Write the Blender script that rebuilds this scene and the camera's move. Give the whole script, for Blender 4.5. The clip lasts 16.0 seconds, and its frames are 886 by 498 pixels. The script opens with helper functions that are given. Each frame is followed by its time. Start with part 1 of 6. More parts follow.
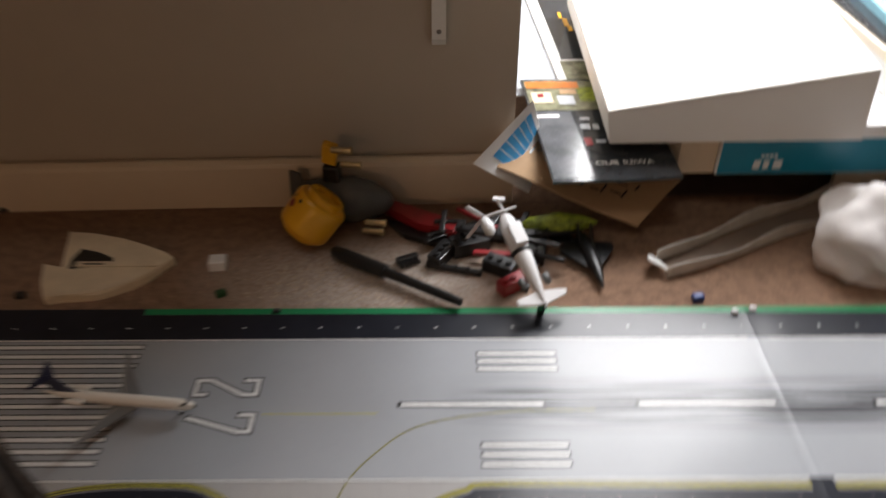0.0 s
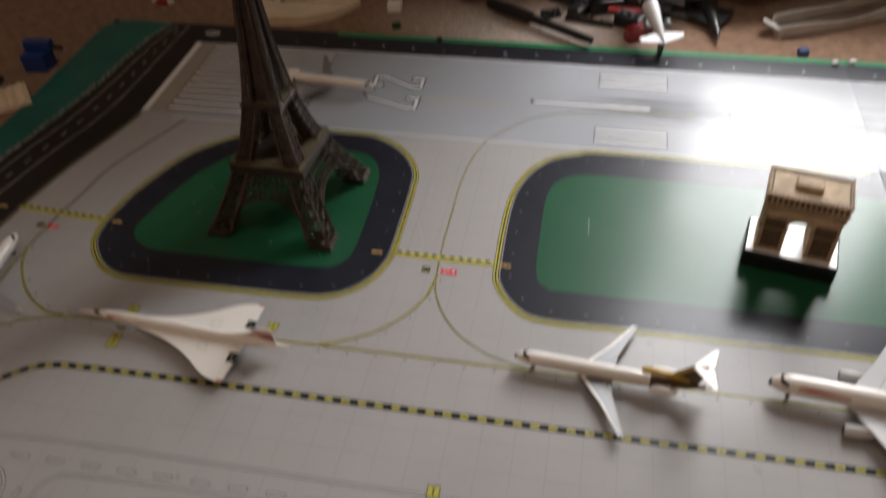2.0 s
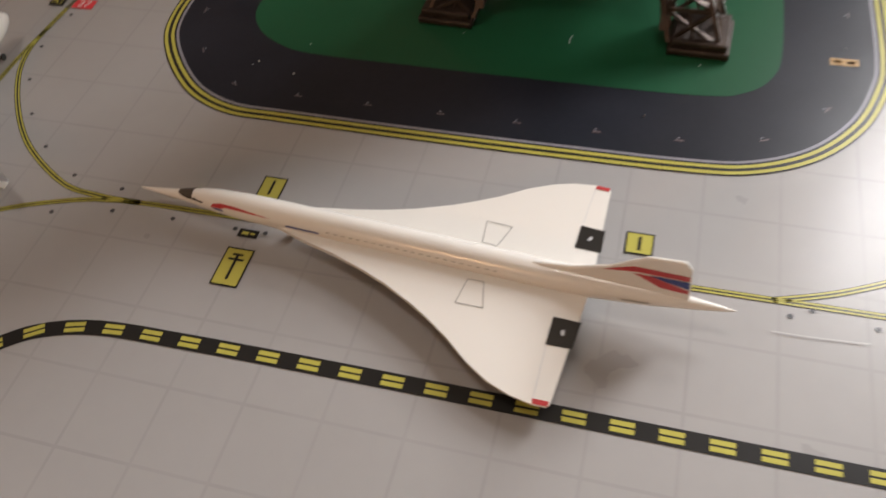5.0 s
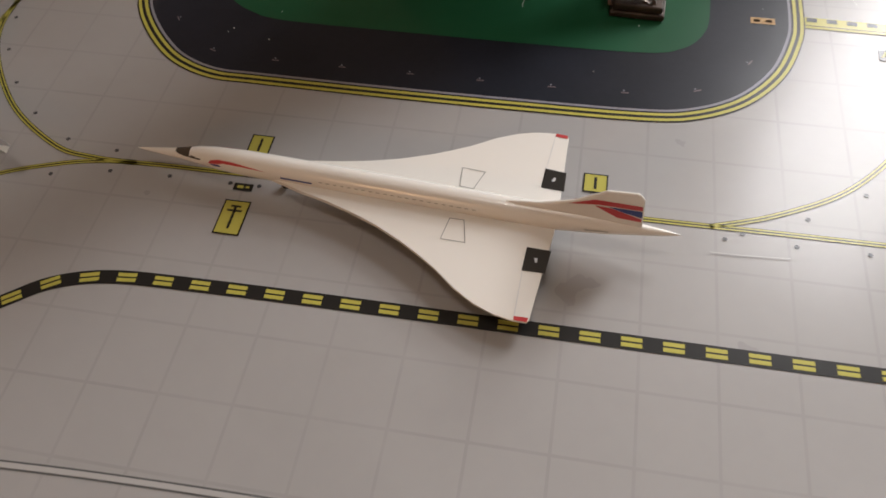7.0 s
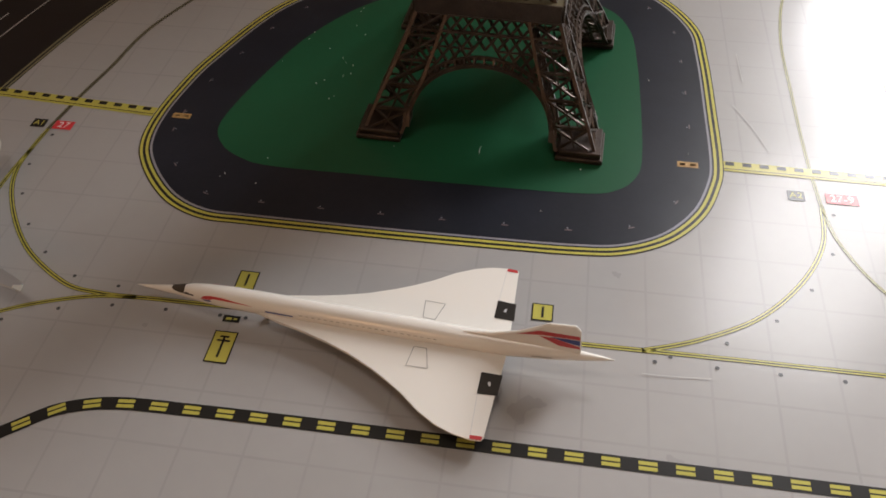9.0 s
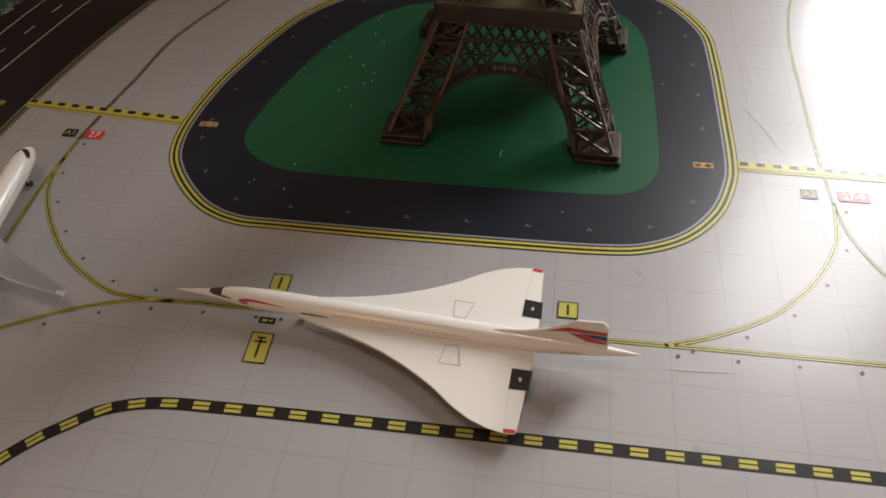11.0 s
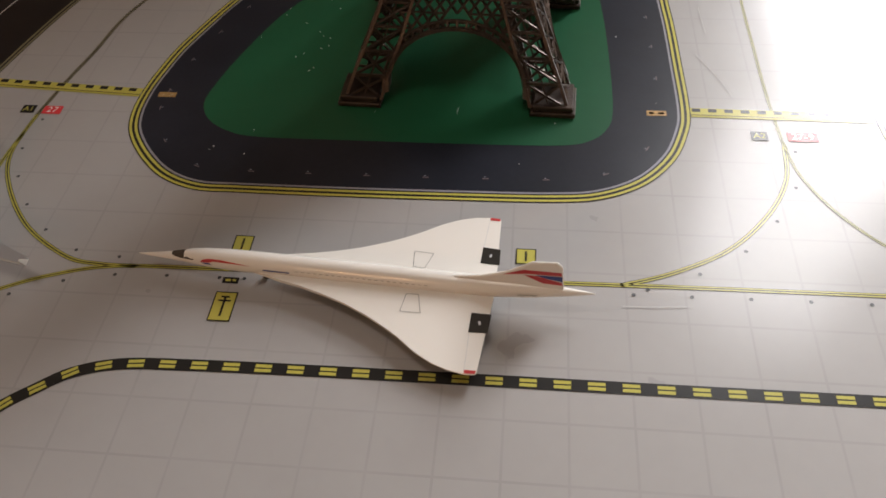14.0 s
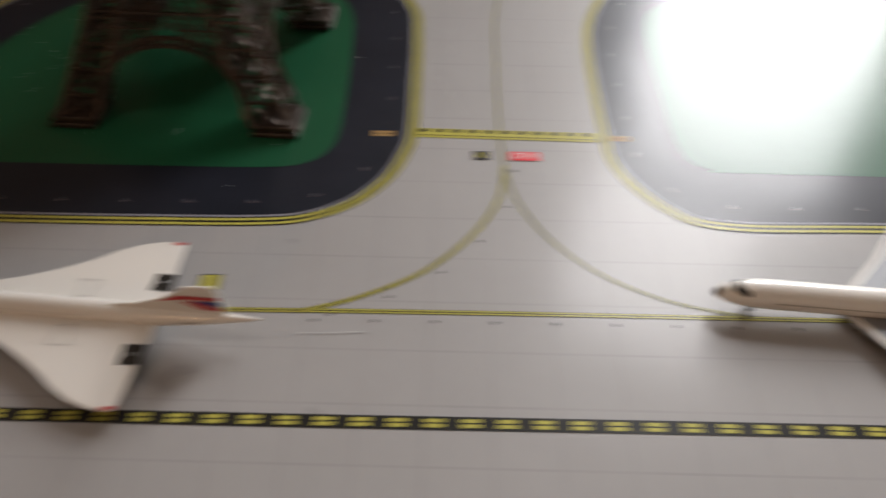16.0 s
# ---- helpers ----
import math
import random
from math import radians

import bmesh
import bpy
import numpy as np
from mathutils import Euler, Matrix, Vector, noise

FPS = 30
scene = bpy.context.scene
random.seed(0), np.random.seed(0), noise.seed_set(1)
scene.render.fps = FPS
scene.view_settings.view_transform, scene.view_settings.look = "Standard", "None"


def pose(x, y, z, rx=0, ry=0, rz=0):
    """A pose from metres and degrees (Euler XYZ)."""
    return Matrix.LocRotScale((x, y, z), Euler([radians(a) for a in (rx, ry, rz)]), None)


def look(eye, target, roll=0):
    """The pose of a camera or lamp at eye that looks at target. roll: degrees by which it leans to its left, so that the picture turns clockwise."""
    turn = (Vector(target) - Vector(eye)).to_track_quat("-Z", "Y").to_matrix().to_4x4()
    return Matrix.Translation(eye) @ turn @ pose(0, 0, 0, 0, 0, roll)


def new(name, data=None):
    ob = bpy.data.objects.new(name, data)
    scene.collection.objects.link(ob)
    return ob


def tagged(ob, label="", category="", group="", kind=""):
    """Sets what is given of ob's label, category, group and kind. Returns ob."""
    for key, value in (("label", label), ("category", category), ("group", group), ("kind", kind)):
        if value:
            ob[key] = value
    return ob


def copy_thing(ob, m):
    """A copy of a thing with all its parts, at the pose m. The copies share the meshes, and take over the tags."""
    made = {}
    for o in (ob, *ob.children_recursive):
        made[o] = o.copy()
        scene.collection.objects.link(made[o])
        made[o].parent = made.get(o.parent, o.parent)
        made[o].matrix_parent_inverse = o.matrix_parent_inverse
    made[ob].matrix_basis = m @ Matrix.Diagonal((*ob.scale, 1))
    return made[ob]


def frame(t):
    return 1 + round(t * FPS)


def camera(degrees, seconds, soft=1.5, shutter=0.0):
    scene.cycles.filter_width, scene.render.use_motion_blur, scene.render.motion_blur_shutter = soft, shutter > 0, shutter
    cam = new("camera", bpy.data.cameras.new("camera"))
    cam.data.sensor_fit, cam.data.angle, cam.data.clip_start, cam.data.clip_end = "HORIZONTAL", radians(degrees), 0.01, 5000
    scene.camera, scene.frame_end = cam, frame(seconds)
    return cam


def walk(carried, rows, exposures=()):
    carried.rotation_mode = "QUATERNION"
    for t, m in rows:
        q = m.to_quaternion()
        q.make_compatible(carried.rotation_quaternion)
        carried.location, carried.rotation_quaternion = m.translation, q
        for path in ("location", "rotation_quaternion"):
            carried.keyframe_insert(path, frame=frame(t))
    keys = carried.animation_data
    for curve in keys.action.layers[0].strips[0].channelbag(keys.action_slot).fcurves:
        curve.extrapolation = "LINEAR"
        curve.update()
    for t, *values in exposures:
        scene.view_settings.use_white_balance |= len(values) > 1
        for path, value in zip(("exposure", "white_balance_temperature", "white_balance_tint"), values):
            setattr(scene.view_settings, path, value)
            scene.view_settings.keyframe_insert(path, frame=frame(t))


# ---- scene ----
cam = camera(58.6, 16.0, soft=1.65, shutter=0.5)
PATH = [
    (0, (0.2223, -0.0628, 0.4319), (0.2225, 0.1752, 0.2493), -0.24),
    (0.3, (0.256, -0.155, 0.455), (0.098, 1.444, -0.736), -10.5),
    (0.5, (0.2666, -0.2052, 0.4662), (0.2414, 0.0411, 0.2967), -6.43),
    (0.6, (0.2723, -0.2259, 0.4734), (0.2513, 0.0221, 0.3058), -1.54),
    (1, (0.2680, -0.2429, 0.4506), (0.2121, -0.0048, 0.2768), -2.63),
    (1.2, (0.2524, -0.2372, 0.4388), (0.1962, -0.0011, 0.2625), -2.67),
    (1.5, (0.2449, -0.2607, 0.4355), (0.1929, -0.0271, 0.2546), -1.22),
    (2, (0.2444, -0.2853, 0.3929), (0.1940, -0.0734, 0.1865), -3.44),
    (2.2, (0.224, -0.285, 0.373), (-0.104, 1.083, -1.049), -2.5),
    (2.3, (0.2156, -0.2813, 0.3751), (0.1646, -0.0769, 0.1615), -2.18),
    (2.5, (0.1833, -0.2648, 0.3569), (0.1309, -0.0574, 0.1465), -1.41),
    (3, (0.1346, -0.2325, 0.2967), (0.0816, -0.0289, 0.0829), -0.40),
    (3.5, (0.1014, -0.2143, 0.2783), (0.0512, -0.0115, 0.0631), -0.25),
    (4, (0.0886, -0.1625, 0.2143), (0.0425, 0.0385, -0.0035), 0.48),
    (4.5, (0.0561, -0.1250, 0.1851), (-0.0016, 0.0600, -0.0438), -5.64),
    (5, (0.0472, -0.1000, 0.1611), (-0.0187, 0.0719, -0.0758), -7.62),
    (5.2, (0.0396, -0.0952, 0.1580), (-0.0243, 0.0704, -0.0838), -7.58),
    (7.3, (0.0390, -0.1302, 0.1893), (0.0019, 0.0382, -0.0562), -3.11),
    (7.5, (0.0459, -0.1333, 0.2028), (0.0025, 0.0420, -0.0367), -3.32),
    (8, (0.0503, -0.1224, 0.2120), (0.0029, 0.0627, -0.0193), -2.07),
    (8.5, (0.0447, -0.1217, 0.2137), (0.0032, 0.0705, -0.0129), -2.79),
    (8.7, (0.0473, -0.1274, 0.2082), (0.0119, 0.0689, -0.0159), -1.48),
    (10.8, (0.0361, -0.1414, 0.2194), (0.0004, 0.0570, -0.0027), -2.64),
    (11, (0.0383, -0.1401, 0.2157), (0.0035, 0.0576, -0.0072), -2.45),
    (11.5, (0.0475, -0.1377, 0.2161), (0.0141, 0.0588, -0.0081), -3.59),
    (12, (0.0500, -0.1429, 0.2172), (0.0197, 0.0532, -0.0078), -3.84),
    (12.5, (0.0457, -0.1521, 0.2084), (0.0183, 0.0437, -0.0172), -3.05),
    (13, (0.0479, -0.1511, 0.2066), (0.0210, 0.0438, -0.0199), -3.21),
    (13.5, (0.0445, -0.1497, 0.2110), (0.0181, 0.0452, -0.0155), -2.87),
    (14, (0.0481, -0.1506, 0.2113), (0.0198, 0.0435, -0.0156), -3.75),
    (14.5, (0.0517, -0.1490, 0.2149), (0.0226, 0.0463, -0.0109), -3.45),
    (15, (0.0383, -0.1517, 0.2143), (0.0025, 0.0462, -0.0083), -4.10),
    (15.5, (0.0512, -0.1468, 0.2111), (0.0155, 0.0506, -0.0120), -3.53),
    (16, (0.1296, -0.1393, 0.1962), (0.1266, 0.0666, -0.0220), 0.73),
]
walk(cam, [(t, look(eye, target, roll)) for t, eye, target, roll in PATH], [(0.0, -0.35), (0.6, 0.0), (1.0, -0.15), (1.5, 0.05), (2.0, -0.2), (2.4, -0.25), (3.0, -0.08), (3.5, -0.12), (4.0, -0.1), (4.5, 0.12), (5.0, 0.55), (7.5, 0.26), (15.4, 0.36), (16.0, -0.12)])

# ---- light ----
world = bpy.data.worlds.new("room_air")
scene.world = world
world.use_nodes = True
world.node_tree.nodes["Background"].inputs[0].default_value = (1.0, 0.80, 0.62, 1)
world.node_tree.nodes["Background"].inputs[1].default_value = 0.02


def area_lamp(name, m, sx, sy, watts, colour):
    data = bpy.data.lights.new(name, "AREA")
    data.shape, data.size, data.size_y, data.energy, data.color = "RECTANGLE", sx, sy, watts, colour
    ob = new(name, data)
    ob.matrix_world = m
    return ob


# Added lamp: unseen source of the mat's glare, hung in the recess.
area_lamp("recess_glare_light", look((0.61, 0.98, 0.53), (0.22, 0.12, 0.0)), 0.36, 0.38, 14.5, (0.98, 0.97, 0.985))
# Added key lamp: unseen, set from the direction of the shadows.
area_lamp("recess_key_light", look((0.57, 1.05, 1.10), (0.12, 0.10, 0.0)), 0.36, 0.36, 10.0, (0.98, 0.97, 0.985))
# Added soft fill from overhead; no fixture hangs there.
area_lamp("overhead_fill", look((-0.05, -0.10, 2.2), (0.0, 0.15, 0.0)), 0.40, 0.40, 5.4, (1.0, 0.90, 0.82))
# Added warm fill, low behind the camera, to brighten the wall.
area_lamp("low_warm_fill", look((-0.55, -1.60, 0.75), (-0.15, 0.57, 0.10)), 0.28, 0.28, 3.9, (1.0, 0.55, 0.28))


# ---- materials ----
def material(name, colour, rough=0.5, metal=0.0, vary=0.12, scale=60.0, bump=0.0, bump_scale=400.0, spec=0.5, coat=0.0, grain=0.0, alpha=None, trans=0.0):
    """Plain painted or moulded surface: two scales of tone variation and a fine relief."""
    m = bpy.data.materials.new(name)
    m.use_nodes = True
    nt = m.node_tree
    b = nt.nodes["Principled BSDF"]
    b.inputs["Roughness"].default_value, b.inputs["Metallic"].default_value = rough, metal
    b.inputs["Specular IOR Level"].default_value, b.inputs["Coat Weight"].default_value = spec, coat
    b.inputs["Transmission Weight"].default_value = trans
    tc = nt.nodes.new("ShaderNodeTexCoord")
    n1, n2 = nt.nodes.new("ShaderNodeTexNoise"), nt.nodes.new("ShaderNodeTexNoise")
    n1.inputs["Scale"].default_value, n2.inputs["Scale"].default_value = scale, scale * 11
    n1.inputs["Detail"].default_value, n2.inputs["Detail"].default_value = 4, 3
    nt.links.new(tc.outputs["Object"], n1.inputs["Vector"])
    nt.links.new(tc.outputs["Object"], n2.inputs["Vector"])
    mix = nt.nodes.new("ShaderNodeMath")
    mix.operation = "MULTIPLY_ADD"
    nt.links.new(n2.outputs["Fac"], mix.inputs[0])
    mix.inputs[1].default_value = 0.35 + grain
    nt.links.new(n1.outputs["Fac"], mix.inputs[2])
    ramp = nt.nodes.new("ShaderNodeMapRange")
    ramp.inputs["From Min"].default_value, ramp.inputs["From Max"].default_value = 0.35, 1.05 + grain
    ramp.inputs["To Min"].default_value, ramp.inputs["To Max"].default_value = 1 - vary, 1 + vary
    nt.links.new(mix.outputs[0], ramp.inputs["Value"])
    mul = nt.nodes.new("ShaderNodeMix")
    mul.data_type, mul.blend_type = "RGBA", "MULTIPLY"
    mul.inputs["Factor"].default_value = 1
    mul.inputs[6].default_value = (*colour, 1)
    nt.links.new(ramp.outputs[0], mul.inputs[7])
    nt.links.new(mul.outputs[2], b.inputs["Base Color"])
    if bump:
        n3, bp = nt.nodes.new("ShaderNodeTexNoise"), nt.nodes.new("ShaderNodeBump")
        n3.inputs["Scale"].default_value, n3.inputs["Detail"].default_value = bump_scale, 4
        bp.inputs["Strength"].default_value, bp.inputs["Distance"].default_value = bump, 0.001
        nt.links.new(tc.outputs["Object"], n3.inputs["Vector"])
        nt.links.new(n3.outputs["Fac"], bp.inputs["Height"])
        nt.links.new(bp.outputs[0], b.inputs["Normal"])
    return m


SHEET = dict(rough=0.36, spec=0.15, vary=0.05, scale=18.0, bump=0.02, bump_scale=220.0)


def printed(name, colour, **over):
    """Print under a thin varnish: a broad sheen and a sharper gloss over it."""
    m = material(name, colour, **{**SHEET, "coat": 0.24, **over})
    m.node_tree.nodes["Principled BSDF"].inputs["Coat Roughness"].default_value = 0.18
    # the sheet lies slightly wavy
    nt = m.node_tree
    tc = [n for n in nt.nodes if n.type == "TEX_COORD"][0]
    fine = [n for n in nt.nodes if n.type == "BUMP"][0]
    wave, slow = nt.nodes.new("ShaderNodeTexNoise"), nt.nodes.new("ShaderNodeBump")
    wave.inputs["Scale"].default_value, wave.inputs["Detail"].default_value = 13.0, 2.0
    slow.inputs["Strength"].default_value, slow.inputs["Distance"].default_value = 0.22, 0.003
    nt.links.new(tc.outputs["Object"], wave.inputs["Vector"])
    nt.links.new(wave.outputs["Fac"], slow.inputs["Height"])
    nt.links.new(slow.outputs[0], fine.inputs["Normal"])
    return m


def mat_concrete(name, colour, slabs, skid):
    """Printed concrete: faint slab joints, blotches, and tyre marks along the runway's middle."""
    m = printed(name, colour)
    nt = m.node_tree
    b = nt.nodes["Principled BSDF"]
    src = b.inputs["Base Color"].links[0].from_socket
    tc = [n for n in nt.nodes if n.type == "TEX_COORD"][0]
    sep = nt.nodes.new("ShaderNodeSeparateXYZ")
    nt.links.new(tc.outputs["Object"], sep.inputs[0])

    def op(kind, a, v=None, c=None):
        n = nt.nodes.new("ShaderNodeMath")
        n.operation = kind
        for i, s in enumerate((a, v, c)):
            if s is None:
                continue
            if isinstance(s, (int, float)):
                n.inputs[i].default_value = s
            else:
                nt.links.new(s, n.inputs[i])
        return n.outputs[0]

    dark = None
    if slabs:
        lines = []
        for k, off in ((0, 0.0022), (1, 0.0067)):
            fr = op("FRACT", op("MULTIPLY_ADD", sep.outputs[k], 1 / 0.0193, off / 0.0193 + 40))
            lines.append(op("LESS_THAN", op("ABSOLUTE", op("SUBTRACT", fr, 0.5)), 0.021))
        wob = nt.nodes.new("ShaderNodeTexNoise")
        wob.inputs["Scale"].default_value = 45
        nt.links.new(tc.outputs["Object"], wob.inputs["Vector"])
        dark = op("MULTIPLY", op("MAXIMUM", *lines), op("MULTIPLY", wob.outputs["Fac"], 0.16))
        st = nt.nodes.new("ShaderNodeTexNoise")
        st.inputs["Scale"].default_value, st.inputs["Detail"].default_value = 30, 5
        nt.links.new(tc.outputs["Object"], st.inputs["Vector"])
        spots = op("MULTIPLY", op("GREATER_THAN", st.outputs["Fac"], 0.69), 0.14)
        dark = op("MAXIMUM", dark, spots)
    if skid:
        mp = nt.nodes.new("ShaderNodeMapping")
        mp.inputs["Scale"].default_value = (9, 420, 1)
        nt.links.new(tc.outputs["Object"], mp.inputs["Vector"])
        ns = nt.nodes.new("ShaderNodeTexNoise")
        ns.inputs["Scale"].default_value, ns.inputs["Detail"].default_value = 1.0, 5
        nt.links.new(mp.outputs[0], ns.inputs["Vector"])
        yband = op("MAXIMUM", op("SUBTRACT", 1.0, op("MULTIPLY", op("ABSOLUTE", op("SUBTRACT", sep.outputs[1], 0.318)), 1 / 0.03)), 0.0)
        xin = nt.nodes.new("ShaderNodeMapRange")
        xin.inputs["From Min"].default_value, xin.inputs["From Max"].default_value = 0.22, 0.30
        nt.links.new(sep.outputs[0], xin.inputs["Value"])
        streak = op("MAXIMUM", op("MULTIPLY_ADD", ns.outputs["Fac"], 6.0, -2.2), 0.0)
        dark = op("MINIMUM", op("MULTIPLY", op("MULTIPLY", streak, yband), xin.outputs[0]), 0.92)
    if dark is not None:
        mx = nt.nodes.new("ShaderNodeMix")
        mx.data_type = "RGBA"
        nt.links.new(dark, mx.inputs["Factor"])
        nt.links.new(src, mx.inputs[6])
        mx.inputs[7].default_value = (0.03, 0.03, 0.035, 1)
        nt.links.new(mx.outputs[2], b.inputs["Base Color"])
    return m


M_CONCRETE = mat_concrete("printed_concrete", (0.36, 0.35, 0.345), True, False)
M_RUNWAY = mat_concrete("printed_runway", (0.33, 0.345, 0.37), False, True)
M_ASPHALT = printed("printed_asphalt", (0.015, 0.017, 0.025), vary=0.25, scale=40)
M_ROAD = printed("printed_road", (0.016, 0.014, 0.015), vary=0.25, scale=40)
M_GRASS = printed("printed_grass", (0.012, 0.080, 0.036), vary=0.10)
M_SEA = printed("printed_sea_green", (0.016, 0.115, 0.095), vary=0.2, scale=25)
M_BORDER = printed("printed_border_green", (0.02, 0.22, 0.09))
M_ROCK = printed("printed_rocks", (0.23, 0.22, 0.215), vary=0.7, scale=220)
M_YELLOW = printed("printed_yellow", (0.46, 0.42, 0.085))
M_PALE = printed("printed_pale_yellow", (0.40, 0.385, 0.17))
M_BLACK = printed("printed_black", (0.018, 0.017, 0.016))
M_WHITE = printed("printed_white", (0.74, 0.74, 0.74))
M_LIGHT = printed("printed_light_grey", (0.48, 0.47, 0.46))
M_FAINT = printed("printed_faint_grey", (0.42, 0.41, 0.40))
M_FAINTD = printed("printed_faint_dark", (0.12, 0.12, 0.12))
M_TAN = printed("printed_tan", (0.32, 0.29, 0.25), vary=0.12)
M_OLIVE = printed("printed_olive_line", (0.20, 0.185, 0.11))
M_ORANGE = printed("printed_dull_orange", (0.40, 0.25, 0.10))
M_CREAM = printed("printed_cream", (0.62, 0.52, 0.36))
M_SMUDGE = printed("printed_reddish_grey", (0.17, 0.13, 0.14))
M_LILAC = printed("printed_lilac_grey", (0.25, 0.245, 0.28))
M_RED = printed("printed_red", (0.65, 0.05, 0.06))
M_DARKGREY = printed("printed_dark_grey", (0.07, 0.07, 0.075))


# ---- mesh helpers ----
def part(name, bm, mat, parent=None, label=""):
    me = bpy.data.meshes.new(name)
    bmesh.ops.recalc_face_normals(bm, faces=bm.faces[:])
    bm.to_mesh(me)
    bm.free()
    for m in (mat if isinstance(mat, (list, tuple)) else (mat,)):
        me.materials.append(m)
    ob = new(name, me)
    ob.parent = parent
    if label:
        ob["label"] = label
    return ob


def smooth(ob, angle=40):
    me = ob.data
    me.polygons.foreach_set("use_smooth", [True] * len(me.polygons))
    me.set_sharp_from_angle(angle=radians(angle))
    return ob


def thing(name, m, label, category, group="", kind=""):
    ob = new(name)
    ob.empty_display_size = 0.01
    ob.matrix_world = m
    return tagged(ob, label, category, group, kind)


def catmull(pts, closed=False, steps=8):
    """A smooth line through the points."""
    p = [Vector((*q, 0)) if len(q) == 2 else Vector(q) for q in pts]
    n = len(p)
    out = []
    for i in range(n if closed else n - 1):
        a, b, c, d = (p[(i + k) % n] if closed else p[min(max(i + k, 0), n - 1)] for k in (-1, 0, 1, 2))
        for s in range(steps):
            t = s / steps
            out.append(0.5 * (2 * b + (c - a) * t + (2 * a - 5 * b + 4 * c - d) * t * t + (3 * b - a - 3 * c + d) * t ** 3))
    if not closed:
        out.append(p[-1])
    return out


def shifted(line, dist, closed):
    """The line moved sideways by dist, to its left."""
    n, out = len(line), []
    for i in range(n):
        a, b = (line[i - 1], line[(i + 1) % n]) if closed else (line[max(i - 1, 0)], line[min(i + 1, n - 1)])
        d = (b - a).normalized()
        out.append(line[i] + Vector((-d.y, d.x, 0)) * dist)
    return out


MM = 0.001


def flat(bm, pts, z):
    """A flat printed patch, in millimetres."""
    bm.faces.new([bm.verts.new((p[0] * MM, p[1] * MM, z * MM)) for p in pts])


def ribbon(bm, line, lo, hi, z, closed=False):
    """A printed line between the offsets lo and hi from its middle, in millimetres."""
    a, b = shifted(line, lo, closed), shifted(line, hi, closed)
    va = [bm.verts.new((p.x * MM, p.y * MM, z * MM)) for p in a]
    vb = [bm.verts.new((p.x * MM, p.y * MM, z * MM)) for p in b]
    n = len(line)
    for i in range(n if closed else n - 1):
        j = (i + 1) % n
        bm.faces.new((va[i], va[j], vb[j], vb[i]))


def rect(bm, x0, y0, x1, y1, z):
    flat(bm, ((x0, y0), (x1, y0), (x1, y1), (x0, y1)), z)


def along(line, dist):
    """Point and direction at a distance along a line."""
    for a, b in zip(line, line[1:]):
        s = (b - a).length
        if dist <= s:
            return a + (b - a) * (dist / s), (b - a).normalized()
        dist -= s
    return line[-1], (line[-1] - line[-2]).normalized()


def length(line):
    return sum((b - a).length for a, b in zip(line, line[1:]))


def box(bm, x0, y0, z0, x1, y1, z1, m=None):
    vs = [bm.verts.new(Vector(c)) for c in ((x0, y0, z0), (x1, y0, z0), (x1, y1, z0), (x0, y1, z0), (x0, y0, z1), (x1, y0, z1), (x1, y1, z1), (x0, y1, z1))]
    for f in ((3, 2, 1, 0), (4, 5, 6, 7), (0, 1, 5, 4), (1, 2, 6, 5), (2, 3, 7, 6), (3, 0, 4, 7)):
        bm.faces.new([vs[i] for i in f])
    if m:
        bmesh.ops.transform(bm, matrix=m, verts=vs)
    return vs


def rounded_box(sx, sy, sz, r, seg=2):
    bm = bmesh.new()
    box(bm, -sx / 2, -sy / 2, 0, sx / 2, sy / 2, sz)
    bmesh.ops.bevel(bm, geom=bm.edges[:] + bm.verts[:], offset=r, segments=seg, affect="EDGES", profile=0.5)
    return bm


def bar(bm, a, b, w, h=None):
    """A square bar from a to b."""
    a, b = Vector(a), Vector(b)
    d = b - a
    if d.length < 1e-7:
        return
    q = d.to_track_quat("Z", "Y").to_matrix().to_4x4()
    h = h or w
    box(bm, -w / 2, -h / 2, 0, w / 2, h / 2, d.length, Matrix.Translation(a) @ q)


def loft(bm, rings, caps=True):
    """A skin over rings of points."""
    vs = [[bm.verts.new(p) for p in ring] for ring in rings]
    n = len(vs[0])
    for a, b in zip(vs, vs[1:]):
        for i in range(n):
            bm.faces.new((a[i], a[(i + 1) % n], b[(i + 1) % n], b[i]))
    if caps:
        bm.faces.new(vs[0][::-1])
        bm.faces.new(vs[-1])


def body(bm, stations, seg=18):
    """A fuselage along x from rows of x, half width, half height, height of the middle."""
    loft(bm, [[Vector((x, w * math.cos(t), z + h * math.sin(t))) for t in (2 * math.pi * k / seg for k in range(seg))] for x, w, h, z in stations])


def prism(bm, pts, z0, z1, m=None):
    lo = [bm.verts.new((p[0], p[1], z0)) for p in pts]
    hi = [bm.verts.new((p[0], p[1], z1)) for p in pts]
    n = len(pts)
    bm.faces.new(lo[::-1])
    bm.faces.new(hi)
    for i in range(n):
        bm.faces.new((lo[i], lo[(i + 1) % n], hi[(i + 1) % n], hi[i]))
    if m:
        bmesh.ops.transform(bm, matrix=m, verts=lo + hi)


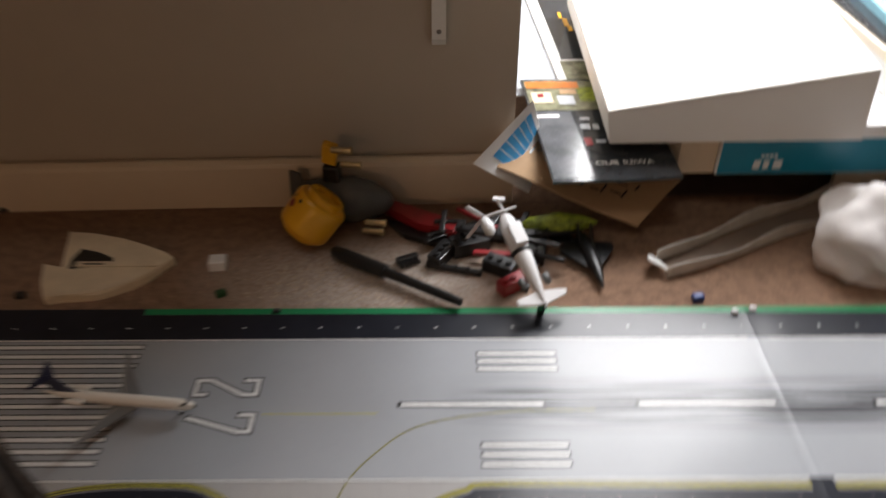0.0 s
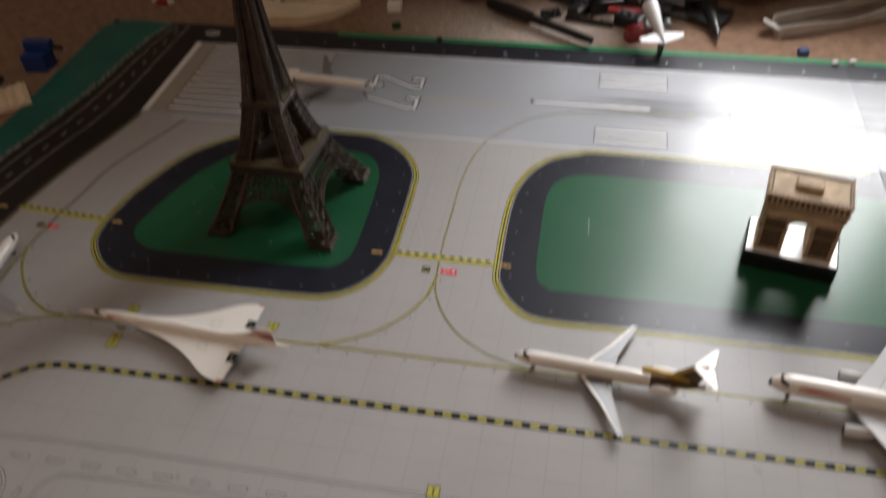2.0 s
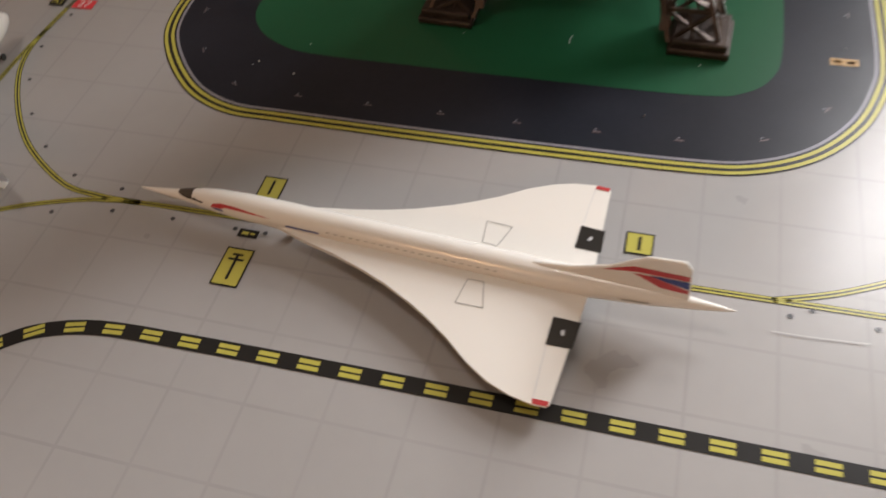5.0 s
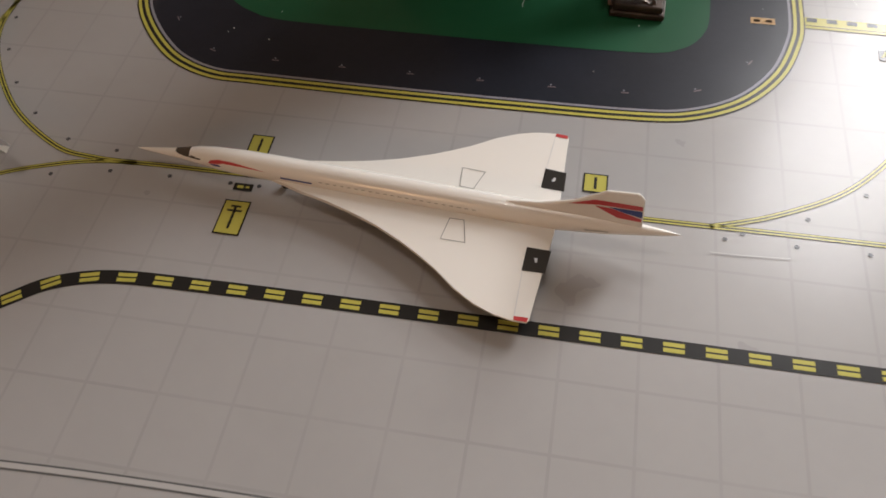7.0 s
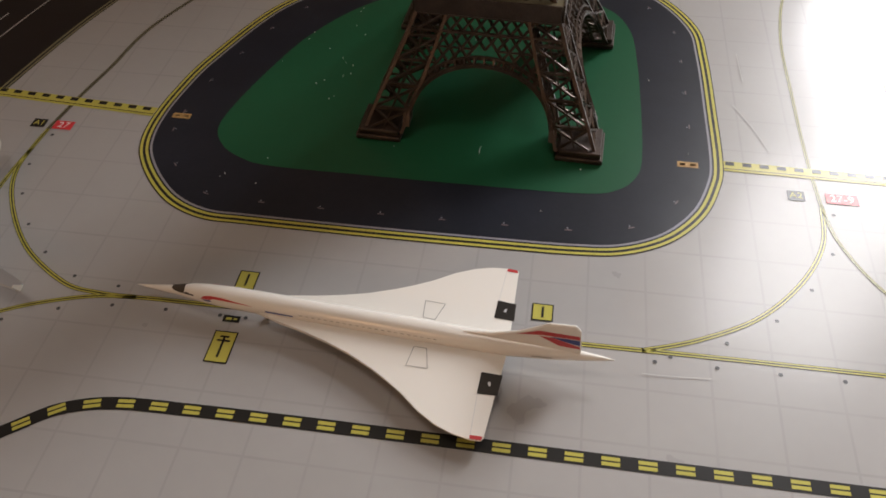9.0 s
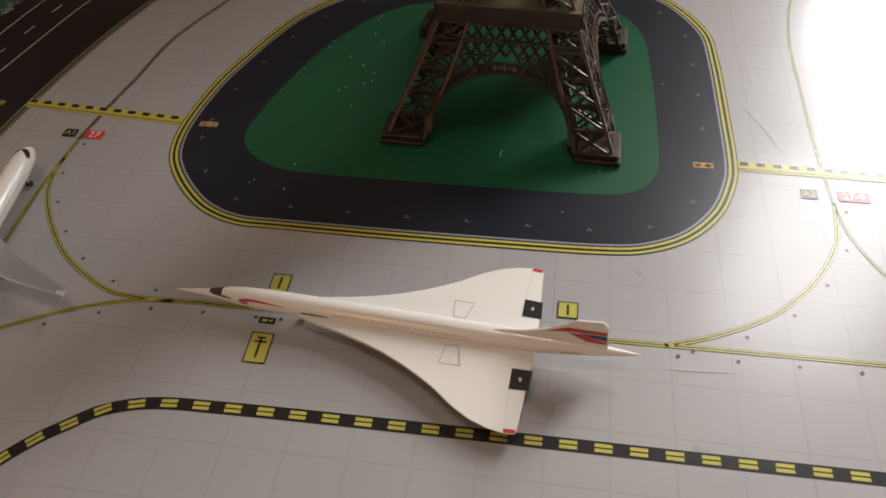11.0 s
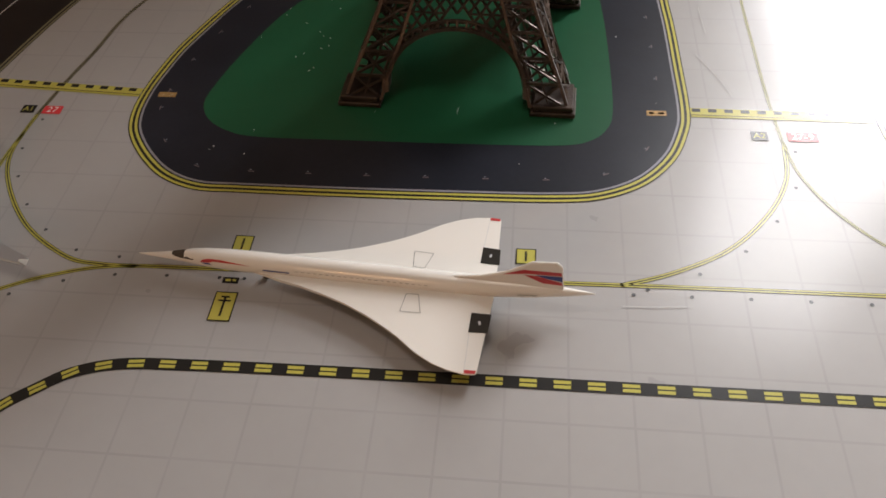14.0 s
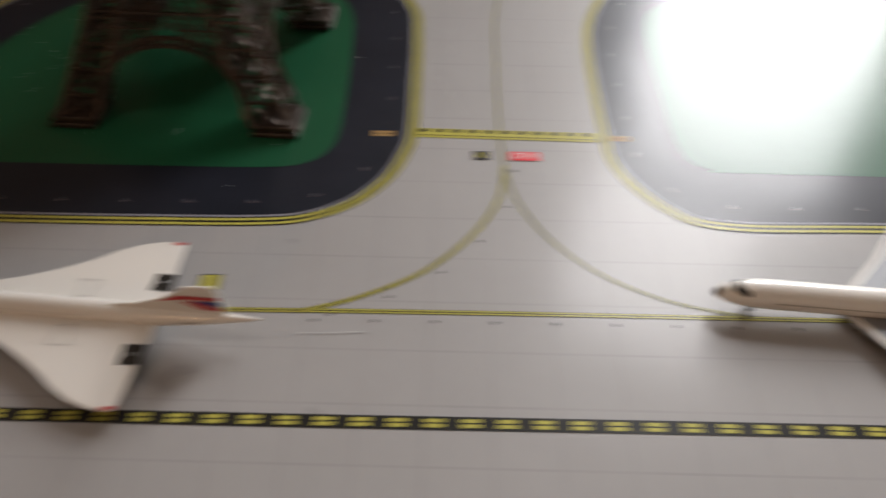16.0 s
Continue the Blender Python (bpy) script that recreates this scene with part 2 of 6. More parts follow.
def tube(bm, line, r, seg=8, closed=False):
    """A round cord along a line."""
    n, rings = len(line), []
    up = Vector((0.2, 0.1, 1)).normalized()
    for i in range(n):
        a, b = line[max(i - 1, 0)], line[min(i + 1, n - 1)]
        d = (b - a).normalized()
        s = d.cross(up)
        s = s.normalized() if s.length > 1e-4 else Vector((1, 0, 0))
        u = s.cross(d)
        rr = r[i] if isinstance(r, (list, tuple)) else r
        rings.append([line[i] + (s * math.cos(t) + u * math.sin(t)) * rr for t in (2 * math.pi * k / seg for k in range(seg))])
    loft(bm, rings)


def lathe(bm, profile, seg=20, m=None):
    """A turned shape about z from rows of radius, height."""
    rings = [[Vector((r * math.cos(t), r * math.sin(t), z)) for t in (2 * math.pi * k / seg for k in range(seg))] for r, z in profile]
    first = len(bm.verts)
    loft(bm, rings)
    if m:
        bm.verts.ensure_lookup_table()
        bmesh.ops.transform(bm, matrix=m, verts=bm.verts[first:])


# ---- room ----
M_CARPET = material("carpet", (0.255, 0.160, 0.110), rough=0.95, vary=0.85, scale=110, bump=1.0, bump_scale=800, spec=0.1, grain=1.3)
M_WALL = material("wall_paint", (0.46, 0.405, 0.335), rough=0.7, vary=0.05, scale=4, bump=0.05, bump_scale=300, spec=0.3)
M_BOARD = material("baseboard_paint", (0.66, 0.56, 0.44), rough=0.35, vary=0.05, scale=8, bump=0.02)
M_CEIL = material("ceiling_paint", (0.7, 0.66, 0.6), rough=0.9, vary=0.03, scale=3)
M_SHELF = material("shelf_paint", (0.74, 0.66, 0.54), rough=0.4, vary=0.06, scale=10)
M_WPLASTIC = material("white_plastic", (0.72, 0.70, 0.66), rough=0.35, vary=0.05, scale=30)



def pale_patch(m, cx, cy, rx, ry, colour):
    """A paler patch in a carpet, fading outwards and broken up by noise."""
    nt = m.node_tree
    b = nt.nodes["Principled BSDF"]
    src = b.inputs["Base Color"].links[0].from_socket
    tc, mp = nt.nodes.new("ShaderNodeTexCoord"), nt.nodes.new("ShaderNodeMapping")
    mp.inputs["Location"].default_value, mp.inputs["Scale"].default_value = (-cx / rx, -cy / ry, 0), (1 / rx, 1 / ry, 0)
    ln, ns, fall, mul, mx = (nt.nodes.new(k) for k in ("ShaderNodeVectorMath", "ShaderNodeTexNoise", "ShaderNodeMapRange", "ShaderNodeMath", "ShaderNodeMix"))
    ln.operation, mul.operation, mx.data_type = "LENGTH", "MULTIPLY", "RGBA"
    ns.inputs["Scale"].default_value, ns.inputs["Detail"].default_value = 260, 6
    fall.inputs["From Min"].default_value, fall.inputs["From Max"].default_value, fall.inputs["To Min"].default_value, fall.inputs["To Max"].default_value = 0.3, 1.0, 1.15, 0.0
    nt.links.new(tc.outputs["Object"], mp.inputs["Vector"])
    nt.links.new(mp.outputs[0], ln.inputs[0])
    nt.links.new(ln.outputs["Value"], fall.inputs["Value"])
    nt.links.new(tc.outputs["Object"], ns.inputs["Vector"])
    nt.links.new(fall.outputs[0], mul.inputs[0])
    nt.links.new(ns.outputs["Fac"], mul.inputs[1])
    nt.links.new(mul.outputs[0], mx.inputs["Factor"])
    nt.links.new(src, mx.inputs[6])
    mx.inputs[7].default_value = (*colour, 1)
    nt.links.new(mx.outputs[2], b.inputs["Base Color"])


pale_patch(M_CARPET, 0.16, 0.460, 0.17, 0.07, (0.62, 0.57, 0.52))
FLOOR = -0.0012
bm = bmesh.new()
box(bm, -1.6, -1.9, FLOOR - 0.05, 2.0, 1.5, FLOOR)
tagged(part("floor", bm, M_CARPET), "worn brown short-pile carpet", "floor", kind="structure")
WALL = pose(0.05, 0.584, 0, 0, 0, 1.5)
bm = bmesh.new()
box(bm, -1.65, 0, FLOOR, 0.240, 0.75, 2.4)
w = tagged(part("wall_north", bm, M_WALL), "plain greyish beige painted wall", "wall", kind="structure")
w.matrix_world = WALL
for nm, a in (("wall_south", (-1.7, -1.95, FLOOR, 2.1, -1.85, 2.4)), ("wall_west", (-1.7, -1.85, FLOOR, -1.6, 0.9, 2.4)), ("wall_east", (1.9, -1.85, FLOOR, 2.0, 1.3, 2.4))):
    bm = bmesh.new()
    box(bm, *a)
    tagged(part(nm, bm, M_WALL), "plain greyish beige painted wall", "wall", kind="structure")
# the recess wall, with two openings added out of view for the lamps
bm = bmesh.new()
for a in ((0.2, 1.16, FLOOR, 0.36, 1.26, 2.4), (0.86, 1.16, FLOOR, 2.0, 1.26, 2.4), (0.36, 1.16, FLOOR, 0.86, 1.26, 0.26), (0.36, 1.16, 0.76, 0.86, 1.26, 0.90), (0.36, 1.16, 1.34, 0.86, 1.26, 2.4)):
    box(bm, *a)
tagged(part("wall_recess", bm, M_WALL), "plain greyish beige painted wall with added unseen openings", "wall", kind="structure")
# Added, unseen: a window frame to go with the lower lamp.
added_window_1 = thing("added_window_1", pose(0.61, 1.21, 0.48), "added unseen white frame at the lower recess lamp", "window", kind="structure")
for nm, a in (("added_window_frame", (-0.25, -0.03, -0.22, -0.225, 0.03, 0.22)), ("added_window_frame", (0.225, -0.03, -0.22, 0.25, 0.03, 0.22)), ("added_window_frame", (-0.225, -0.03, 0.195, 0.225, 0.03, 0.22)), ("added_window_sill", (-0.225, -0.05, -0.22, 0.225, 0.03, -0.195))):
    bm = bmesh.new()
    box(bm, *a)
    part(nm, bm, M_BOARD, added_window_1)
# Added, unseen: the same frame again behind the upper lamp.
added_window_2 = copy_thing(added_window_1, pose(0.61, 1.21, 1.12))
tagged(added_window_2, "added unseen white frame behind the upper key lamp", "window", kind="structure")
added_window_2.name = "added_window_2"
bm = bmesh.new()
box(bm, -1.8, -2.0, 2.4, 2.1, 1.5, 2.5)
tagged(part("ceiling", bm, M_CEIL), "plain off-white ceiling", "ceiling", kind="structure")
bm = bmesh.new()
prism(bm, [(0, 0), (0, 0.044), (-0.003, 0.049), (-0.009, 0.050), (-0.013, 0.047), (-0.014, 0.043), (-0.014, 0)], -1.6, 0.240)
o = tagged(part("baseboard", bm, M_BOARD), "cream painted wooden baseboard along the wall", "baseboard", kind="structure")
o.matrix_world = WALL @ Matrix(((0, 0, 1, 0), (1, 0, 0, 0), (0, 1, 0, FLOOR), (0, 0, 0, 1)))

# ---- the printed mat ----
mat_sheet = thing("airport_mat", Matrix(), "glossy printed vinyl airport play mat, creased at a fold", "play mat")
bm = bmesh.new()
edge = [(-278, -420), (760, -420), (760, 421), (-225, 421), (-250, 424), (-268, 418), (-278, 404)]
prism(bm, [(x * MM, y * MM) for x, y in edge], FLOOR + 0.0002, 0)
part("sheet", bm, M_CONCRETE, mat_sheet, "grey printed concrete apron with faint slab joints")

Z1, Z2, Z3, Z4, Z5 = 0.06, 0.12, 0.18, 0.24, 0.30
road_in = catmull([(-168, 421), (-164, 405), (-162, 385), (-160, 330), (-160, 262), (-171, 215), (-184, 172), (-195, 120), (-203, 66), (-216, 18), (-236, -40), (-262, -110)])
road_out = catmull([(-204, 421), (-214, 385), (-219, 346), (-224.5, 290), (-231.5, 248), (-245.5, 180), (-257, 132), (-267, 90), (-278, 40)])


def sheet_part(name, draw, material_used, label=""):
    b = bmesh.new()
    draw(b)
    return part(name, b, material_used, mat_sheet, label)


sheet_part("border_strip", lambda b: rect(b, -20, 414, 760, 421, Z1), M_BORDER, "green printed border")
sheet_part("shoulder_strip", lambda b: flat(b, [(-168, 385), (760, 385), (760, 413.9), (-20.1, 413.9), (-20.1, 420.9), (-168, 420.9)], Z1), M_ASPHALT, "black printed runway shoulder")
sheet_part("sea", lambda b: flat(b, [(p.x, p.y) for p in road_out] + [(-278, 404), (-268, 418), (-250, 423.5), (-225, 421)][:], Z1), M_SEA, "dark green printed shore")
sheet_part("road", lambda b: flat(b, [(p.x, p.y) for p in road_in] + [(-277, -110), (-277, 30)] + [(p.x, p.y) for p in reversed(road_out)], Z1 * 0.5), M_ROAD, "black printed perimeter road")
sheet_part("runway", lambda b: rect(b, -160, 253, 760, 384, Z1), M_RUNWAY, "blue-grey printed runway with tyre marks")
sheet_part("runway_end", lambda b: rect(b, -160, 259, -128, 384, Z2), M_TAN, "tan printed runway end")


def rocks(b):
    rnd = random.Random(4)
    total = length(road_out)
    d = 4.0
    while d < total - 20:
        p, t = along(road_out, d)
        n = Vector((-t.y, t.x, 0))
        if t.y < 0:
            n = -n if n.x > 0 else n
        for _ in range(2):
            c = p + n * rnd.uniform(-1.0, 5.0) + t * rnd.uniform(-1, 1)
            r = rnd.uniform(0.7, 1.9)
            k = rnd.randint(5, 7)
            flat(b, [(c.x + r * rnd.uniform(0.6, 1.2) * math.cos(6.283 * i / k), c.y + r * rnd.uniform(0.6, 1.2) * math.sin(6.283 * i / k)) for i in range(k)], Z2 + rnd.uniform(0, 0.05))
        d += 2.1


o = sheet_part("rock_strip", rocks, M_ROCK, "grey printed rocks along the shore")
o["kind"] = "stuff"


def between(f, y0, y1):
    """A line across the road at the share f of its width."""
    pts = []
    for k in range(41):
        y = y0 + (y1 - y0) * k / 40

        def xat(line):
            return min(line, key=lambda p: abs(p.y - y)).x

        pts.append((xat(road_out) * (1 - f) + xat(road_in) * f, y))
    return catmull(pts[::4], steps=6)


for f in (0.185, 0.55):
    sheet_part("road_line", lambda b: ribbon(b, between(f, 418, 40), -0.35, 0.35, Z2), M_LIGHT)
lane = between(0.365, 412, 50)
for k in range(17):
    p, t = along(lane, 6 + k * 21.0)
    q = p + t * 7.5
    sheet_part("lane_dash", lambda b: ribbon(b, [p, (p + q) / 2, q], -0.4, 0.4, Z2), M_LIGHT)


def double_line(name, line, z, width=5.0, closed=False, core=M_YELLOW):
    """A yellow line with a dark core and dark edges."""
    h = width / 2
    sheet_part(name + "_edge", lambda b: ribbon(b, line, -h, h, z, closed), M_BLACK)
    sheet_part(name, lambda b: (ribbon(b, line, -h * 0.78, -h * 0.26, z + 0.04, closed), ribbon(b, line, h * 0.26, h * 0.78, z + 0.04, closed)), core)


# the two infields
isle_a = catmull([(-119, 108), (-117.5, 93), (-112.8, 82), (-103, 69.5), (-91.4, 59.8), (-77, 54.4), (-60, 53.8), (-18, 53.6), (24, 54), (61, 54.9), (79, 57.6), (95, 66), (107, 80), (113.4, 96), (115.6, 110), (115.4, 140), (114.4, 180), (111, 206), (94, 232.5), (66, 249.5), (40, 252), (5, 251.5), (-28, 246), (-60, 231.5), (-91, 201.5), (-110.5, 155), (-117, 128)], True)
isle_b = catmull([(262, 252), (235, 247), (215, 238), (200, 221), (190, 196), (186.5, 165), (187, 112), (190, 88), (206, 66), (228, 57.5), (289, 58), (420, 58), (640, 58), (668, 66), (682, 90), (684, 150), (680, 215), (664, 240), (640, 250), (430, 250)], True)
green_a = catmull([(-88.6, 106), (-87, 121), (-80.5, 145), (-69, 176), (-50, 204), (-30, 217), (0, 222), (50, 224), (70, 216), (80, 199), (83, 175), (84.4, 140), (84.4, 110), (82, 98), (75, 90), (62, 86.4), (21, 85.6), (-24, 85.6), (-60, 86), (-73, 89), (-83, 95.5)], True)
green_b = catmull([(300, 219), (258, 219), (242, 217.5), (226, 210), (217, 190), (216, 140), (218, 101), (227, 90.5), (245, 88.5), (420, 88.5), (630, 88.5), (648, 94), (656, 110), (656, 198), (648, 212), (630, 219), (590, 219), (430, 219)], True)
for isle, green in ((isle_a, green_a), (isle_b, green_b)):
    side = 1 if sum(a.x * b.y - b.x * a.y for a, b in zip(isle, isle[1:])) > 0 else -1
    sheet_part("infield_shoulder", lambda b: flat(b, [(p.x, p.y) for p in isle], Z2), M_ASPHALT, "black printed shoulder round the infield")
    sheet_part("infield_grass", lambda b: flat(b, [(p.x, p.y) for p in green], Z3), M_GRASS, "dark green printed grass")
    double_line("infield_line", shifted(isle, 2.1 * side, True), Z3, 4.2, True)
    sheet_part("infield_inner_line", lambda b: ribbon(b, shifted(isle, 4.9 * side, True), -0.45, 0.45, Z3, True), M_LILAC)

# taxiway lines
lines = [
    ([(-190, -75), (-172, -35), (-150, -9), (-131, 3), (-114, 10.5), (-93, 15.4), (-54, 16.3)], 1.8),
    ([(-54, 16.3), (0, 16.8), (64, 17.3), (118, 18), (210, 18.5), (420, 19), (740, 19)], 1.9),
    ([(-86, 15.8), (-100, 16), (-114, 18.8), (-135, 32.4), (-152, 53), (-160, 71.8), (-159.5, 96)], 1.9),
    ([(83, 17.4), (100.7, 23.8), (121, 35.5), (137, 53), (146.5, 71.5), (149, 90)], 1.9),
    ([(-160.2, 84), (-161.4, 67), (-161.1, 40), (-161, 0), (-161.5, -60)], 1.8),
    ([(149, 90), (147.6, 117), (147.4, 155), (148.3, 203), (156.5, 245), (175.8, 274), (206.9, 298.5), (264, 310), (330, 312)], 1.4),
    ([(149, 92), (152, 74), (162, 54), (178, 37), (200, 25), (226, 18.8)], 1.4),
]
for pts, wd in lines:
    double_line("taxiway_line", catmull(pts), Z2, wd, core=M_PALE if wd < 1.5 else M_YELLOW)
far_taxi = catmull([(-159.5, 96), (-156, 120), (-152, 141), (-146, 176), (-124, 226), (-112, 252)])
double_line("worn_taxiway_line", far_taxi, Z2, 2.0, core=M_OLIVE)
sheet_part("lead_in_line", lambda b: rect(b, 94, 308.5, 176, 310, Z2), M_PALE)
double_line("road_edge_line", shifted([p for p in road_in if p.y < 262], 2.0, False), Z2, 4.0, core=M_OLIVE)

# lamps printed beside the taxiway lines
for pts, wd in lines[:4]:
    ln = catmull(pts)
    d = 8.0
    while d < min(length(ln), 560):
        p, t = along(ln, d)
        c = p + Vector((t.y, -t.x, 0)) * 3.9
        sheet_part("edge_light", lambda b: flat(b, [(c.x + 0.75 * math.cos(a), c.y + 0.75 * math.sin(a)) for a in (0, 1.05, 2.1, 3.14, 4.19, 5.24)], Z3), M_DARKGREY)
        d += 19.0
for isle in (isle_a, isle_b):
    side = 1 if sum(a.x * b.y - b.x * a.y for a, b in zip(isle, isle[1:])) > 0 else -1
    ring = shifted(isle, 12 * side, True)
    d = 5.0
    while d < length(ring):
        p, t = along(ring, d)
        q = p + t * 1.6
        r_ = p + Vector((-t.y, t.x, 0)) * 0.9
        sheet_part("shoulder_mark", lambda b: ribbon(b, [p - t * 0.9, p, q], -0.24, 0.24, Z3 + 0.05), M_SMUDGE)
        sheet_part("shoulder_light", lambda b: flat(b, [(r_.x + 0.35 * math.cos(a), r_.y + 0.35 * math.sin(a)) for a in (0, 1.26, 2.51, 3.77, 5.03)], Z3 + 0.06), M_LILAC)
        d += 23.0
for k in range(28):
    x = -120 + k * 30.5
    sheet_part("shoulder_mark", lambda b: rect(b, x, 397.5, x + 2.6, 398.5, Z2), M_WHITE)

# apron edge: black band with pairs of yellow dashes
curb = catmull([(-150, -140), (-141, -100), (-131, -72), (-120, -54), (-110, -42.5), (-101.5, -35.5), (-91.5, -28.6), (-76.5, -24.4), (-52, -23.3), (-7, -22.7), (96, -22.2), (300, -21), (740, -20)], steps=12)
sheet_part("apron_edge_band", lambda b: ribbon(b, curb, -2.2, 2.2, Z2), M_BLACK)
d = 2.0
while d < 640:
    p, t = along(curb, d)
    q = p + t * 5.3
    sheet_part("yellow_dash", lambda b: (ribbon(b, [p, (p + q) / 2, q], 0.25, 1.4, Z3), ribbon(b, [p, (p + q) / 2, q], -1.4, -0.25, Z3)), M_YELLOW)
    d += 10.42

# holding lines with their signs
for x0, y0, x1, y1 in ((-194.5, 117.6, -119, 112.6), (115.5, 109.2, 186.5, 108.2)):
    a, b_ = Vector((x0, y0, 0)), Vector((x1, y1, 0))
    ln = [a, (a + b_) / 2, b_]
    sheet_part("hold_line", lambda b: ribbon(b, ln, -3.0, 2.6, Z3), M_YELLOW)
    n = 11
    for k in range(n):
        p = a + (b_ - a) * ((k + 0.1) / n)
        q = a + (b_ - a) * ((k + 0.62) / n)
        sheet_part("hold_dash", lambda b: ribbon(b, [p, (p + q) / 2, q], 0.2, 2.3, Z4), M_BLACK)
    sheet_part("hold_line_core", lambda b: ribbon(b, ln, -1.9, -1.5, Z4), M_BLACK)


def writing(text, x, y, size, z, mat, turn=0.0, sx=1.0, name="lettering"):
    cu = bpy.data.curves.new(name, "FONT")
    cu.body, cu.size, cu.align_x, cu.align_y = text, size * MM, "CENTER", "CENTER"
    tmp = bpy.data.objects.new(name, cu)
    me = bpy.data.meshes.new_from_object(tmp)
    bpy.data.objects.remove(tmp)
    me.transform(pose(x * MM, y * MM, z * MM, 0, 0, turn) @ Matrix.Diagonal((sx, 1, 1, 1)))
    me.materials.append(mat)
    ob = new(name, me)
    ob.parent = mat_sheet
    return ob


def sign(cx, cy, w, h, mat, text="", ink=None, size=4.0, turn=0.0):
    m = pose(cx, cy, 0, 0, 0, turn)
    c = [m @ Vector(v) for v in ((-w / 2, -h / 2, 0), (w / 2, -h / 2, 0), (w / 2, h / 2, 0), (-w / 2, h / 2, 0))]
    sheet_part("printed_sign", lambda b: flat(b, [(p.x, p.y) for p in c], Z4), mat)
    if text:
        writing(text, cx, cy, size, Z5, ink, turn)


for cx, cy in ((-106.7, 111.4), (101.8, 107.8), (195.2, 107.6), (-209, 116)):
    sign(cx, cy, 8.0, 3.2, M_ORANGE)
    for s in (-2, 2):
        sign(cx + s, cy, 2.0, 1.3, M_CREAM)
sign(-165, 99.2, 6.2, 5.2, M_BLACK, "A1", M_YELLOW, 4.2)
sign(-154, 99.0, 8.4, 5.2, M_RED, "27", M_WHITE, 5.0)
sign(140.6, 95.6, 6.2, 5.0, M_BLACK, "A2", M_YELLOW, 4.2)
sign(157, 95.6, 11.5, 5.2, M_RED, "27-9", M_WHITE, 4.8)
for cx, cy, w_, h_, arrow in ((-50.6, 28.2, 6.2, 7.2, True), (-50.2, 0.2, 7.0, 11.4, True), (51, 28.2, 6.2, 6.2, True), (180, -72, 6.5, 6.5, False), (-15, -126, 6.5, 6.5, False), (304, -68, 6.5, 6.5, False)):
    sign(cx, cy, w_ + 0.9, h_ + 0.9, M_BLACK)
    sheet_part("yellow_marker", lambda b: rect(b, cx - w_ / 2, cy - h_ / 2, cx + w_ / 2, cy + h_ / 2, Z5), M_YELLOW)
    sheet_part("marker_stroke", lambda b: rect(b, cx - 0.4, cy - h_ * 0.36, cx + 0.4, cy + h_ * 0.36, Z5 + 0.05), M_BLACK)
    if h_ > 10:
        sheet_part("marker_stroke", lambda b: (rect(b, cx - 2.2, cy + 2.0, cx + 2.2, cy + 2.7, Z5 + 0.05), rect(b, cx - 1.5, cy + 3.6, cx + 1.5, cy + 4.3, Z5 + 0.05)), M_BLACK)
    if not arrow:
        sheet_part("marker_stem", lambda b: rect(b, cx - 0.7, cy - 60, cx + 0.7, cy - h_ / 2 - 0.45, Z4), M_YELLOW)
sign(-50.5, 11.4, 5.8, 2.7, M_BLACK)
sheet_part("marker_stroke", lambda b: (rect(b, -52.3, 10.9, -50.4, 11.9, Z5), rect(b, -49.8, 11.1, -48.6, 11.8, Z5)), M_YELLOW)

# runway paint
for y in (253.2, 384.0):
    sheet_part("runway_edge_dark", lambda b: rect(b, -128, y - 1.0, 760, y + 1.0, Z3), M_DARKGREY)
    sheet_part("runway_edge", lambda b: rect(b, -128, y - 0.65, 760, y + 0.65, Z4), M_WHITE)


def stripe(x0, y0, x1, y1, z=Z3):
    sheet_part("stripe_edge", lambda b: rect(b, x0 - 1.1, y0 - 1.1, x1 + 1.1, y1 + 1.1, z), M_BLACK)
    sheet_part("runway_stripe", lambda b: rect(b, x0, y0, x1, y1, z + 0.05), M_WHITE)


sheet_part("threshold_line", lambda b: rect(b, -160.5, 260, -154.5, 384, Z4), M_WHITE)
for k in range(12):
    y = 265.5 + k * 9.95
    stripe(-137, y, -10, y + 3.4)
for y0 in (352, 360, 368):
    stripe(248.5, y0 - 1.2, 308, y0 + 1.5)
    stripe(248.5, y0 - 88.2, 307, y0 - 85.5)
for x0 in (191, 361, 531, 701):
    stripe(x0, 315.9, min(x0 + 103, 755), 318.9)


def digit(path, ox, oy, h, w_):
    """A runway figure drawn with strokes; its top points along +x."""
    pts = [Vector((ox + v * h, oy - u * w_, 0)) for u, v in path]
    for grow, z, mt, nm in ((2.75, Z3, M_BLACK, "figure_edge"), (1.55, Z4, M_WHITE, "figure")):
        b = bmesh.new()
        for k, (p, q) in enumerate(zip(pts, pts[1:])):
            d = (q - p).normalized()
            ribbon(b, [p - d * grow, (p + q) / 2, q + d * grow], -grow, grow, z + 0.012 * k)
        part(nm, b, mt, mat_sheet)


digit([(0.0, 0.80), (0.0, 1.0), (1.0, 1.0), (1.0, 0.78), (0.0, 0.22), (0.0, 0.0), (1.0, 0.0), (1.0, 0.16)], 42.0, 341.5, 44.5, 14.0)
digit([(0.0, 0.80), (0.0, 1.0), (1.0, 1.0), (1.0, 0.82), (0.2, 0.0)], 43.0, 308.5, 45.0, 15.0)

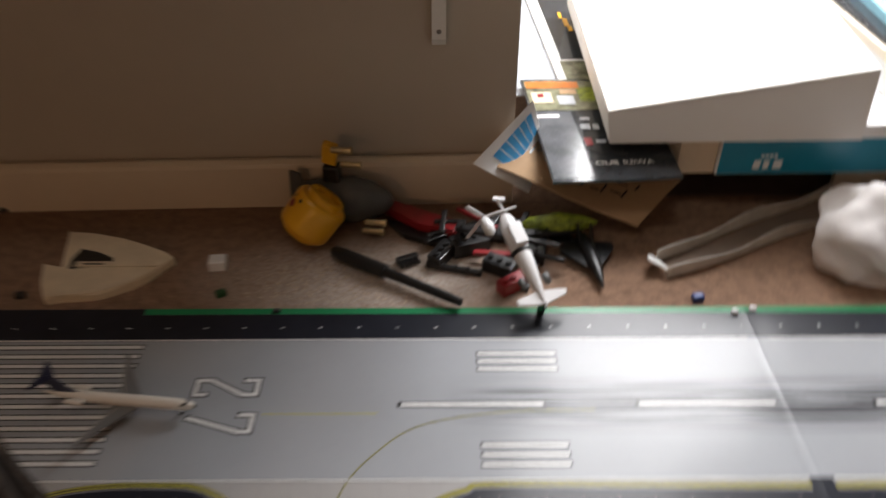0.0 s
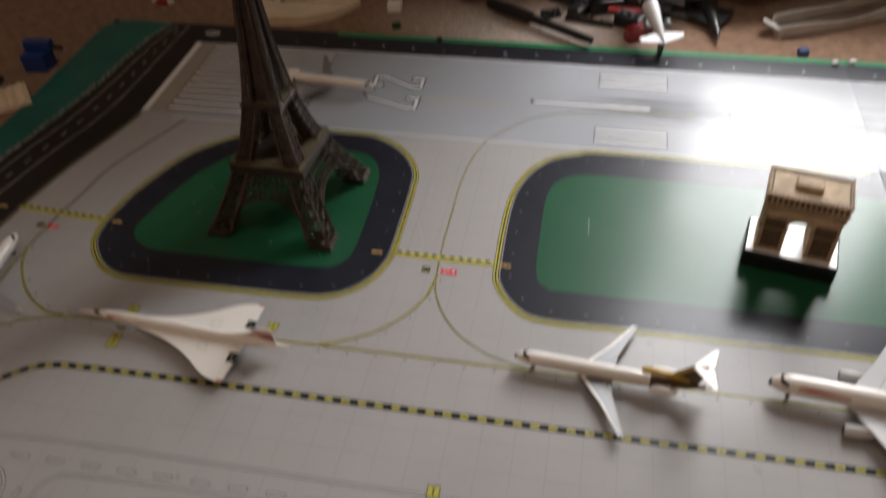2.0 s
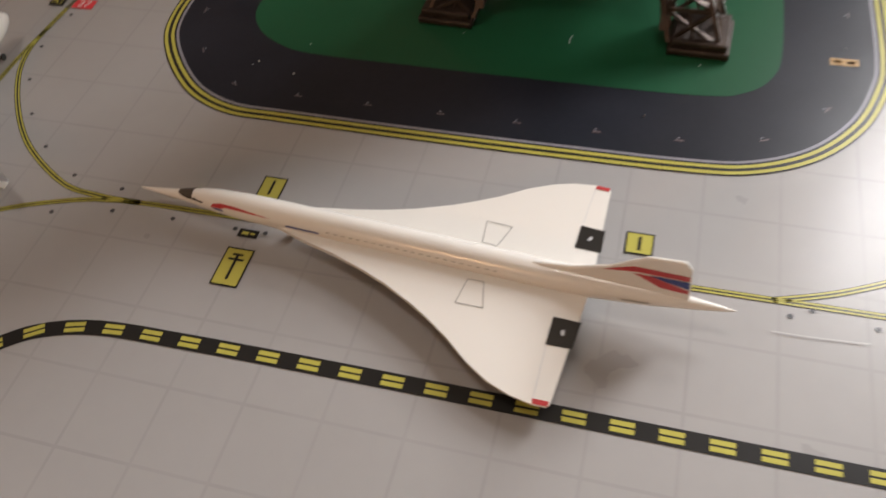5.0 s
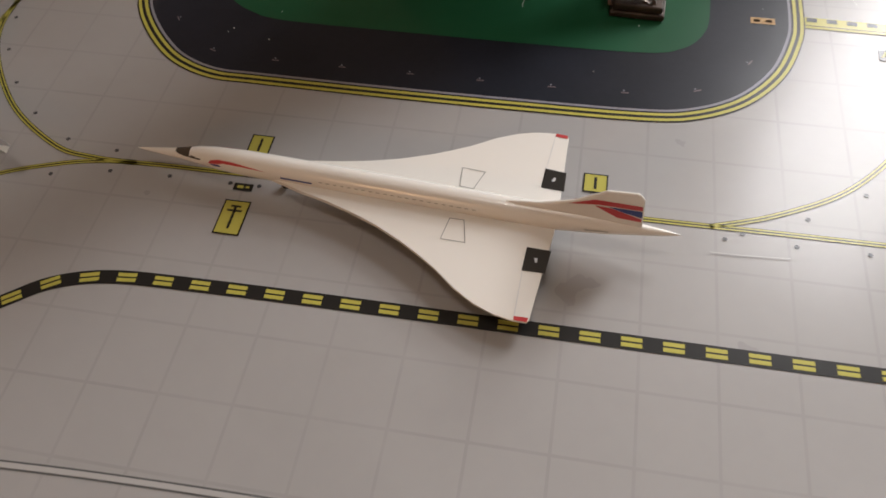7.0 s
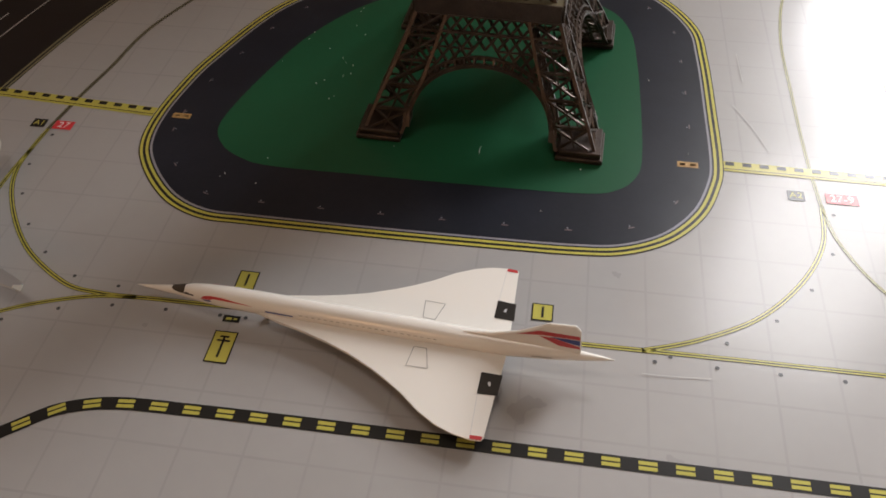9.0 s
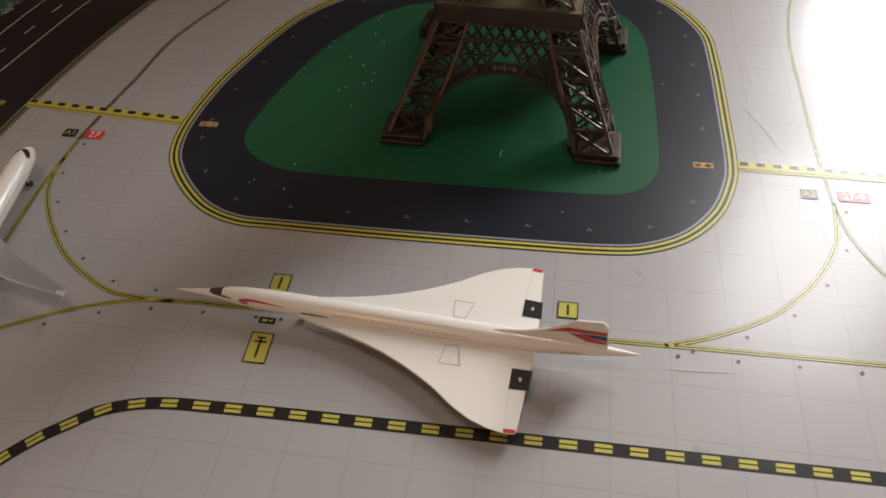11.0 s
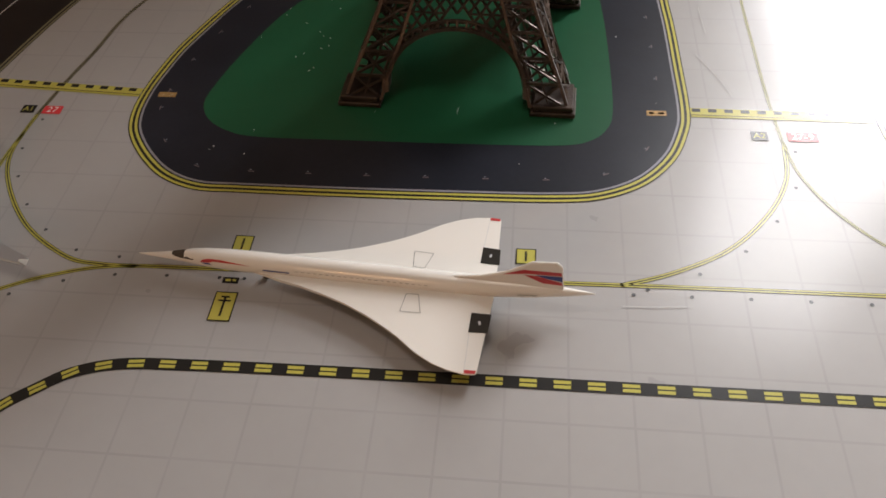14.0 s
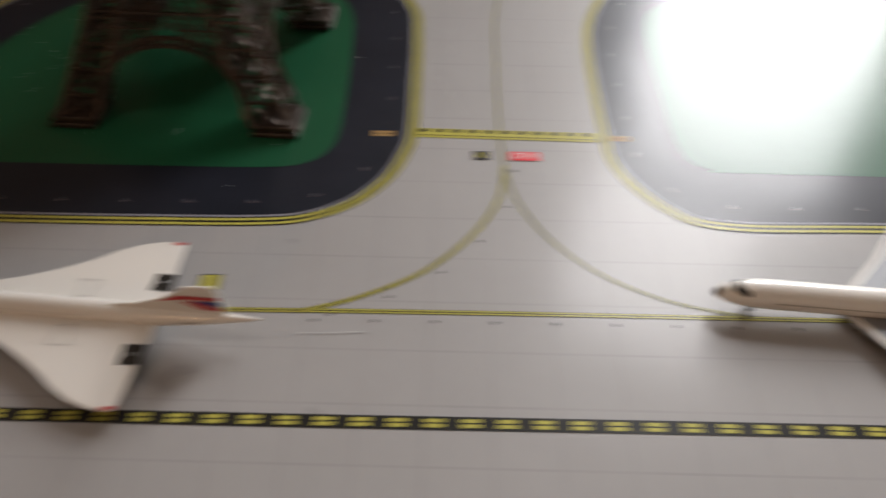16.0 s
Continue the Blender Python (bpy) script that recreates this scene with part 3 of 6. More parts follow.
# service road on the apron
for pts in ([(-200, -84), (-113, -80), (-57.8, -77.2), (0, -76.1), (97, -75.6), (300, -74), (700, -72)],
            [(-180, -100), (-110, -97.8), (-80, -97.4), (-70, -99), (-63, -105), (-59.5, -114), (-59.8, -125), (-66, -190)],
            [(-48, -190), (-41.5, -121), (-40.5, -108), (-36, -100), (-27, -96.6), (4.8, -94.6), (54, -93.8), (300, -91.5), (700, -89)]):
    ln = catmull(pts)
    sheet_part("service_road_edge", lambda b: ribbon(b, ln, -1.15, 1.15, Z1), M_FAINTD)
    sheet_part("service_road_line", lambda b: ribbon(b, ln, -0.65, 0.65, Z2), M_FAINT)
for k in range(20):
    x = -112.4 + k * 22.45
    y = -89.3 + (k - 2) * 0.16
    sheet_part("service_dash_edge", lambda b: rect(b, x - 0.5, y - 1.4, x + 11.0, y + 1.4, Z1), M_FAINTD)
    sheet_part("service_dash", lambda b: rect(b, x, y - 0.85, x + 10.5, y + 0.85, Z2), M_FAINT)

sheet_part("service_dash_edge", lambda b: rect(b, -52.0, -119.6, -49.2, -108.2, Z1), M_FAINTD)
sheet_part("service_dash", lambda b: rect(b, -51.4, -119, -49.8, -108.8, Z2), M_FAINT)

# the crease of the fold
for y0, y1, mt in ((414, 421, M_BORDER), (385, 413.9, M_ASPHALT), (253.9, 384.9, M_RUNWAY), (219.2, 253.8, M_ASPHALT), (88.5, 219.1, M_GRASS)):
    def crease(b):
        loft(b, [[Vector((x * MM, y * MM, z * MM)) for x, z in ((460, 0.32), (465, 0.40), (467.4, 0.54), (469.4, 0.40), (476, 0.32))] for y in (y0, (y0 * 2 + y1) / 3, (y0 + 2 * y1) / 3, y1)])
    sheet_part("fold_crease", crease, mt)
# ---- shelf on the wall ----
shelf = thing("wall_shelf", WALL, "cream painted wooden wall shelf on white brackets", "shelf")
bm = bmesh.new()
box(bm, -0.9, -0.135, 0.252, 0.250, -0.001, 0.274)
bmesh.ops.bevel(bm, geom=bm.edges[:], offset=0.0015, segments=2, affect="EDGES")
part("board", bm, M_SHELF, shelf)
for x in (-0.635, -0.238, 0.170):
    bm = bmesh.new()
    prism(bm, [(-0.001, 0.160), (-0.001, 0.2515), (-0.115, 0.2515), (-0.115, 0.243), (-0.016, 0.2435), (-0.011, 0.165), (-0.006, 0.158)], -0.006, 0.006, Matrix(((0, 0, 1, x), (1, 0, 0, 0), (0, 1, 0, 0), (0, 0, 0, 1))))
    br = part("bracket", bm, M_WPLASTIC, shelf, "white metal bracket")
    bm = bmesh.new()
    lathe(bm, [(0.0022, 0), (0.0022, 0.001), (0.001, 0.0016)], 10, pose(x, -0.0105, 0.172, 90, 0, 0))
    part("screw", bm, material("screw_steel", (0.25, 0.22, 0.2), rough=0.4, metal=0.8), br)

# ---- iron tower souvenir ----
M_BRONZE = material("antique_bronze", (0.048, 0.034, 0.027), rough=0.36, metal=0.62, vary=0.55, scale=160, bump=0.25, bump_scale=1500)
# Paler bronze for the lattice: its catch of light put into the colour.
M_BRONZE_LIT = material("lit_lattice_bronze", (0.074, 0.052, 0.040), rough=0.34, metal=0.6, vary=0.6, scale=160, bump=0.25, bump_scale=1500)
# Paler, yellower bronze of the balcony decks.
M_BRASS = material("brassy_bronze", (0.17, 0.145, 0.085), rough=0.38, metal=0.5, vary=0.4, scale=200, bump=0.15, bump_scale=1500)
tower = thing("tower_souvenir", pose(0.0215, 0.1535, 0.0003, 0, 0, -2.5), "dark bronze souvenir model of a lattice iron tower", "souvenir")


def tower_half(z):
    """Outer half width of the tower at a height, in millimetres."""
    rows = ((0, 47.5), (12, 42.6), (24, 36.8), (36, 31.4), (48, 26.8), (60, 22.2), (72, 18.6), (84, 15.8), (96, 13.4), (110, 11.2), (130, 8.9), (155, 6.9), (180, 5.3), (205, 4.0), (222, 3.2))
    return float(np.interp(z, [r[0] for r in rows], [r[1] for r in rows]))


def leg_wide(z):
    return float(np.interp(z, (0, 24, 48, 72, 96), (15.5, 13.5, 11.5, 9.6, 8.2)))


def leg(name, sx, sy, levels, wd):
    """One lattice leg: four chords, with a crossed lattice panel on each face of each storey."""
    quad = [(0, 0), (1, 0), (1, 1), (0, 1)]

    def corner(z, i, j):
        h, g = tower_half(z), leg_wide(z)
        return Vector((sx * (h - i * g), sy * (h - j * g), z)) * MM

    b = bmesh.new()
    r = wd * 0.62 * MM
    for c in quad:
        loft(b, [[corner(z, *c) + Vector((u, v, 0)) for u, v in ((-r, -r), (r, -r), (r, r), (-r, r))] for z in levels])
    chords = part(name, b, M_BRONZE, tower)
    for z0, z1 in zip(levels, levels[1:]):
        for k in range(4):
            a, c = quad[k], quad[(k + 1) % 4]
            b = bmesh.new()
            bar(b, corner(z1, *a), corner(z1, *c), wd * MM)
            bar(b, corner(z0, *a), corner(z1, *c), wd * 0.8 * MM)
            bar(b, corner(z0, *c), corner(z1, *a), wd * 0.8 * MM)
            bar(b, (corner(z0, *a) + corner(z0, *c)) / 2, (corner(z1, *a) + corner(z1, *c)) / 2, wd * 0.5 * MM)
            part("lattice_panel", b, M_BRONZE_LIT, chords)


for sx in (-1, 1):
    for sy in (-1, 1):
        leg("leg", sx, sy, [3, 12, 21, 30, 39, 48], 1.05)
        leg("upper_leg", sx, sy, [54, 60.5, 67, 73.5, 80, 86.5, 93], 1.05)
        bm = bmesh.new()
        loft(bm, [[Vector((sx * (tower_half(z) - leg_wide(z) * u), sy * (tower_half(z) - leg_wide(z) * v), z)) * MM for u, v in ((0.42, 0.42), (0.9, 0.42), (0.9, 0.9), (0.42, 0.9))] for z in (55, 67, 80, 93)])
        part("leg_core", bm, M_BRONZE, tower)
        bm = bmesh.new()
        box(bm, 0, 0, 0, 18.4 * MM, 18.4 * MM, 2.2 * MM)
        box(bm, 1.0 * MM, 1.0 * MM, 2.2 * MM, 17.4 * MM, 17.4 * MM, 4.6 * MM)
        bmesh.ops.bevel(bm, geom=bm.edges[:], offset=0.0004, segments=1, affect="EDGES")
        p = part("plinth", bm, M_BRONZE, tower)
        p.matrix_local = pose((49.5 - 18.4 if sx > 0 else -49.5) * MM, (49.0 - 18.4 if sy > 0 else -49.0) * MM, 0)
# arches between the legs, with struts up to the first platform
for turn in range(4):
    b = bmesh.new()

    def face_point(x, z, back=0.0):
        return Vector((x, -(tower_half(z) - back), z)) * MM

    prev = None
    for k in range(25):
        a = math.pi * k / 24
        x, z = 28.5 * math.cos(a), 6 + 24.3 * math.sin(a) ** 0.85 if math.sin(a) > 0 else 6
        x2, z2 = 30.2 * math.cos(a), 6 + 27.3 * max(math.sin(a), 0) ** 0.85
        here = (face_point(x, z), face_point(x2, z2), face_point(x, z, 5))
        if prev:
            bar(b, prev[0], here[0], 1.5 * MM)
            bar(b, prev[1], here[1], 0.8 * MM)
            bar(b, prev[2], here[2], 1.2 * MM)
        bar(b, here[0], here[2], 0.8 * MM)
        bar(b, here[0], here[1], 0.6 * MM)
        prev = here
    # crossed lattice between the arch and the first platform
    levels = (18.0, 23.8, 29.6, 35.4, 41.2, 47.0)
    for z0, z1 in zip(levels, levels[1:]):
        inner = tower_half(z0) - leg_wide(z0)
        for i in range(-6, 6):
            x0, x1 = i * 4.6, (i + 1) * 4.6
            xm, zm = (x0 + x1) / 2, (z0 + z1) / 2
            under = 6 + 27.3 * max(1 - (xm / 30.2) ** 2, 0) ** 0.425
            if abs(xm) < inner + 1.5 and zm > under - 0.6:
                bar(b, face_point(x0, z0, 0.5), face_point(x1, z1, 0.5), 0.85 * MM)
                bar(b, face_point(x1, z0, 0.5), face_point(x0, z1, 0.5), 0.85 * MM)
                bar(b, face_point(x0, z1, 0.5), face_point(x1, z1, 0.5), 0.7 * MM)
    for z in (41.2, 47):
        bar(b, face_point(-tower_half(z), z), face_point(tower_half(z), z), 1.0 * MM)
    p = part("arch", b, M_BRONZE_LIT, tower)
    p.matrix_local = pose(0, 0, 0, 0, 0, 90 * turn)


def platform(name, z, half, mat_top, rows):
    b = bmesh.new()
    for dz0, dz1, grow in rows:
        box(b, -(half + grow) * MM, -(half + grow) * MM, (z + dz0) * MM, (half + grow) * MM, (half + grow) * MM, (z + dz1) * MM)
    bmesh.ops.bevel(b, geom=b.edges[:], offset=0.0002, segments=1, affect="EDGES")
    return part(name, b, mat_top, tower)


def gallery(z0, z1, half, n, wd):
    """A ring of small posts under or over a platform."""
    b = bmesh.new()
    for s in range(4):
        m = pose(0, 0, 0, 0, 0, 90 * s)
        for k in range(n + 1):
            x = -half + 2 * half * k / n
            bar(b, m @ (Vector((x, -half, z0)) * MM), m @ (Vector((x, -half, z1)) * MM), wd * MM)
        bar(b, m @ (Vector((-half, -half, z1)) * MM), m @ (Vector((half, -half, z1)) * MM), wd * MM)
    return part("gallery", b, M_BRONZE, tower)


platform("first_platform", 49, 26.4, M_BRONZE, ((-1.2, 0, 0.2), (3.0, 3.8, 1.6)))
gallery(49, 52, 27.0, 14, 0.9)
bm = bmesh.new()
for s in range(4):
    m = pose(0, 0, 0, 0, 0, 90 * s)
    box(bm, -27.6 * MM, -27.6 * MM, 52.85 * MM, 27.6 * MM, -17.0 * MM, 54.0 * MM, m @ Matrix.Translation((0, 0, 0.0001 * s)))
part("balcony", bm, M_BRASS, tower, "brassy balcony deck")
for k in range(4):
    bm = bmesh.new()
    box(bm, -27.4 * MM, -28.4 * MM, 47.4 * MM, 27.4 * MM, -27.62 * MM, 54.6 * MM, pose(0, 0, 0, 0, 0, 90 * k))
    bmesh.ops.bevel(bm, geom=bm.edges[:], offset=0.0002, segments=1, affect="EDGES")
    part("parapet", bm, M_BRONZE, tower)
platform("second_platform", 94, 14.6, M_BRONZE, ((-1.0, 0.6, 0.0), (2.6, 3.4, 0.9)))
gallery(94.6, 96.6, 14.6, 9, 0.7)
bm = bmesh.new()
box(bm, -14 * MM, -14 * MM, 97.5 * MM, 14 * MM, 14 * MM, 98.1 * MM)
part("balcony", bm, M_BRASS, tower, "brassy balcony deck")
# upper shaft: four corner posts merging, each face braced
bm = bmesh.new()
levels = [98 + 124 * (1 - (1 - k / 24) ** 1.25) for k in range(25)]
for s in range(4):
    m = pose(0, 0, 0, 0, 0, 90 * s)
    for z0, z1 in zip(levels, levels[1:]):
        h0, h1 = tower_half(z0), tower_half(z1)
        g0, g1 = h0 * 0.52, h1 * 0.52
        for sd in (-1, 1):
            a0, a1 = Vector((sd * h0, -h0, z0)) * MM, Vector((sd * h1, -h1, z1)) * MM
            c0, c1 = Vector((sd * (h0 - g0), -h0, z0)) * MM, Vector((sd * (h1 - g1), -h1, z1)) * MM
            if sd < 0:
                bar(bm, m @ a0, m @ a1, 1.6 * MM)
            bar(bm, m @ c0, m @ c1, 1.0 * MM)
            bar(bm, m @ a0, m @ c1, 0.8 * MM)
            bar(bm, m @ c0, m @ a1, 0.8 * MM)
            bar(bm, m @ a1, m @ c1, 0.6 * MM)
part("shaft", bm, M_BRONZE_LIT, tower)
bm = bmesh.new()
loft(bm, [[Vector((x * k * h, y * k * h, z)) * MM for x, y in ((-1, -1), (1, -1), (1, 1), (-1, 1))] for z, h, k in ((99, tower_half(99), 0.70), (150, tower_half(150), 0.82), (221, tower_half(221), 0.88))])
part("core", bm, M_BRONZE, tower)
for z0, h in ((219, 4.6), (221.6, 5.4), (224.4, 4.4)):
    bm = bmesh.new()
    box(bm, -h * MM, -h * MM, z0 * MM, h * MM, h * MM, (z0 + 1.3) * MM)
    part("top_gallery", bm, M_BRASS if z0 < 222 else M_BRONZE, tower)
bm = bmesh.new()
lathe(bm, [(4.6 * MM, 220.3 * MM), (4.9 * MM, 226.5 * MM), (4.3 * MM, 229.5 * MM), (3.1 * MM, 233 * MM), (2.0 * MM, 237 * MM), (1.5 * MM, 240 * MM), (1.0 * MM, 243 * MM), (0.5 * MM, 243.8 * MM)], 14)
smooth(part("lantern", bm, M_BRONZE, tower))

# ---- triumphal arch souvenir ----
M_STONE = material("tan_resin_stone", (0.45, 0.335, 0.215), rough=0.75, vary=0.5, scale=120, bump=0.5, bump_scale=700)
M_STONE_D = material("brown_resin_relief", (0.11, 0.07, 0.042), rough=0.8, vary=0.5, scale=200, bump=0.8, bump_scale=900)
M_BASE_B = material("black_gloss_plinth", (0.010, 0.010, 0.011), rough=0.2, vary=0.1)
M_BASE_W = material("white_plinth_card", (0.75, 0.74, 0.74), rough=0.3, vary=0.04)
arch = thing("arch_souvenir", pose(0.3873, 0.1442, 0.0003, 0, 0, -11), "tan resin souvenir of a triumphal arch on a black base", "souvenir")
bm = rounded_box(0.060, 0.036, 0.0142, 0.0012)
part("base", bm, M_BASE_B, arch, "glossy black base")
bm = bmesh.new()
box(bm, -0.0288, -0.0168, 0.0143, 0.0288, 0.0168, 0.0149)
part("base_top", bm, M_BASE_W, arch, "white base top")


def arch_front(w_, h, ow, oh, seg=14):
    """Outline of a block with a round-headed opening, bottom open."""
    pts = [(-w_ / 2, 0), (-w_ / 2, h), (w_ / 2, h), (w_ / 2, 0), (ow / 2, 0), (ow / 2, oh)]
    pts += [(ow / 2 * math.cos(math.pi * k / seg), oh + ow / 2 * math.sin(math.pi * k / seg)) for k in range(1, seg)]
    return pts + [(-ow / 2, oh), (-ow / 2, 0)]


AX = Matrix(((1, 0, 0, 0), (0, 0, -1, 0.009), (0, 1, 0, 0.0095), (0, 0, 0, 1)))
bm = bmesh.new()
outline = arch_front(0.046, 0.040, 0.0155, 0.0240)
front = [bm.verts.new((x, z, 0.0115)) for x, z in outline]
back = [bm.verts.new((x, z, -0.0115)) for x, z in outline]
n = len(outline)
for i in range(n):
    bm.faces.new((front[i], front[(i + 1) % n], back[(i + 1) % n], back[i]))
half = n - 1
for ring in (front, back):
    mid = 6 + 14 // 2 - 1
    bm.faces.new([ring[0], ring[1]] + [ring[k] for k in range(mid, n)][:])
    bm.faces.new([ring[2], ring[3], ring[4], ring[5]] + [ring[k] for k in range(6, mid + 1)])
    bm.faces.new([ring[1], ring[2], ring[mid]])
bmesh.ops.transform(bm, matrix=AX, verts=bm.verts[:])
part("pier_block", bm, M_STONE, arch)
for z0, z1, hw, hd in ((0.0385, 0.0405, 0.0243, 0.0128), (0.0405, 0.0445, 0.0236, 0.0121), (0.0445, 0.0465, 0.0250, 0.0135), (0.0465, 0.0525, 0.0240, 0.0125), (0.0525, 0.0540, 0.0252, 0.0137)):
    bm = bmesh.new()
    box(bm, -hw, 0.009 - hd, z0 + 0.0095, hw, 0.009 + hd, z1 + 0.0095)
    bmesh.ops.bevel(bm, geom=bm.edges[:], offset=0.0003, segments=1, affect="EDGES")
    part("cornice", bm, M_STONE, arch)
rnd = random.Random(2)
for k in range(15):
    for yy in (-0.0128, 0.0128):
        bm = bmesh.new()
        x = -0.0225 + 0.0032 * k
        box(bm, x - 0.0009, 0.009 + yy - 0.0006, 0.0567, x + 0.0009, 0.009 + yy + 0.0006, 0.0615)
        part("attic_shield", bm, M_STONE_D, arch)
for k in range(21):
    for yy in (-0.0130, 0.0130):
        bm = bmesh.new()
        x = -0.0240 + 0.0024 * k
        box(bm, x - 0.0008, 0.009 + yy - 0.0006, 0.0635, x + 0.0008, 0.009 + yy + 0.0006, 0.0648)
        part("parapet_tooth", bm, M_STONE, arch)
for k in range(6):
    for xx in (-0.0243, 0.0243):
        bm = bmesh.new()
        y = 0.009 - 0.0095 + 0.0038 * k
        box(bm, xx - 0.0006, y - 0.0009, 0.0635, xx + 0.0006, y + 0.0009, 0.0648)
        part("parapet_tooth", bm, M_STONE, arch)
bm = rounded_box(0.0165, 0.0105, 0.0048, 0.0016)
o = part("roof_block", bm, M_STONE, arch)
o.matrix_local = pose(-0.001, 0.0095, 0.0634)
for sx in (-1, 1):
    for yy, s in ((-0.0120, -1), (0.0120, 1)):
        bm = bmesh.new()
        grid = [[bm.verts.new((-0.0056 + 0.0112 * i / 14, s * 0.0022 * max(0.0, 0.35 + noise.noise(Vector((i * 0.55 + 9 * sx, j * 0.42, 7 * s)))) * math.sin(math.pi * i / 14) ** 0.5 * math.sin(math.pi * min(j + 1, 21) / 22) ** 0.5, 0.002 + 0.0185 * j / 21)) for j in range(22)] for i in range(15)]
        for i in range(14):
            for j in range(21):
                bm.faces.new((grid[i][j], grid[i + 1][j], grid[i + 1][j + 1], grid[i][j + 1]))
        o = smooth(part("relief", bm, M_STONE_D, arch, "dark sculpted relief"), 80)
        o.matrix_local = pose(sx * 0.0150, 0.009 + yy, 0.0105)
        bm = bmesh.new()
        box(bm, -0.0062, -0.0005, 0.0255, 0.0062, 0.0005, 0.0315)
        o = part("panel", bm, M_STONE_D, arch)
        o.matrix_local = pose(sx * 0.0150, 0.009 + yy * 0.985, 0.0095)
    bm = bmesh.new()
    box(bm, -0.0085, -0.0125, 0.0, 0.0085, 0.0125, 0.0035)
    bmesh.ops.bevel(bm, geom=bm.edges[:], offset=0.0004, segments=1, affect="EDGES")
    o = part("pier_foot", bm, M_STONE, arch)
    o.matrix_local = pose(sx * 0.0152, 0.009, 0.0096)
    for yy in (-0.0118, 0.0118):
        for xx in (-0.0072, 0.0072):
            bm = bmesh.new()
            box(bm, -0.0009, -0.0009, 0.0035, 0.0009, 0.0009, 0.0255)
            o = part("pilaster", bm, M_STONE, arch)
            o.matrix_local = pose(sx * 0.0150 + xx, 0.009 + yy, 0.0095)
        bm = bmesh.new()
        box(bm, -0.0086, -0.0009, 0.0232, 0.0086, 0.0009, 0.0250)
        o = part("string_course", bm, M_STONE_D, arch)
        o.matrix_local = pose(sx * 0.0150, 0.009 + yy, 0.0095)
for yy, half_x in ((-0.0122, 0.0225), (0.0122, 0.0225)):
    bm = bmesh.new()
    box(bm, -half_x, -0.0004, 0.0, half_x, 0.0004, 0.0018)
    o = part("frieze", bm, M_STONE_D, arch, "dark carved frieze")
    o.matrix_local = pose(0, 0.009 + yy, 0.0518)
for sx, sy, lx, ly in ((0, -1, 0.0240, 0.0005), (0, 1, 0.0240, 0.0005), (-1, 0, 0.0005, 0.0118), (1, 0, 0.0005, 0.0118)):
    bm = bmesh.new()
    box(bm, -lx, -ly, 0, lx, ly, 0.0006)
    o = part("roof_groove", bm, M_STONE_D, arch)
    o.matrix_local = pose(sx * 0.0226, 0.009 + sy * 0.0115, 0.06352)
# the body stands on the base: its true depth and height
for o in arch.children:
    if not o.name.startswith("base"):
        o.matrix_basis = Matrix.Translation((0, 0, 0.0150)) @ Matrix.Diagonal((1.03, 1.15, 0.885, 1)) @ Matrix.Translation((0, -0.009, -0.0095)) @ o.matrix_basis

# ---- model aircraft ----
M_AIRWHITE = material("aircraft_white_enamel", (0.80, 0.77, 0.72), rough=0.25, vary=0.03, scale=40, coat=0.3)
M_AIRSILVER = material("aircraft_silver", (0.23, 0.235, 0.245), rough=0.42, metal=0.5, vary=0.06, scale=60)
M_AIRGREY = material("aircraft_light_grey", (0.55, 0.56, 0.57), rough=0.3, vary=0.05)
M_GLASSB = material("cockpit_black", (0.03, 0.028, 0.026), rough=0.15, vary=0.05)
M_NAVY = material("aircraft_navy", (0.02, 0.025, 0.06), rough=0.3, vary=0.1)
M_LRED = material("aircraft_red", (0.50, 0.045, 0.05), rough=0.3, vary=0.06)
M_LBLUE = material("aircraft_blue", (0.03, 0.05, 0.22), rough=0.3, vary=0.06)
M_BROWN = material("aircraft_brown", (0.085, 0.045, 0.022), rough=0.3, vary=0.15)
M_GOLD = material("aircraft_gold", (0.50, 0.33, 0.05), rough=0.3, vary=0.1)
M_TYRE = material("toy_tyre", (0.02, 0.02, 0.02), rough=0.7)
M_INK = material("panel_ink", (0.26, 0.25, 0.235), rough=0.5)
M_VISOR = material("smoked_visor", (0.075, 0.062, 0.05), rough=0.25, vary=0.1)
M_NOSE = material("aircraft_dark_nose", (0.10, 0.09, 0.085), rough=0.35, vary=0.1)
M_LINE = material("panel_line", (0.42, 0.40, 0.36), rough=0.5)


def facing(nose, tail):
    """The pose of a model whose x runs from its nose back to its tail on the ground."""
    a = math.degrees(math.atan2(tail[1] - nose[1], tail[0] - nose[0]))
    return pose(nose[0] * MM, nose[1] * MM, 0.0003, 0, 0, a) @ Matrix.Diagonal((MM, MM, MM, 1))


def wing_panel(pts, z0, z1, thick, tip_thick):
    """A tapered wing half from a plan outline; height and thickness run with the span."""
    b = bmesh.new()
    smax = max(abs(p[1]) for p in pts)
    lo, hi = [], []
    for x, y in pts:
        k = abs(y) / smax
        z, t = z0 + (z1 - z0) * k, (thick + (tip_thick - thick) * k) / 2
        lo.append(b.verts.new((x, y, z - t)))
        hi.append(b.verts.new((x, y, z + t)))
    n_ = len(pts)
    b.faces.new(lo[::-1])
    b.faces.new(hi)
    for i in range(n_):
        b.faces.new((lo[i], lo[(i + 1) % n_], hi[(i + 1) % n_], hi[i]))
    bmesh.ops.bevel(b, geom=[e for e in b.edges if abs(e.verts[0].co.z - e.verts[1].co.z) < 1.2 * thick and len(e.link_faces) == 2], offset=0.14, segments=1, affect="EDGES", clamp_overlap=True)
    return b


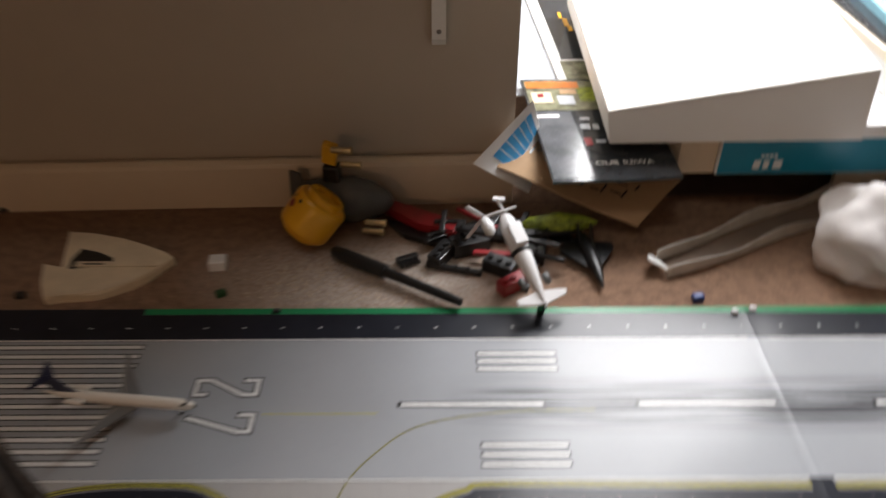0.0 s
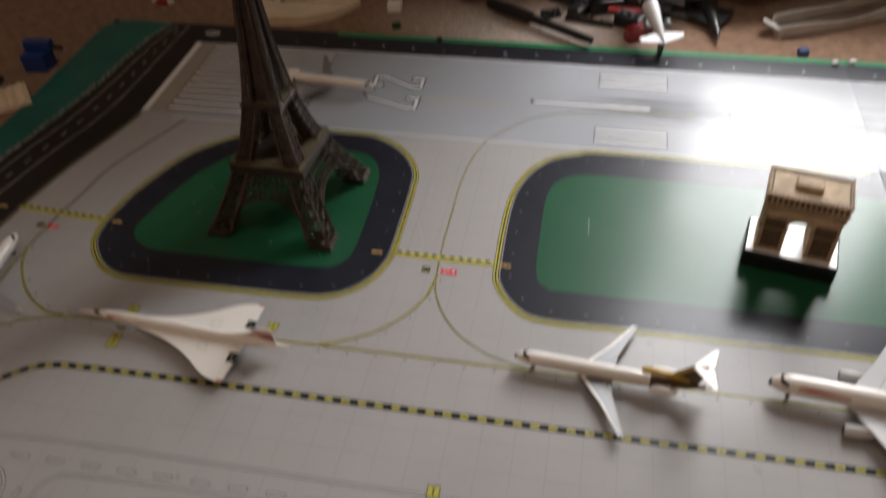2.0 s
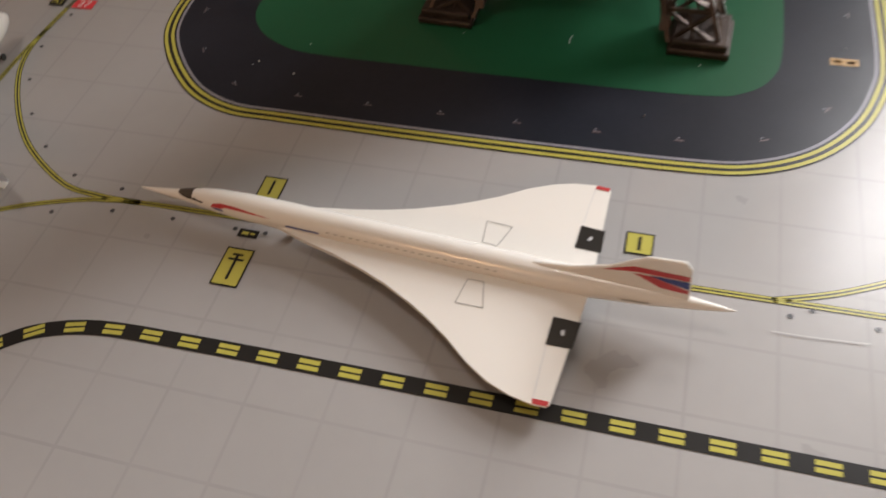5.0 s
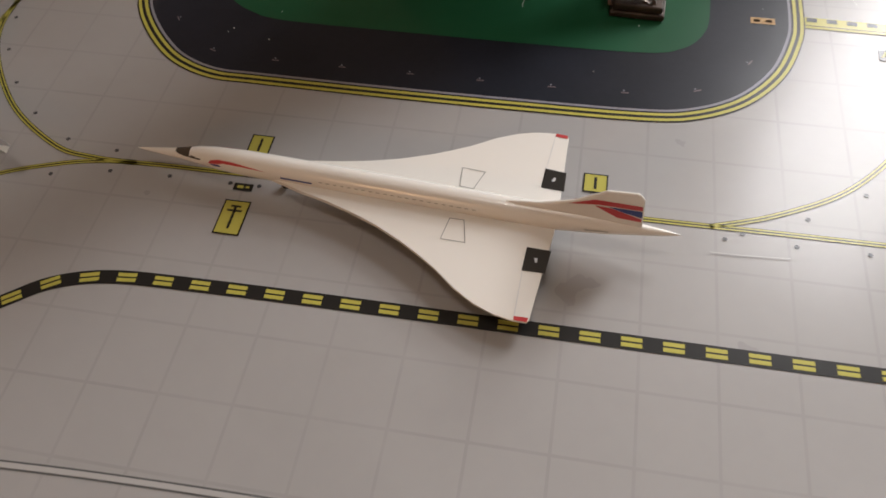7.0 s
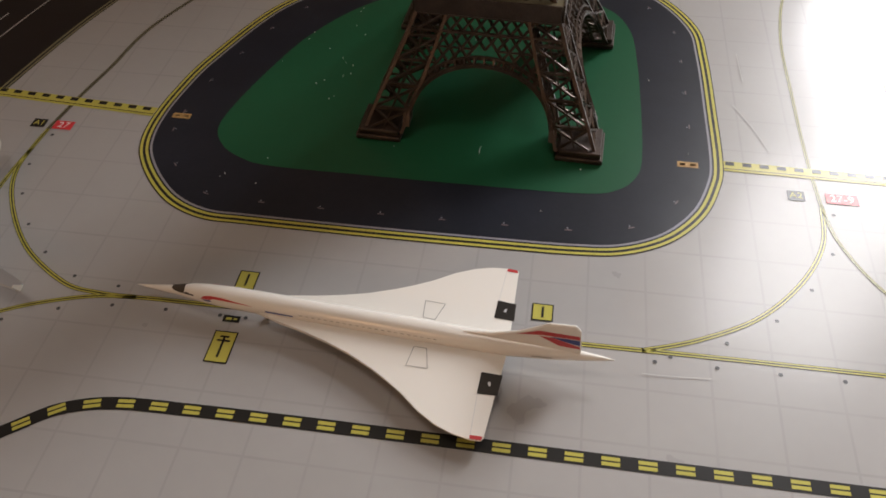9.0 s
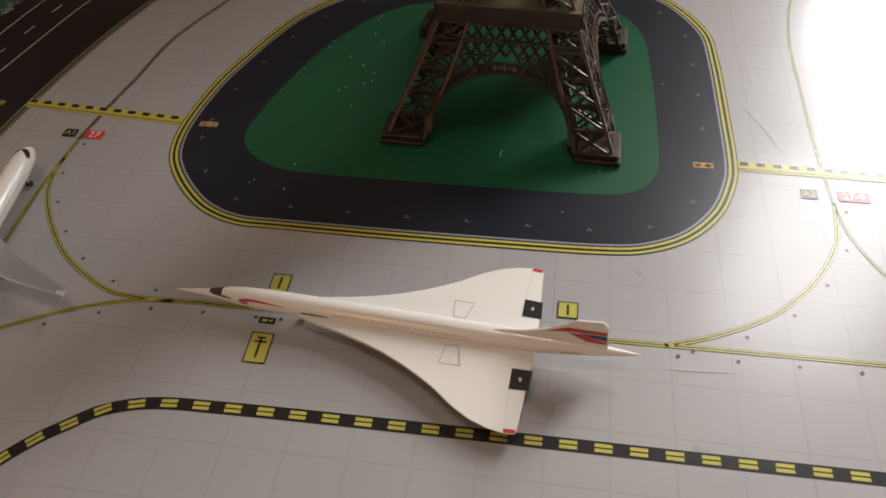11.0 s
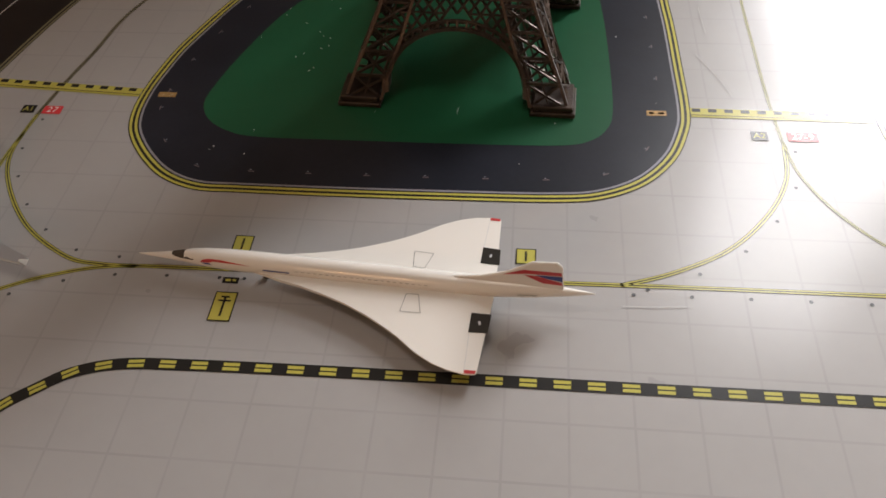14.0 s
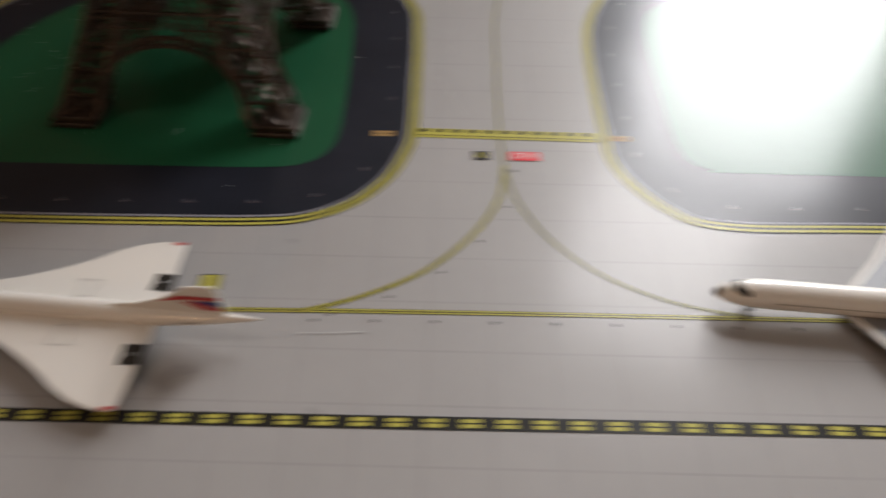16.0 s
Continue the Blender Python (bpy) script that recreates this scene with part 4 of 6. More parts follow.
def fin_panel(pts, y0, y1, thick):
    """An upright slab from points of x, z."""
    b = bmesh.new()
    prism(b, pts, -thick / 2, thick / 2, Matrix(((1, 0, 0, 0), (0, 0, -1, 0), (0, 1, 0, 0), (0, 0, 0, 1))))
    bmesh.ops.bevel(b, geom=b.edges[:], offset=thick * 0.3, segments=1, affect="EDGES", clamp_overlap=True)
    return b


def gear(air, x, y, z, r, w_=0.8, pair=True, lift=0.0):
    b = bmesh.new()
    bar(b, (x, y, r + lift), (x, y, z), 0.55)
    g = part("landing_gear", b, M_AIRGREY, air)
    for s in ((-0.8, 0.8) if pair else (0,)):
        b = bmesh.new()
        lathe(b, [(r * 0.6, -w_ / 2), (r, -w_ / 3), (r, w_ / 3), (r * 0.6, w_ / 2)], 12, pose(x, y + s, r + lift, 90, 0, 0))
        part("wheel", b, M_TYRE, g)


# supersonic delta
delta = thing("supersonic_jet", facing((-83.6, 17.0), (76.8, 5.4)) @ pose(0, 0, -3.4) @ Matrix.Diagonal((1.045, 1.0, 1, 1)), "white die-cast model of a slender delta-winged airliner", "model aircraft", "model aircraft on the mat")
bm = bmesh.new()
body(bm, [(0, 0.12, 0.12, 9.2), (3, 0.5, 0.5, 9.3), (8, 1.05, 1.1, 9.6), (13, 1.55, 1.65, 10.0), (17, 2.1, 2.35, 10.45), (20, 2.6, 3.0, 10.7), (25, 3.1, 3.6, 10.8), (33, 3.55, 4.0, 10.8), (45, 3.65, 4.1, 10.8), (75, 3.65, 4.1, 10.8), (105, 3.6, 4.0, 10.9), (120, 3.3, 3.6, 11.3), (132, 2.5, 2.7, 11.9), (142, 1.4, 1.5, 12.5), (147.5, 0.7, 0.7, 12.9), (150.6, 0.1, 0.1, 13.1)], 24)
smooth(part("fuselage", bm, M_AIRWHITE, delta), 60)
half_wing = [(40, 2.8), (50.5, 5.6), (58.2, 7.2), (66.2, 9.4), (74, 12.1), (82, 15.8), (87, 18.6), (92.4, 22.0), (98.6, 26.8), (104.2, 30.1), (109.5, 31.8), (114.5, 32.6), (117.6, 32.4), (118.2, 31.6), (118.9, 18.4), (119.4, 10), (119.8, 3.0)]
for s in (-1, 1):
    bm = wing_panel([(x, s * y) for x, y in half_wing], 9.6, 8.6, 1.5, 0.5)
    wg = part("wing", bm, M_AIRWHITE, delta)

    def on_wing(name, pts, mt, lift=0.10, label=""):
        b = bmesh.new()
        vs = []
        for x, y in pts:
            k = abs(y) / 32.3
            vs.append(b.verts.new((x, s * y, 9.6 - 1.0 * k + (1.5 - 1.0 * k) / 2 + lift)))
        b.faces.new(vs)
        return part(name, b, mt, wg, label)

    on_wing("nozzle_panel", [(113.8, 10.4), (120.0, 10.3), (119.6, 17.4), (113.8, 17.8)], M_GLASSB, 0.14, "black nozzle panel")
    on_wing("nozzle_mark", [(116.2, 13.4), (117.0, 13.3), (117.2, 14.6), (116.6, 14.8)], M_AIRGREY, 0.20)
    on_wing("tip_mark", [(114.4, 31.2), (117.9, 31.0), (117.8, 32.2), (114.6, 32.4)], M_LRED, 0.14, "red wing tip")
    on_wing("elevon_line", [(113.95, 17.9), (114.1, 17.9), (114.55, 31.2), (114.4, 31.2)], M_AIRGREY, 0.10)
    ink = [(92.6, 5.8), (96.4, 5.6), (98.2, 12.6), (91.8, 12.8)]
    for a, c in zip(ink, ink[1:] + ink[:1]):
        d = Vector((c[0] - a[0], c[1] - a[1])).normalized() * 0.10
        on_wing("walkway_line", [(a[0] - d.y, a[1] + d.x), (c[0] - d.y, c[1] + d.x), (c[0] + d.y, c[1] - d.x), (a[0] + d.y, a[1] - d.x)], M_INK, 0.12)
    bm = bmesh.new()
    box(bm, 88, s * 9.6, 5.9, 117.6, s * 16.6, 8.9)
    bmesh.ops.bevel(bm, geom=bm.edges[:], offset=0.5, segments=2, affect="EDGES")
    part("engine_nacelle", bm, M_AIRGREY, wg)
    gear(delta, 96, s * 7.4, 9, 1.2, lift=3.4)
gear(delta, 44, 0, 8.5, 1.0, lift=3.4)
bm = fin_panel([(104, 14.0), (118, 16.6), (126, 20.0), (133.5, 25.8), (141.0, 26.6), (142.6, 24.5), (143.5, 13.4), (130, 12.5)], 0, 0, 1.1)
bmesh.ops.translate(bm, vec=(-2.6, 0, 0), verts=bm.verts[:])
fin = part("tail_fin", bm, M_AIRWHITE, delta)
bm = bmesh.new()
loft(bm, [[Vector((x, (w_ + 0.08) * math.cos(t), z_ + (h_ + 0.08) * math.sin(t))) for t in (radians(a0 + (180 - 2 * a0) * k / 12) for k in range(13))] for x, w_, h_, z_, a0 in ((12.6, 1.52, 1.62, 9.97, 62), (14, 1.69, 1.83, 10.11, 38), (16, 1.96, 2.18, 10.34, 24), (17.4, 2.17, 2.44, 10.48, 24))], caps=False)
smooth(part("visor", bm, M_VISOR, delta, "smoked brown visor"), 60)
for s in (-1, 1):
    def on_fin(name, pts, mt, out=0.62):
        b = bmesh.new()
        b.faces.new([b.verts.new((x - 2.6, s * out, z)) for x, z in pts])
        part(name, b, mt, fin)

    on_fin("tail_stripe", [(124.5, 18.9), (131, 22.2), (142.4, 22.4), (142.6, 20.8), (132, 20.4)], M_LRED)
    on_fin("tail_stripe", [(131, 19.8), (135, 19.8), (142.8, 17.4), (142.9, 16.2), (137, 16.4)], M_LRED)
    on_fin("tail_stripe", [(134.5, 20.2), (142.6, 20.5), (142.8, 18.0), (138, 19.0)], M_LBLUE, 0.66)

    def on_side(name, pts, mt):
        """A mark on the fuselage side from rows of x, angle up from level."""
        b = bmesh.new()
        xs = [0, 13, 17, 20, 25, 33, 45, 75, 105, 120, 132, 143]
        ws = [0.12, 1.55, 2.1, 2.6, 3.1, 3.55, 3.65, 3.65, 3.6, 3.3, 2.6, 1.6]
        hs = [0.12, 1.65, 2.35, 3.0, 3.6, 4.0, 4.1, 4.1, 4.0, 3.6, 2.8, 1.7]
        zs = [9.2, 10.0, 10.45, 10.7, 10.8, 10.8, 10.8, 10.8, 10.9, 11.3, 11.9, 12.5]
        vs = []
        for x, a in pts:
            w_, h_, z_ = np.interp(x, xs, ws) + 0.08, np.interp(x, xs, hs) + 0.08, np.interp(x, xs, zs)
            vs.append(b.verts.new((x, s * w_ * math.cos(radians(a)), z_ + h_ * math.sin(radians(a)))))
        b.faces.new(vs)
        part(name, b, mt, delta)

    on_side("cockpit_window", [(18.0, 40), (21.2, 26), (20.8, 18), (17.2, 22)], M_VISOR)
    on_side("speed_mark", [(23.4, 12), (24.2, 30), (26.5, 40), (31, 40), (41, 24), (33, 27), (28.0, 26), (26.4, 16)], M_LRED)
    on_side("speed_mark", [(23.6, 10), (26.6, 14), (27.4, 4), (25, 2)], M_LBLUE)
    on_side("title_bar", [(45, 14), (54, 14), (54, 6), (45, 6)], M_LBLUE)
    on_side("registration_bar", [(127, 10), (133, 10), (133, 0), (127, 0)], M_LINE)
    for k in range(22):
        on_side("cabin_window", [(56 + k * 2.0, 24), (57 + k * 2.0, 24), (57 + k * 2.0, 20), (56 + k * 2.0, 20)], M_LINE)


def airliner(name, nose, tail, L, R, zc, span, label, tail_mat, body_mat, wing_mat, layout, rear_mat=None, mark=None, winglet=None, rise=0.77, wing_at=0.355):
    """A jet airliner model. layout: rear (engines by the tail) or under (below the wings)."""
    air = thing(name, facing(nose, tail), label, "model aircraft", "model aircraft on the mat")
    prof = [(0, 0.12), (0.012, 0.38), (0.03, 0.62), (0.06, 0.84), (0.10, 0.97), (0.14, 1.0), (0.35, 1), (0.60, 1), (0.70, 0.97), (0.80, 0.80), (0.90, 0.50), (0.97, 0.24), (1.0, 0.1)]
    rows = [(f * L, R * k, R * 1.06 * k, zc + (R * (1 - k) * (-0.25 if f < 0.2 else 0.62))) for f, k in prof]
    b = bmesh.new()
    body(b, rows, 24)
    smooth(part("fuselage", b, body_mat, air), 60)
    if rear_mat:
        b = bmesh.new()
        loft(b, [[Vector((x, (w_ + 0.08) * math.cos(t), z_ + (h_ + 0.08) * math.sin(t))) for t in (math.pi * (-0.08 + 1.16 * k / 16) for k in range(17))] for x, w_, h_, z_ in rows if x > 0.66 * L][:-1], caps=False)
        smooth(part("painted_rear", b, rear_mat, air), 60)
    # nose cone and cockpit glass
    b = bmesh.new()
    body(b, [(x - 0.02, w_ + 0.05, h_ + 0.05, z_) for x, w_, h_, z_ in rows[:2]], 20)
    smooth(part("nose_cone", b, M_NAVY if layout == "under" else M_NOSE, air), 60)
    for s in (-1, 1):
        b = bmesh.new()
        arcs = []
        for f, a0, a1 in ((0.046, 58, 88), (0.058, 38, 88), (0.072, 30, 62), (0.086, 28, 46)):
            w_ = float(np.interp(f, [p[0] for p in prof], [p[1] for p in prof])) * R + 0.10
            z_ = float(np.interp(f * L, [r[0] for r in rows], [r[3] for r in rows]))
            arcs.append([Vector((f * L, s * w_ * math.cos(radians(a)), z_ + 1.06 * w_ * math.sin(radians(a)))) for a in (a0 + (a1 - a0) * k / 5 for k in range(6))])
        va = [[b.verts.new(p) for p in arc] for arc in arcs]
        for ra, rb in zip(va, va[1:]):
            for k in range(5):
                b.faces.new((ra[k], ra[k + 1], rb[k + 1], rb[k]))
        part("cockpit_window", b, M_GLASSB, air)
        # cabin line
        b = bmesh.new()
        vs = [b.verts.new((f * L, s * (R + 0.07) * math.cos(radians(a)), zc + 1.06 * (R + 0.07) * math.sin(radians(a)))) for f, a in ((0.15, 12), (0.66, 12), (0.66, 7), (0.15, 7))]
        b.faces.new(vs)
        part("cabin_line", b, M_LINE, air)
        if mark:
            b = bmesh.new()
            vs = [b.verts.new((f * L, s * (R * 0.99 + 0.12) * math.cos(radians(a)), zc + 1.06 * (R + 0.12) * math.sin(radians(a)))) for f, a in ((0.125, 18), (0.135, 44), (0.20, 44), (0.36, 32), (0.36, 22), (0.20, 24))]
            b.faces.new(vs)
            part("speed_mark", b, mark, air)
        hs = span / 2
        root0, root1, sweep = wing_at * L, wing_at * L + 0.17 * L, 0.245 * L
        wp = [(root0, s * R * 0.5), (root0 + 0.55 * sweep, s * hs * 0.52), (root0 + sweep, s * hs), (root0 + sweep + 0.030 * L, s * hs), (root1 + (0.004 if layout == "under" else -0.026) * L + 0.20 * sweep, s * hs * 0.42), (root1 + 0.010 * L, s * R * 0.5)]
        b = wing_panel(wp, zc - R * 0.72, zc + R * (rise - 0.72), 1.3, 0.45)
        wg = part("wing", b, wing_mat, air)
        b = bmesh.new()
        z_of = lambda y: zc - R * 0.72 + R * rise * abs(y) / hs + (1.3 - 0.85 * abs(y) / hs) / 2 + 0.05
        vs = [b.verts.new((x, y, z_of(y))) for x, y in ((root1 - 0.035 * L, s * R * 1.3), (root1 + 0.09 * sweep, s * hs * 0.42), (root0 + sweep + 0.018 * L, s * hs * 0.95), (root0 + sweep + 0.022 * L, s * hs * 0.95), (root1 + 0.10 * sweep + 0.007 * L, s * hs * 0.42), (root1 - 0.028 * L, s * R * 1.3))]
        b.faces.new(vs)
        part("flap_line", b, M_LINE, wg)
        if name == "tri_jet":
            b = bmesh.new()
            edge = [(root0 + 0.012 * L, s * R * 0.9), (root0 + 0.55 * sweep, s * hs * 0.52), (root0 + sweep, s * hs)]
            vs = [b.verts.new((x + 0.2, y, z_of(y))) for x, y in edge] + [b.verts.new((x + w, y, z_of(y))) for (x, y), w in zip(edge[::-1], (1.0, 2.4, 3.0))]
            b.faces.new(vs)
            part("leading_edge", b, M_AIRWHITE, wg, "white leading edge band")
        if winglet:
            b = bmesh.new()
            x0 = root0 + sweep
            prism(b, [(x0 + 0.5, 0), (x0 + 3.2, 0), (x0 + 5.0, 4.2), (x0 + 3.8, 4.2)], -0.2, 0.2, Matrix(((1, 0, 0, 0), (0, 0, -1, s * hs), (0, 1, 0, zc + 0.1), (0, 0, 0, 1))))
            part("winglet", b, winglet, wg)
        if layout == "under":
            e0, ey, er, ez = root0 - 0.01 * L, s * hs * 0.36, R * 0.62, zc - R * 1.15
        else:
            e0, ey, er, ez = 0.71 * L, s * R * 1.62, R * 0.50, zc + R * 0.28
        b = bmesh.new()
        lathe(b, [(er * 0.75, -0.5), (er * 0.92, 0), (er, 0.04 * L), (er * 0.95, 0.08 * L), (er * 0.6, 0.125 * L), (er * 0.45, 0.125 * L)], 16, Matrix(((0, 0, 1, e0), (0, 1, 0, ey), (-1, 0, 0, ez), (0, 0, 0, 1))))
        en = smooth(part("engine", b, wing_mat if layout == "under" else body_mat, air), 50)
        b = bmesh.new()
        lathe(b, [(er * 0.72, -0.56), (er * 0.72, -0.6)], 14, Matrix(((0, 0, 1, e0), (0, 1, 0, ey), (-1, 0, 0, ez), (0, 0, 0, 1))))
        part("intake", b, M_GLASSB, en)
        b = bmesh.new()
        if layout == "under":
            box(b, e0 + 1.5, ey - 0.4, ez + er * 0.7, e0 + 0.1 * L, ey + 0.4, zc - R * 0.45)
        else:
            box(b, e0 + 2.0, min(ey, s * R * 0.6), ez - 0.4, e0 + 0.09 * L, max(ey, s * R * 0.6), ez + 0.4)
        part("pylon", b, body_mat, en)
        gear(air, root1 - 0.02 * L, s * R * 1.25, zc - R * 0.5, 1.35)
        # tailplane
        ty = (0.125 if layout == "rear" else 0.18) * L
        if layout == "rear":
            hp, zt = [(0.885 * L, s * 0.3), (0.985 * L, s * ty), (1.005 * L, s * ty), (0.985 * L, s * 0.3)], zc + R * 4.2
        else:
            hp, zt = [(0.86 * L, s * 0.5), (0.955 * L, s * ty), (0.985 * L, s * ty), (0.965 * L, s * 0.5)], zc + R * 0.55
        b = wing_panel(hp, zt, zt + (0.4 if layout == "rear" else 1.2), 0.9, 0.4)
        part("tailplane", b, tail_mat if name == "runway_jet" else wing_mat if layout == "under" else body_mat, air)
    gear(air, 0.105 * L, 0, zc - R * 0.6, 1.15)
    zt = zc + R * 4.3
    if layout == "rear":
        fp = [(0.74 * L, zc + R * 0.8), (0.80 * L, zc + R * 1.25), (0.895 * L, zt), (0.99 * L, zt + 0.3), (0.985 * L, zt - 0.8), (0.925 * L, zc + R * 0.7), (0.86 * L, zc + R * 0.5)]
    else:
        fp = [(0.76 * L, zc + R * 0.9), (0.82 * L, zc + R * 1.5), (0.92 * L, zt + 1.5), (0.99 * L, zt + 1.5), (0.955 * L, zc + R * 0.6)]
    fin_ = part("tail_fin", fin_panel(fp, 0, 0, 1.0), tail_mat, air)
    return air, fin_


# trijet with brown and gold tail
tri, tfin = airliner("tri_jet", (212.4, 23.2), (329.5, 14.0), 117, 4.6, 8.0, 84, "white trijet airliner model with brown and gold tail", M_BROWN, M_AIRWHITE, M_AIRSILVER, "rear", rear_mat=M_BROWN, rise=0.25, wing_at=0.335)
b = bmesh.new()
body(b, [(76, 0.6, 0.6, 16.4), (77, 2.0, 2.0, 16.4), (84, 2.2, 2.2, 16.4), (95, 1.8, 1.9, 15.4), (104, 1.0, 1.2, 13.6)], 16)
smooth(part("centre_intake", b, M_GOLD, tri, "gold intake of the third engine"), 60)
for s in (-1, 1):
    b = bmesh.new()
    b.faces.new([b.verts.new((x, s * 0.58, z)) for x, z in ((88, 16.0), (93, 17.0), (104, 27.0), (112, 29.0), (112, 27.4), (103, 23.4), (96, 15.5))])
    part("tail_stripe", b, M_GOLD, tfin, "gold tail stripe")
# white twin with red mark behind it
twin, xfin = airliner("twin_jet", (361.5, 25.0), (482, 14.0), 121, 6.0, 11.0, 108, "white twin-engined airliner model with a red side mark", M_LRED, M_AIRWHITE, M_AIRGREY, "under", mark=M_LRED)
# rear-engined jet parked by the perimeter road
reg, rfin = airliner("rear_engine_jet", (-167.5, 78.0), (-154.0, -44.0), 118, 4.5, 10.2, 82, "white rear-engined airliner model with red and blue tail", M_LBLUE, M_AIRWHITE, material("aircraft_grey_metal", (0.40, 0.41, 0.43), rough=0.35, metal=0.4, vary=0.06), "rear", mark=None, winglet=M_AIRWHITE, wing_at=0.385)
for s in (-1, 1):
    b = bmesh.new()
    b.faces.new([b.verts.new((x, s * 0.58, z)) for x, z in ((86, 15.0), (92, 19.0), (104, 21.0), (103, 18.0), (94, 15.0))])
    part("tail_stripe", b, M_LRED, rfin)
# rear-engined jet on the runway
rwy, wfin = airliner("runway_jet", (49.5, 308.5), (-61, 321.0), 111, 4.2, 9.8, 86, "white rear-engined airliner model with dark navy tail on the runway", M_NAVY, M_AIRWHITE, M_AIRSILVER, "rear", rear_mat=None)
# ---- things on the carpet by the wall ----
def plain(name, bm, mat, m, label, category, soft=None, group=""):
    ob = tagged(part(name, bm, mat), label, category, group)
    ob.matrix_world = m
    return smooth(ob, soft) if soft else ob


M_TOYY = material("yellow_toy_plastic", (0.72, 0.36, 0.012), rough=0.3, vary=0.05, scale=30, coat=0.2)
M_TOYK = material("black_toy_plastic", (0.014, 0.014, 0.015), rough=0.3, vary=0.15)
M_TOYR = material("red_toy_plastic", (0.26, 0.014, 0.018), rough=0.3, vary=0.1)
M_TOYB = material("blue_toy_plastic", (0.010, 0.038, 0.19), rough=0.3, vary=0.1)
M_TOYG = material("grey_toy_plastic", (0.085, 0.088, 0.088), rough=0.45, vary=0.25, scale=80)
M_TOYW = material("white_toy_plastic", (0.74, 0.74, 0.75), rough=0.3, vary=0.04)
M_LIME = material("lime_camouflage", (0.20, 0.25, 0.02), rough=0.4, vary=0.95, scale=150)
M_FOAM = material("cream_foam", (0.68, 0.57, 0.41), rough=0.8, vary=0.12, scale=60, bump=0.2)
M_CARDB = material("brown_cardboard", (0.42, 0.27, 0.15), rough=0.85, vary=0.15, scale=25, bump=0.1)
M_PAPERW = material("white_paper", (0.80, 0.80, 0.80), rough=0.55, vary=0.04, scale=12)
M_PAPERG = material("glossy_grey_paper", (0.48, 0.51, 0.56), rough=0.28, vary=0.25, scale=25)
M_MAGD = material("glossy_dark_cover", (0.03, 0.034, 0.04), rough=0.15, vary=0.6, scale=45)
M_MAGS = material("glossy_charcoal_cover", (0.11, 0.115, 0.125), rough=0.18, vary=0.5, scale=40)
M_MAGP = material("printed_landscape", (0.20, 0.20, 0.13), rough=0.2, vary=0.9, scale=90)
M_TEAL = material("teal_card", (0.012, 0.23, 0.36), rough=0.3, vary=0.12, scale=14)
M_CLOTH = material("white_cloth", (0.74, 0.72, 0.72), rough=0.9, vary=0.06, scale=40, bump=0.3, bump_scale=900)
M_BEIGE = material("beige_card", (0.62, 0.50, 0.36), rough=0.7, vary=0.08, scale=20)
M_CORD = material("cream_cord", (0.62, 0.53, 0.40), rough=0.6, vary=0.08, scale=90)
M_STEELC = material("brass_pins", (0.60, 0.50, 0.30), rough=0.3, metal=0.8)

# yellow toy head lying tilted
head = thing("yellow_toy", pose(0.0930, 0.512, FLOOR + 0.0112, -12, 40, 0), "large hollow yellow plastic toy barrel face, tipped over", "toy")
bm = bmesh.new()
lathe(bm, [(0.014, 0.0), (0.0175, 0.0006), (0.018, 0.004), (0.0222, 0.0048), (0.0240, 0.0068), (0.0245, 0.010), (0.0245, 0.034), (0.0240, 0.0365), (0.0222, 0.0385), (0.0178, 0.0392), (0.0172, 0.0398), (0.0172, 0.0438), (0.0164, 0.0446), (0.0138, 0.0446), (0.0132, 0.0440), (0.0130, 0.040)], 32)
smooth(part("shell", bm, M_TOYY, head), 35)
for a0, z0, rr, mt, nm, lb in ((196, 0.0245, 0.0042, M_TOYR, "mouth", "red printed mouth"), (188, 0.0310, 0.0020, M_TOYK, "eye", "black printed eye"), (215, 0.0320, 0.0020, M_TOYK, "eye", "black printed eye")):
    bm = bmesh.new()
    lathe(bm, [(rr, 0.0), (rr * 0.9, 0.0004)], 14, pose(0, 0, z0, 0, 0, a0) @ pose(0.0243, 0, 0, 0, 90, 0))
    part(nm, bm, mt, head, lb)

# grey toy submarine with a yellow block and brass pins behind it
sub = thing("toy_submarine", pose(0.130, 0.548, FLOOR, 0, 0, -8) @ Matrix.Diagonal((0.96, 1.0, 1.42, 1)), "dark grey toy submarine with a yellow bracket on top", "toy")
bm = bmesh.new()
body(bm, [(-0.046, 0.002, 0.003, 0.020), (-0.040, 0.008, 0.009, 0.018), (-0.02, 0.014, 0.015, 0.0155), (0.01, 0.016, 0.017, 0.0172), (0.03, 0.013, 0.014, 0.0175), (0.044, 0.007, 0.008, 0.018), (0.050, 0.001, 0.002, 0.018)], 20)
smooth(part("hull", bm, M_TOYG, sub), 60)
bm = bmesh.new()
prism(bm, [(-0.052, 0.012), (-0.036, 0.016), (-0.040, 0.034), (-0.050, 0.036)], -0.0015, 0.0015, Matrix(((1, 0, 0, 0), (0, 0, -1, 0), (0, 1, 0, 0), (0, 0, 0, 1))))
part("tail", bm, M_TOYG, sub)
bm = rounded_box(0.016, 0.013, 0.012, 0.002)
o = part("hatch", bm, M_TOYK, sub)
o.matrix_local = pose(-0.008, 0, 0.031)
bm = rounded_box(0.014, 0.010, 0.014, 0.0015)
o = part("bracket", bm, M_TOYY, sub, "yellow bracket")
o.matrix_local = pose(-0.010, 0.001, 0.0435, 0, 10, 0)
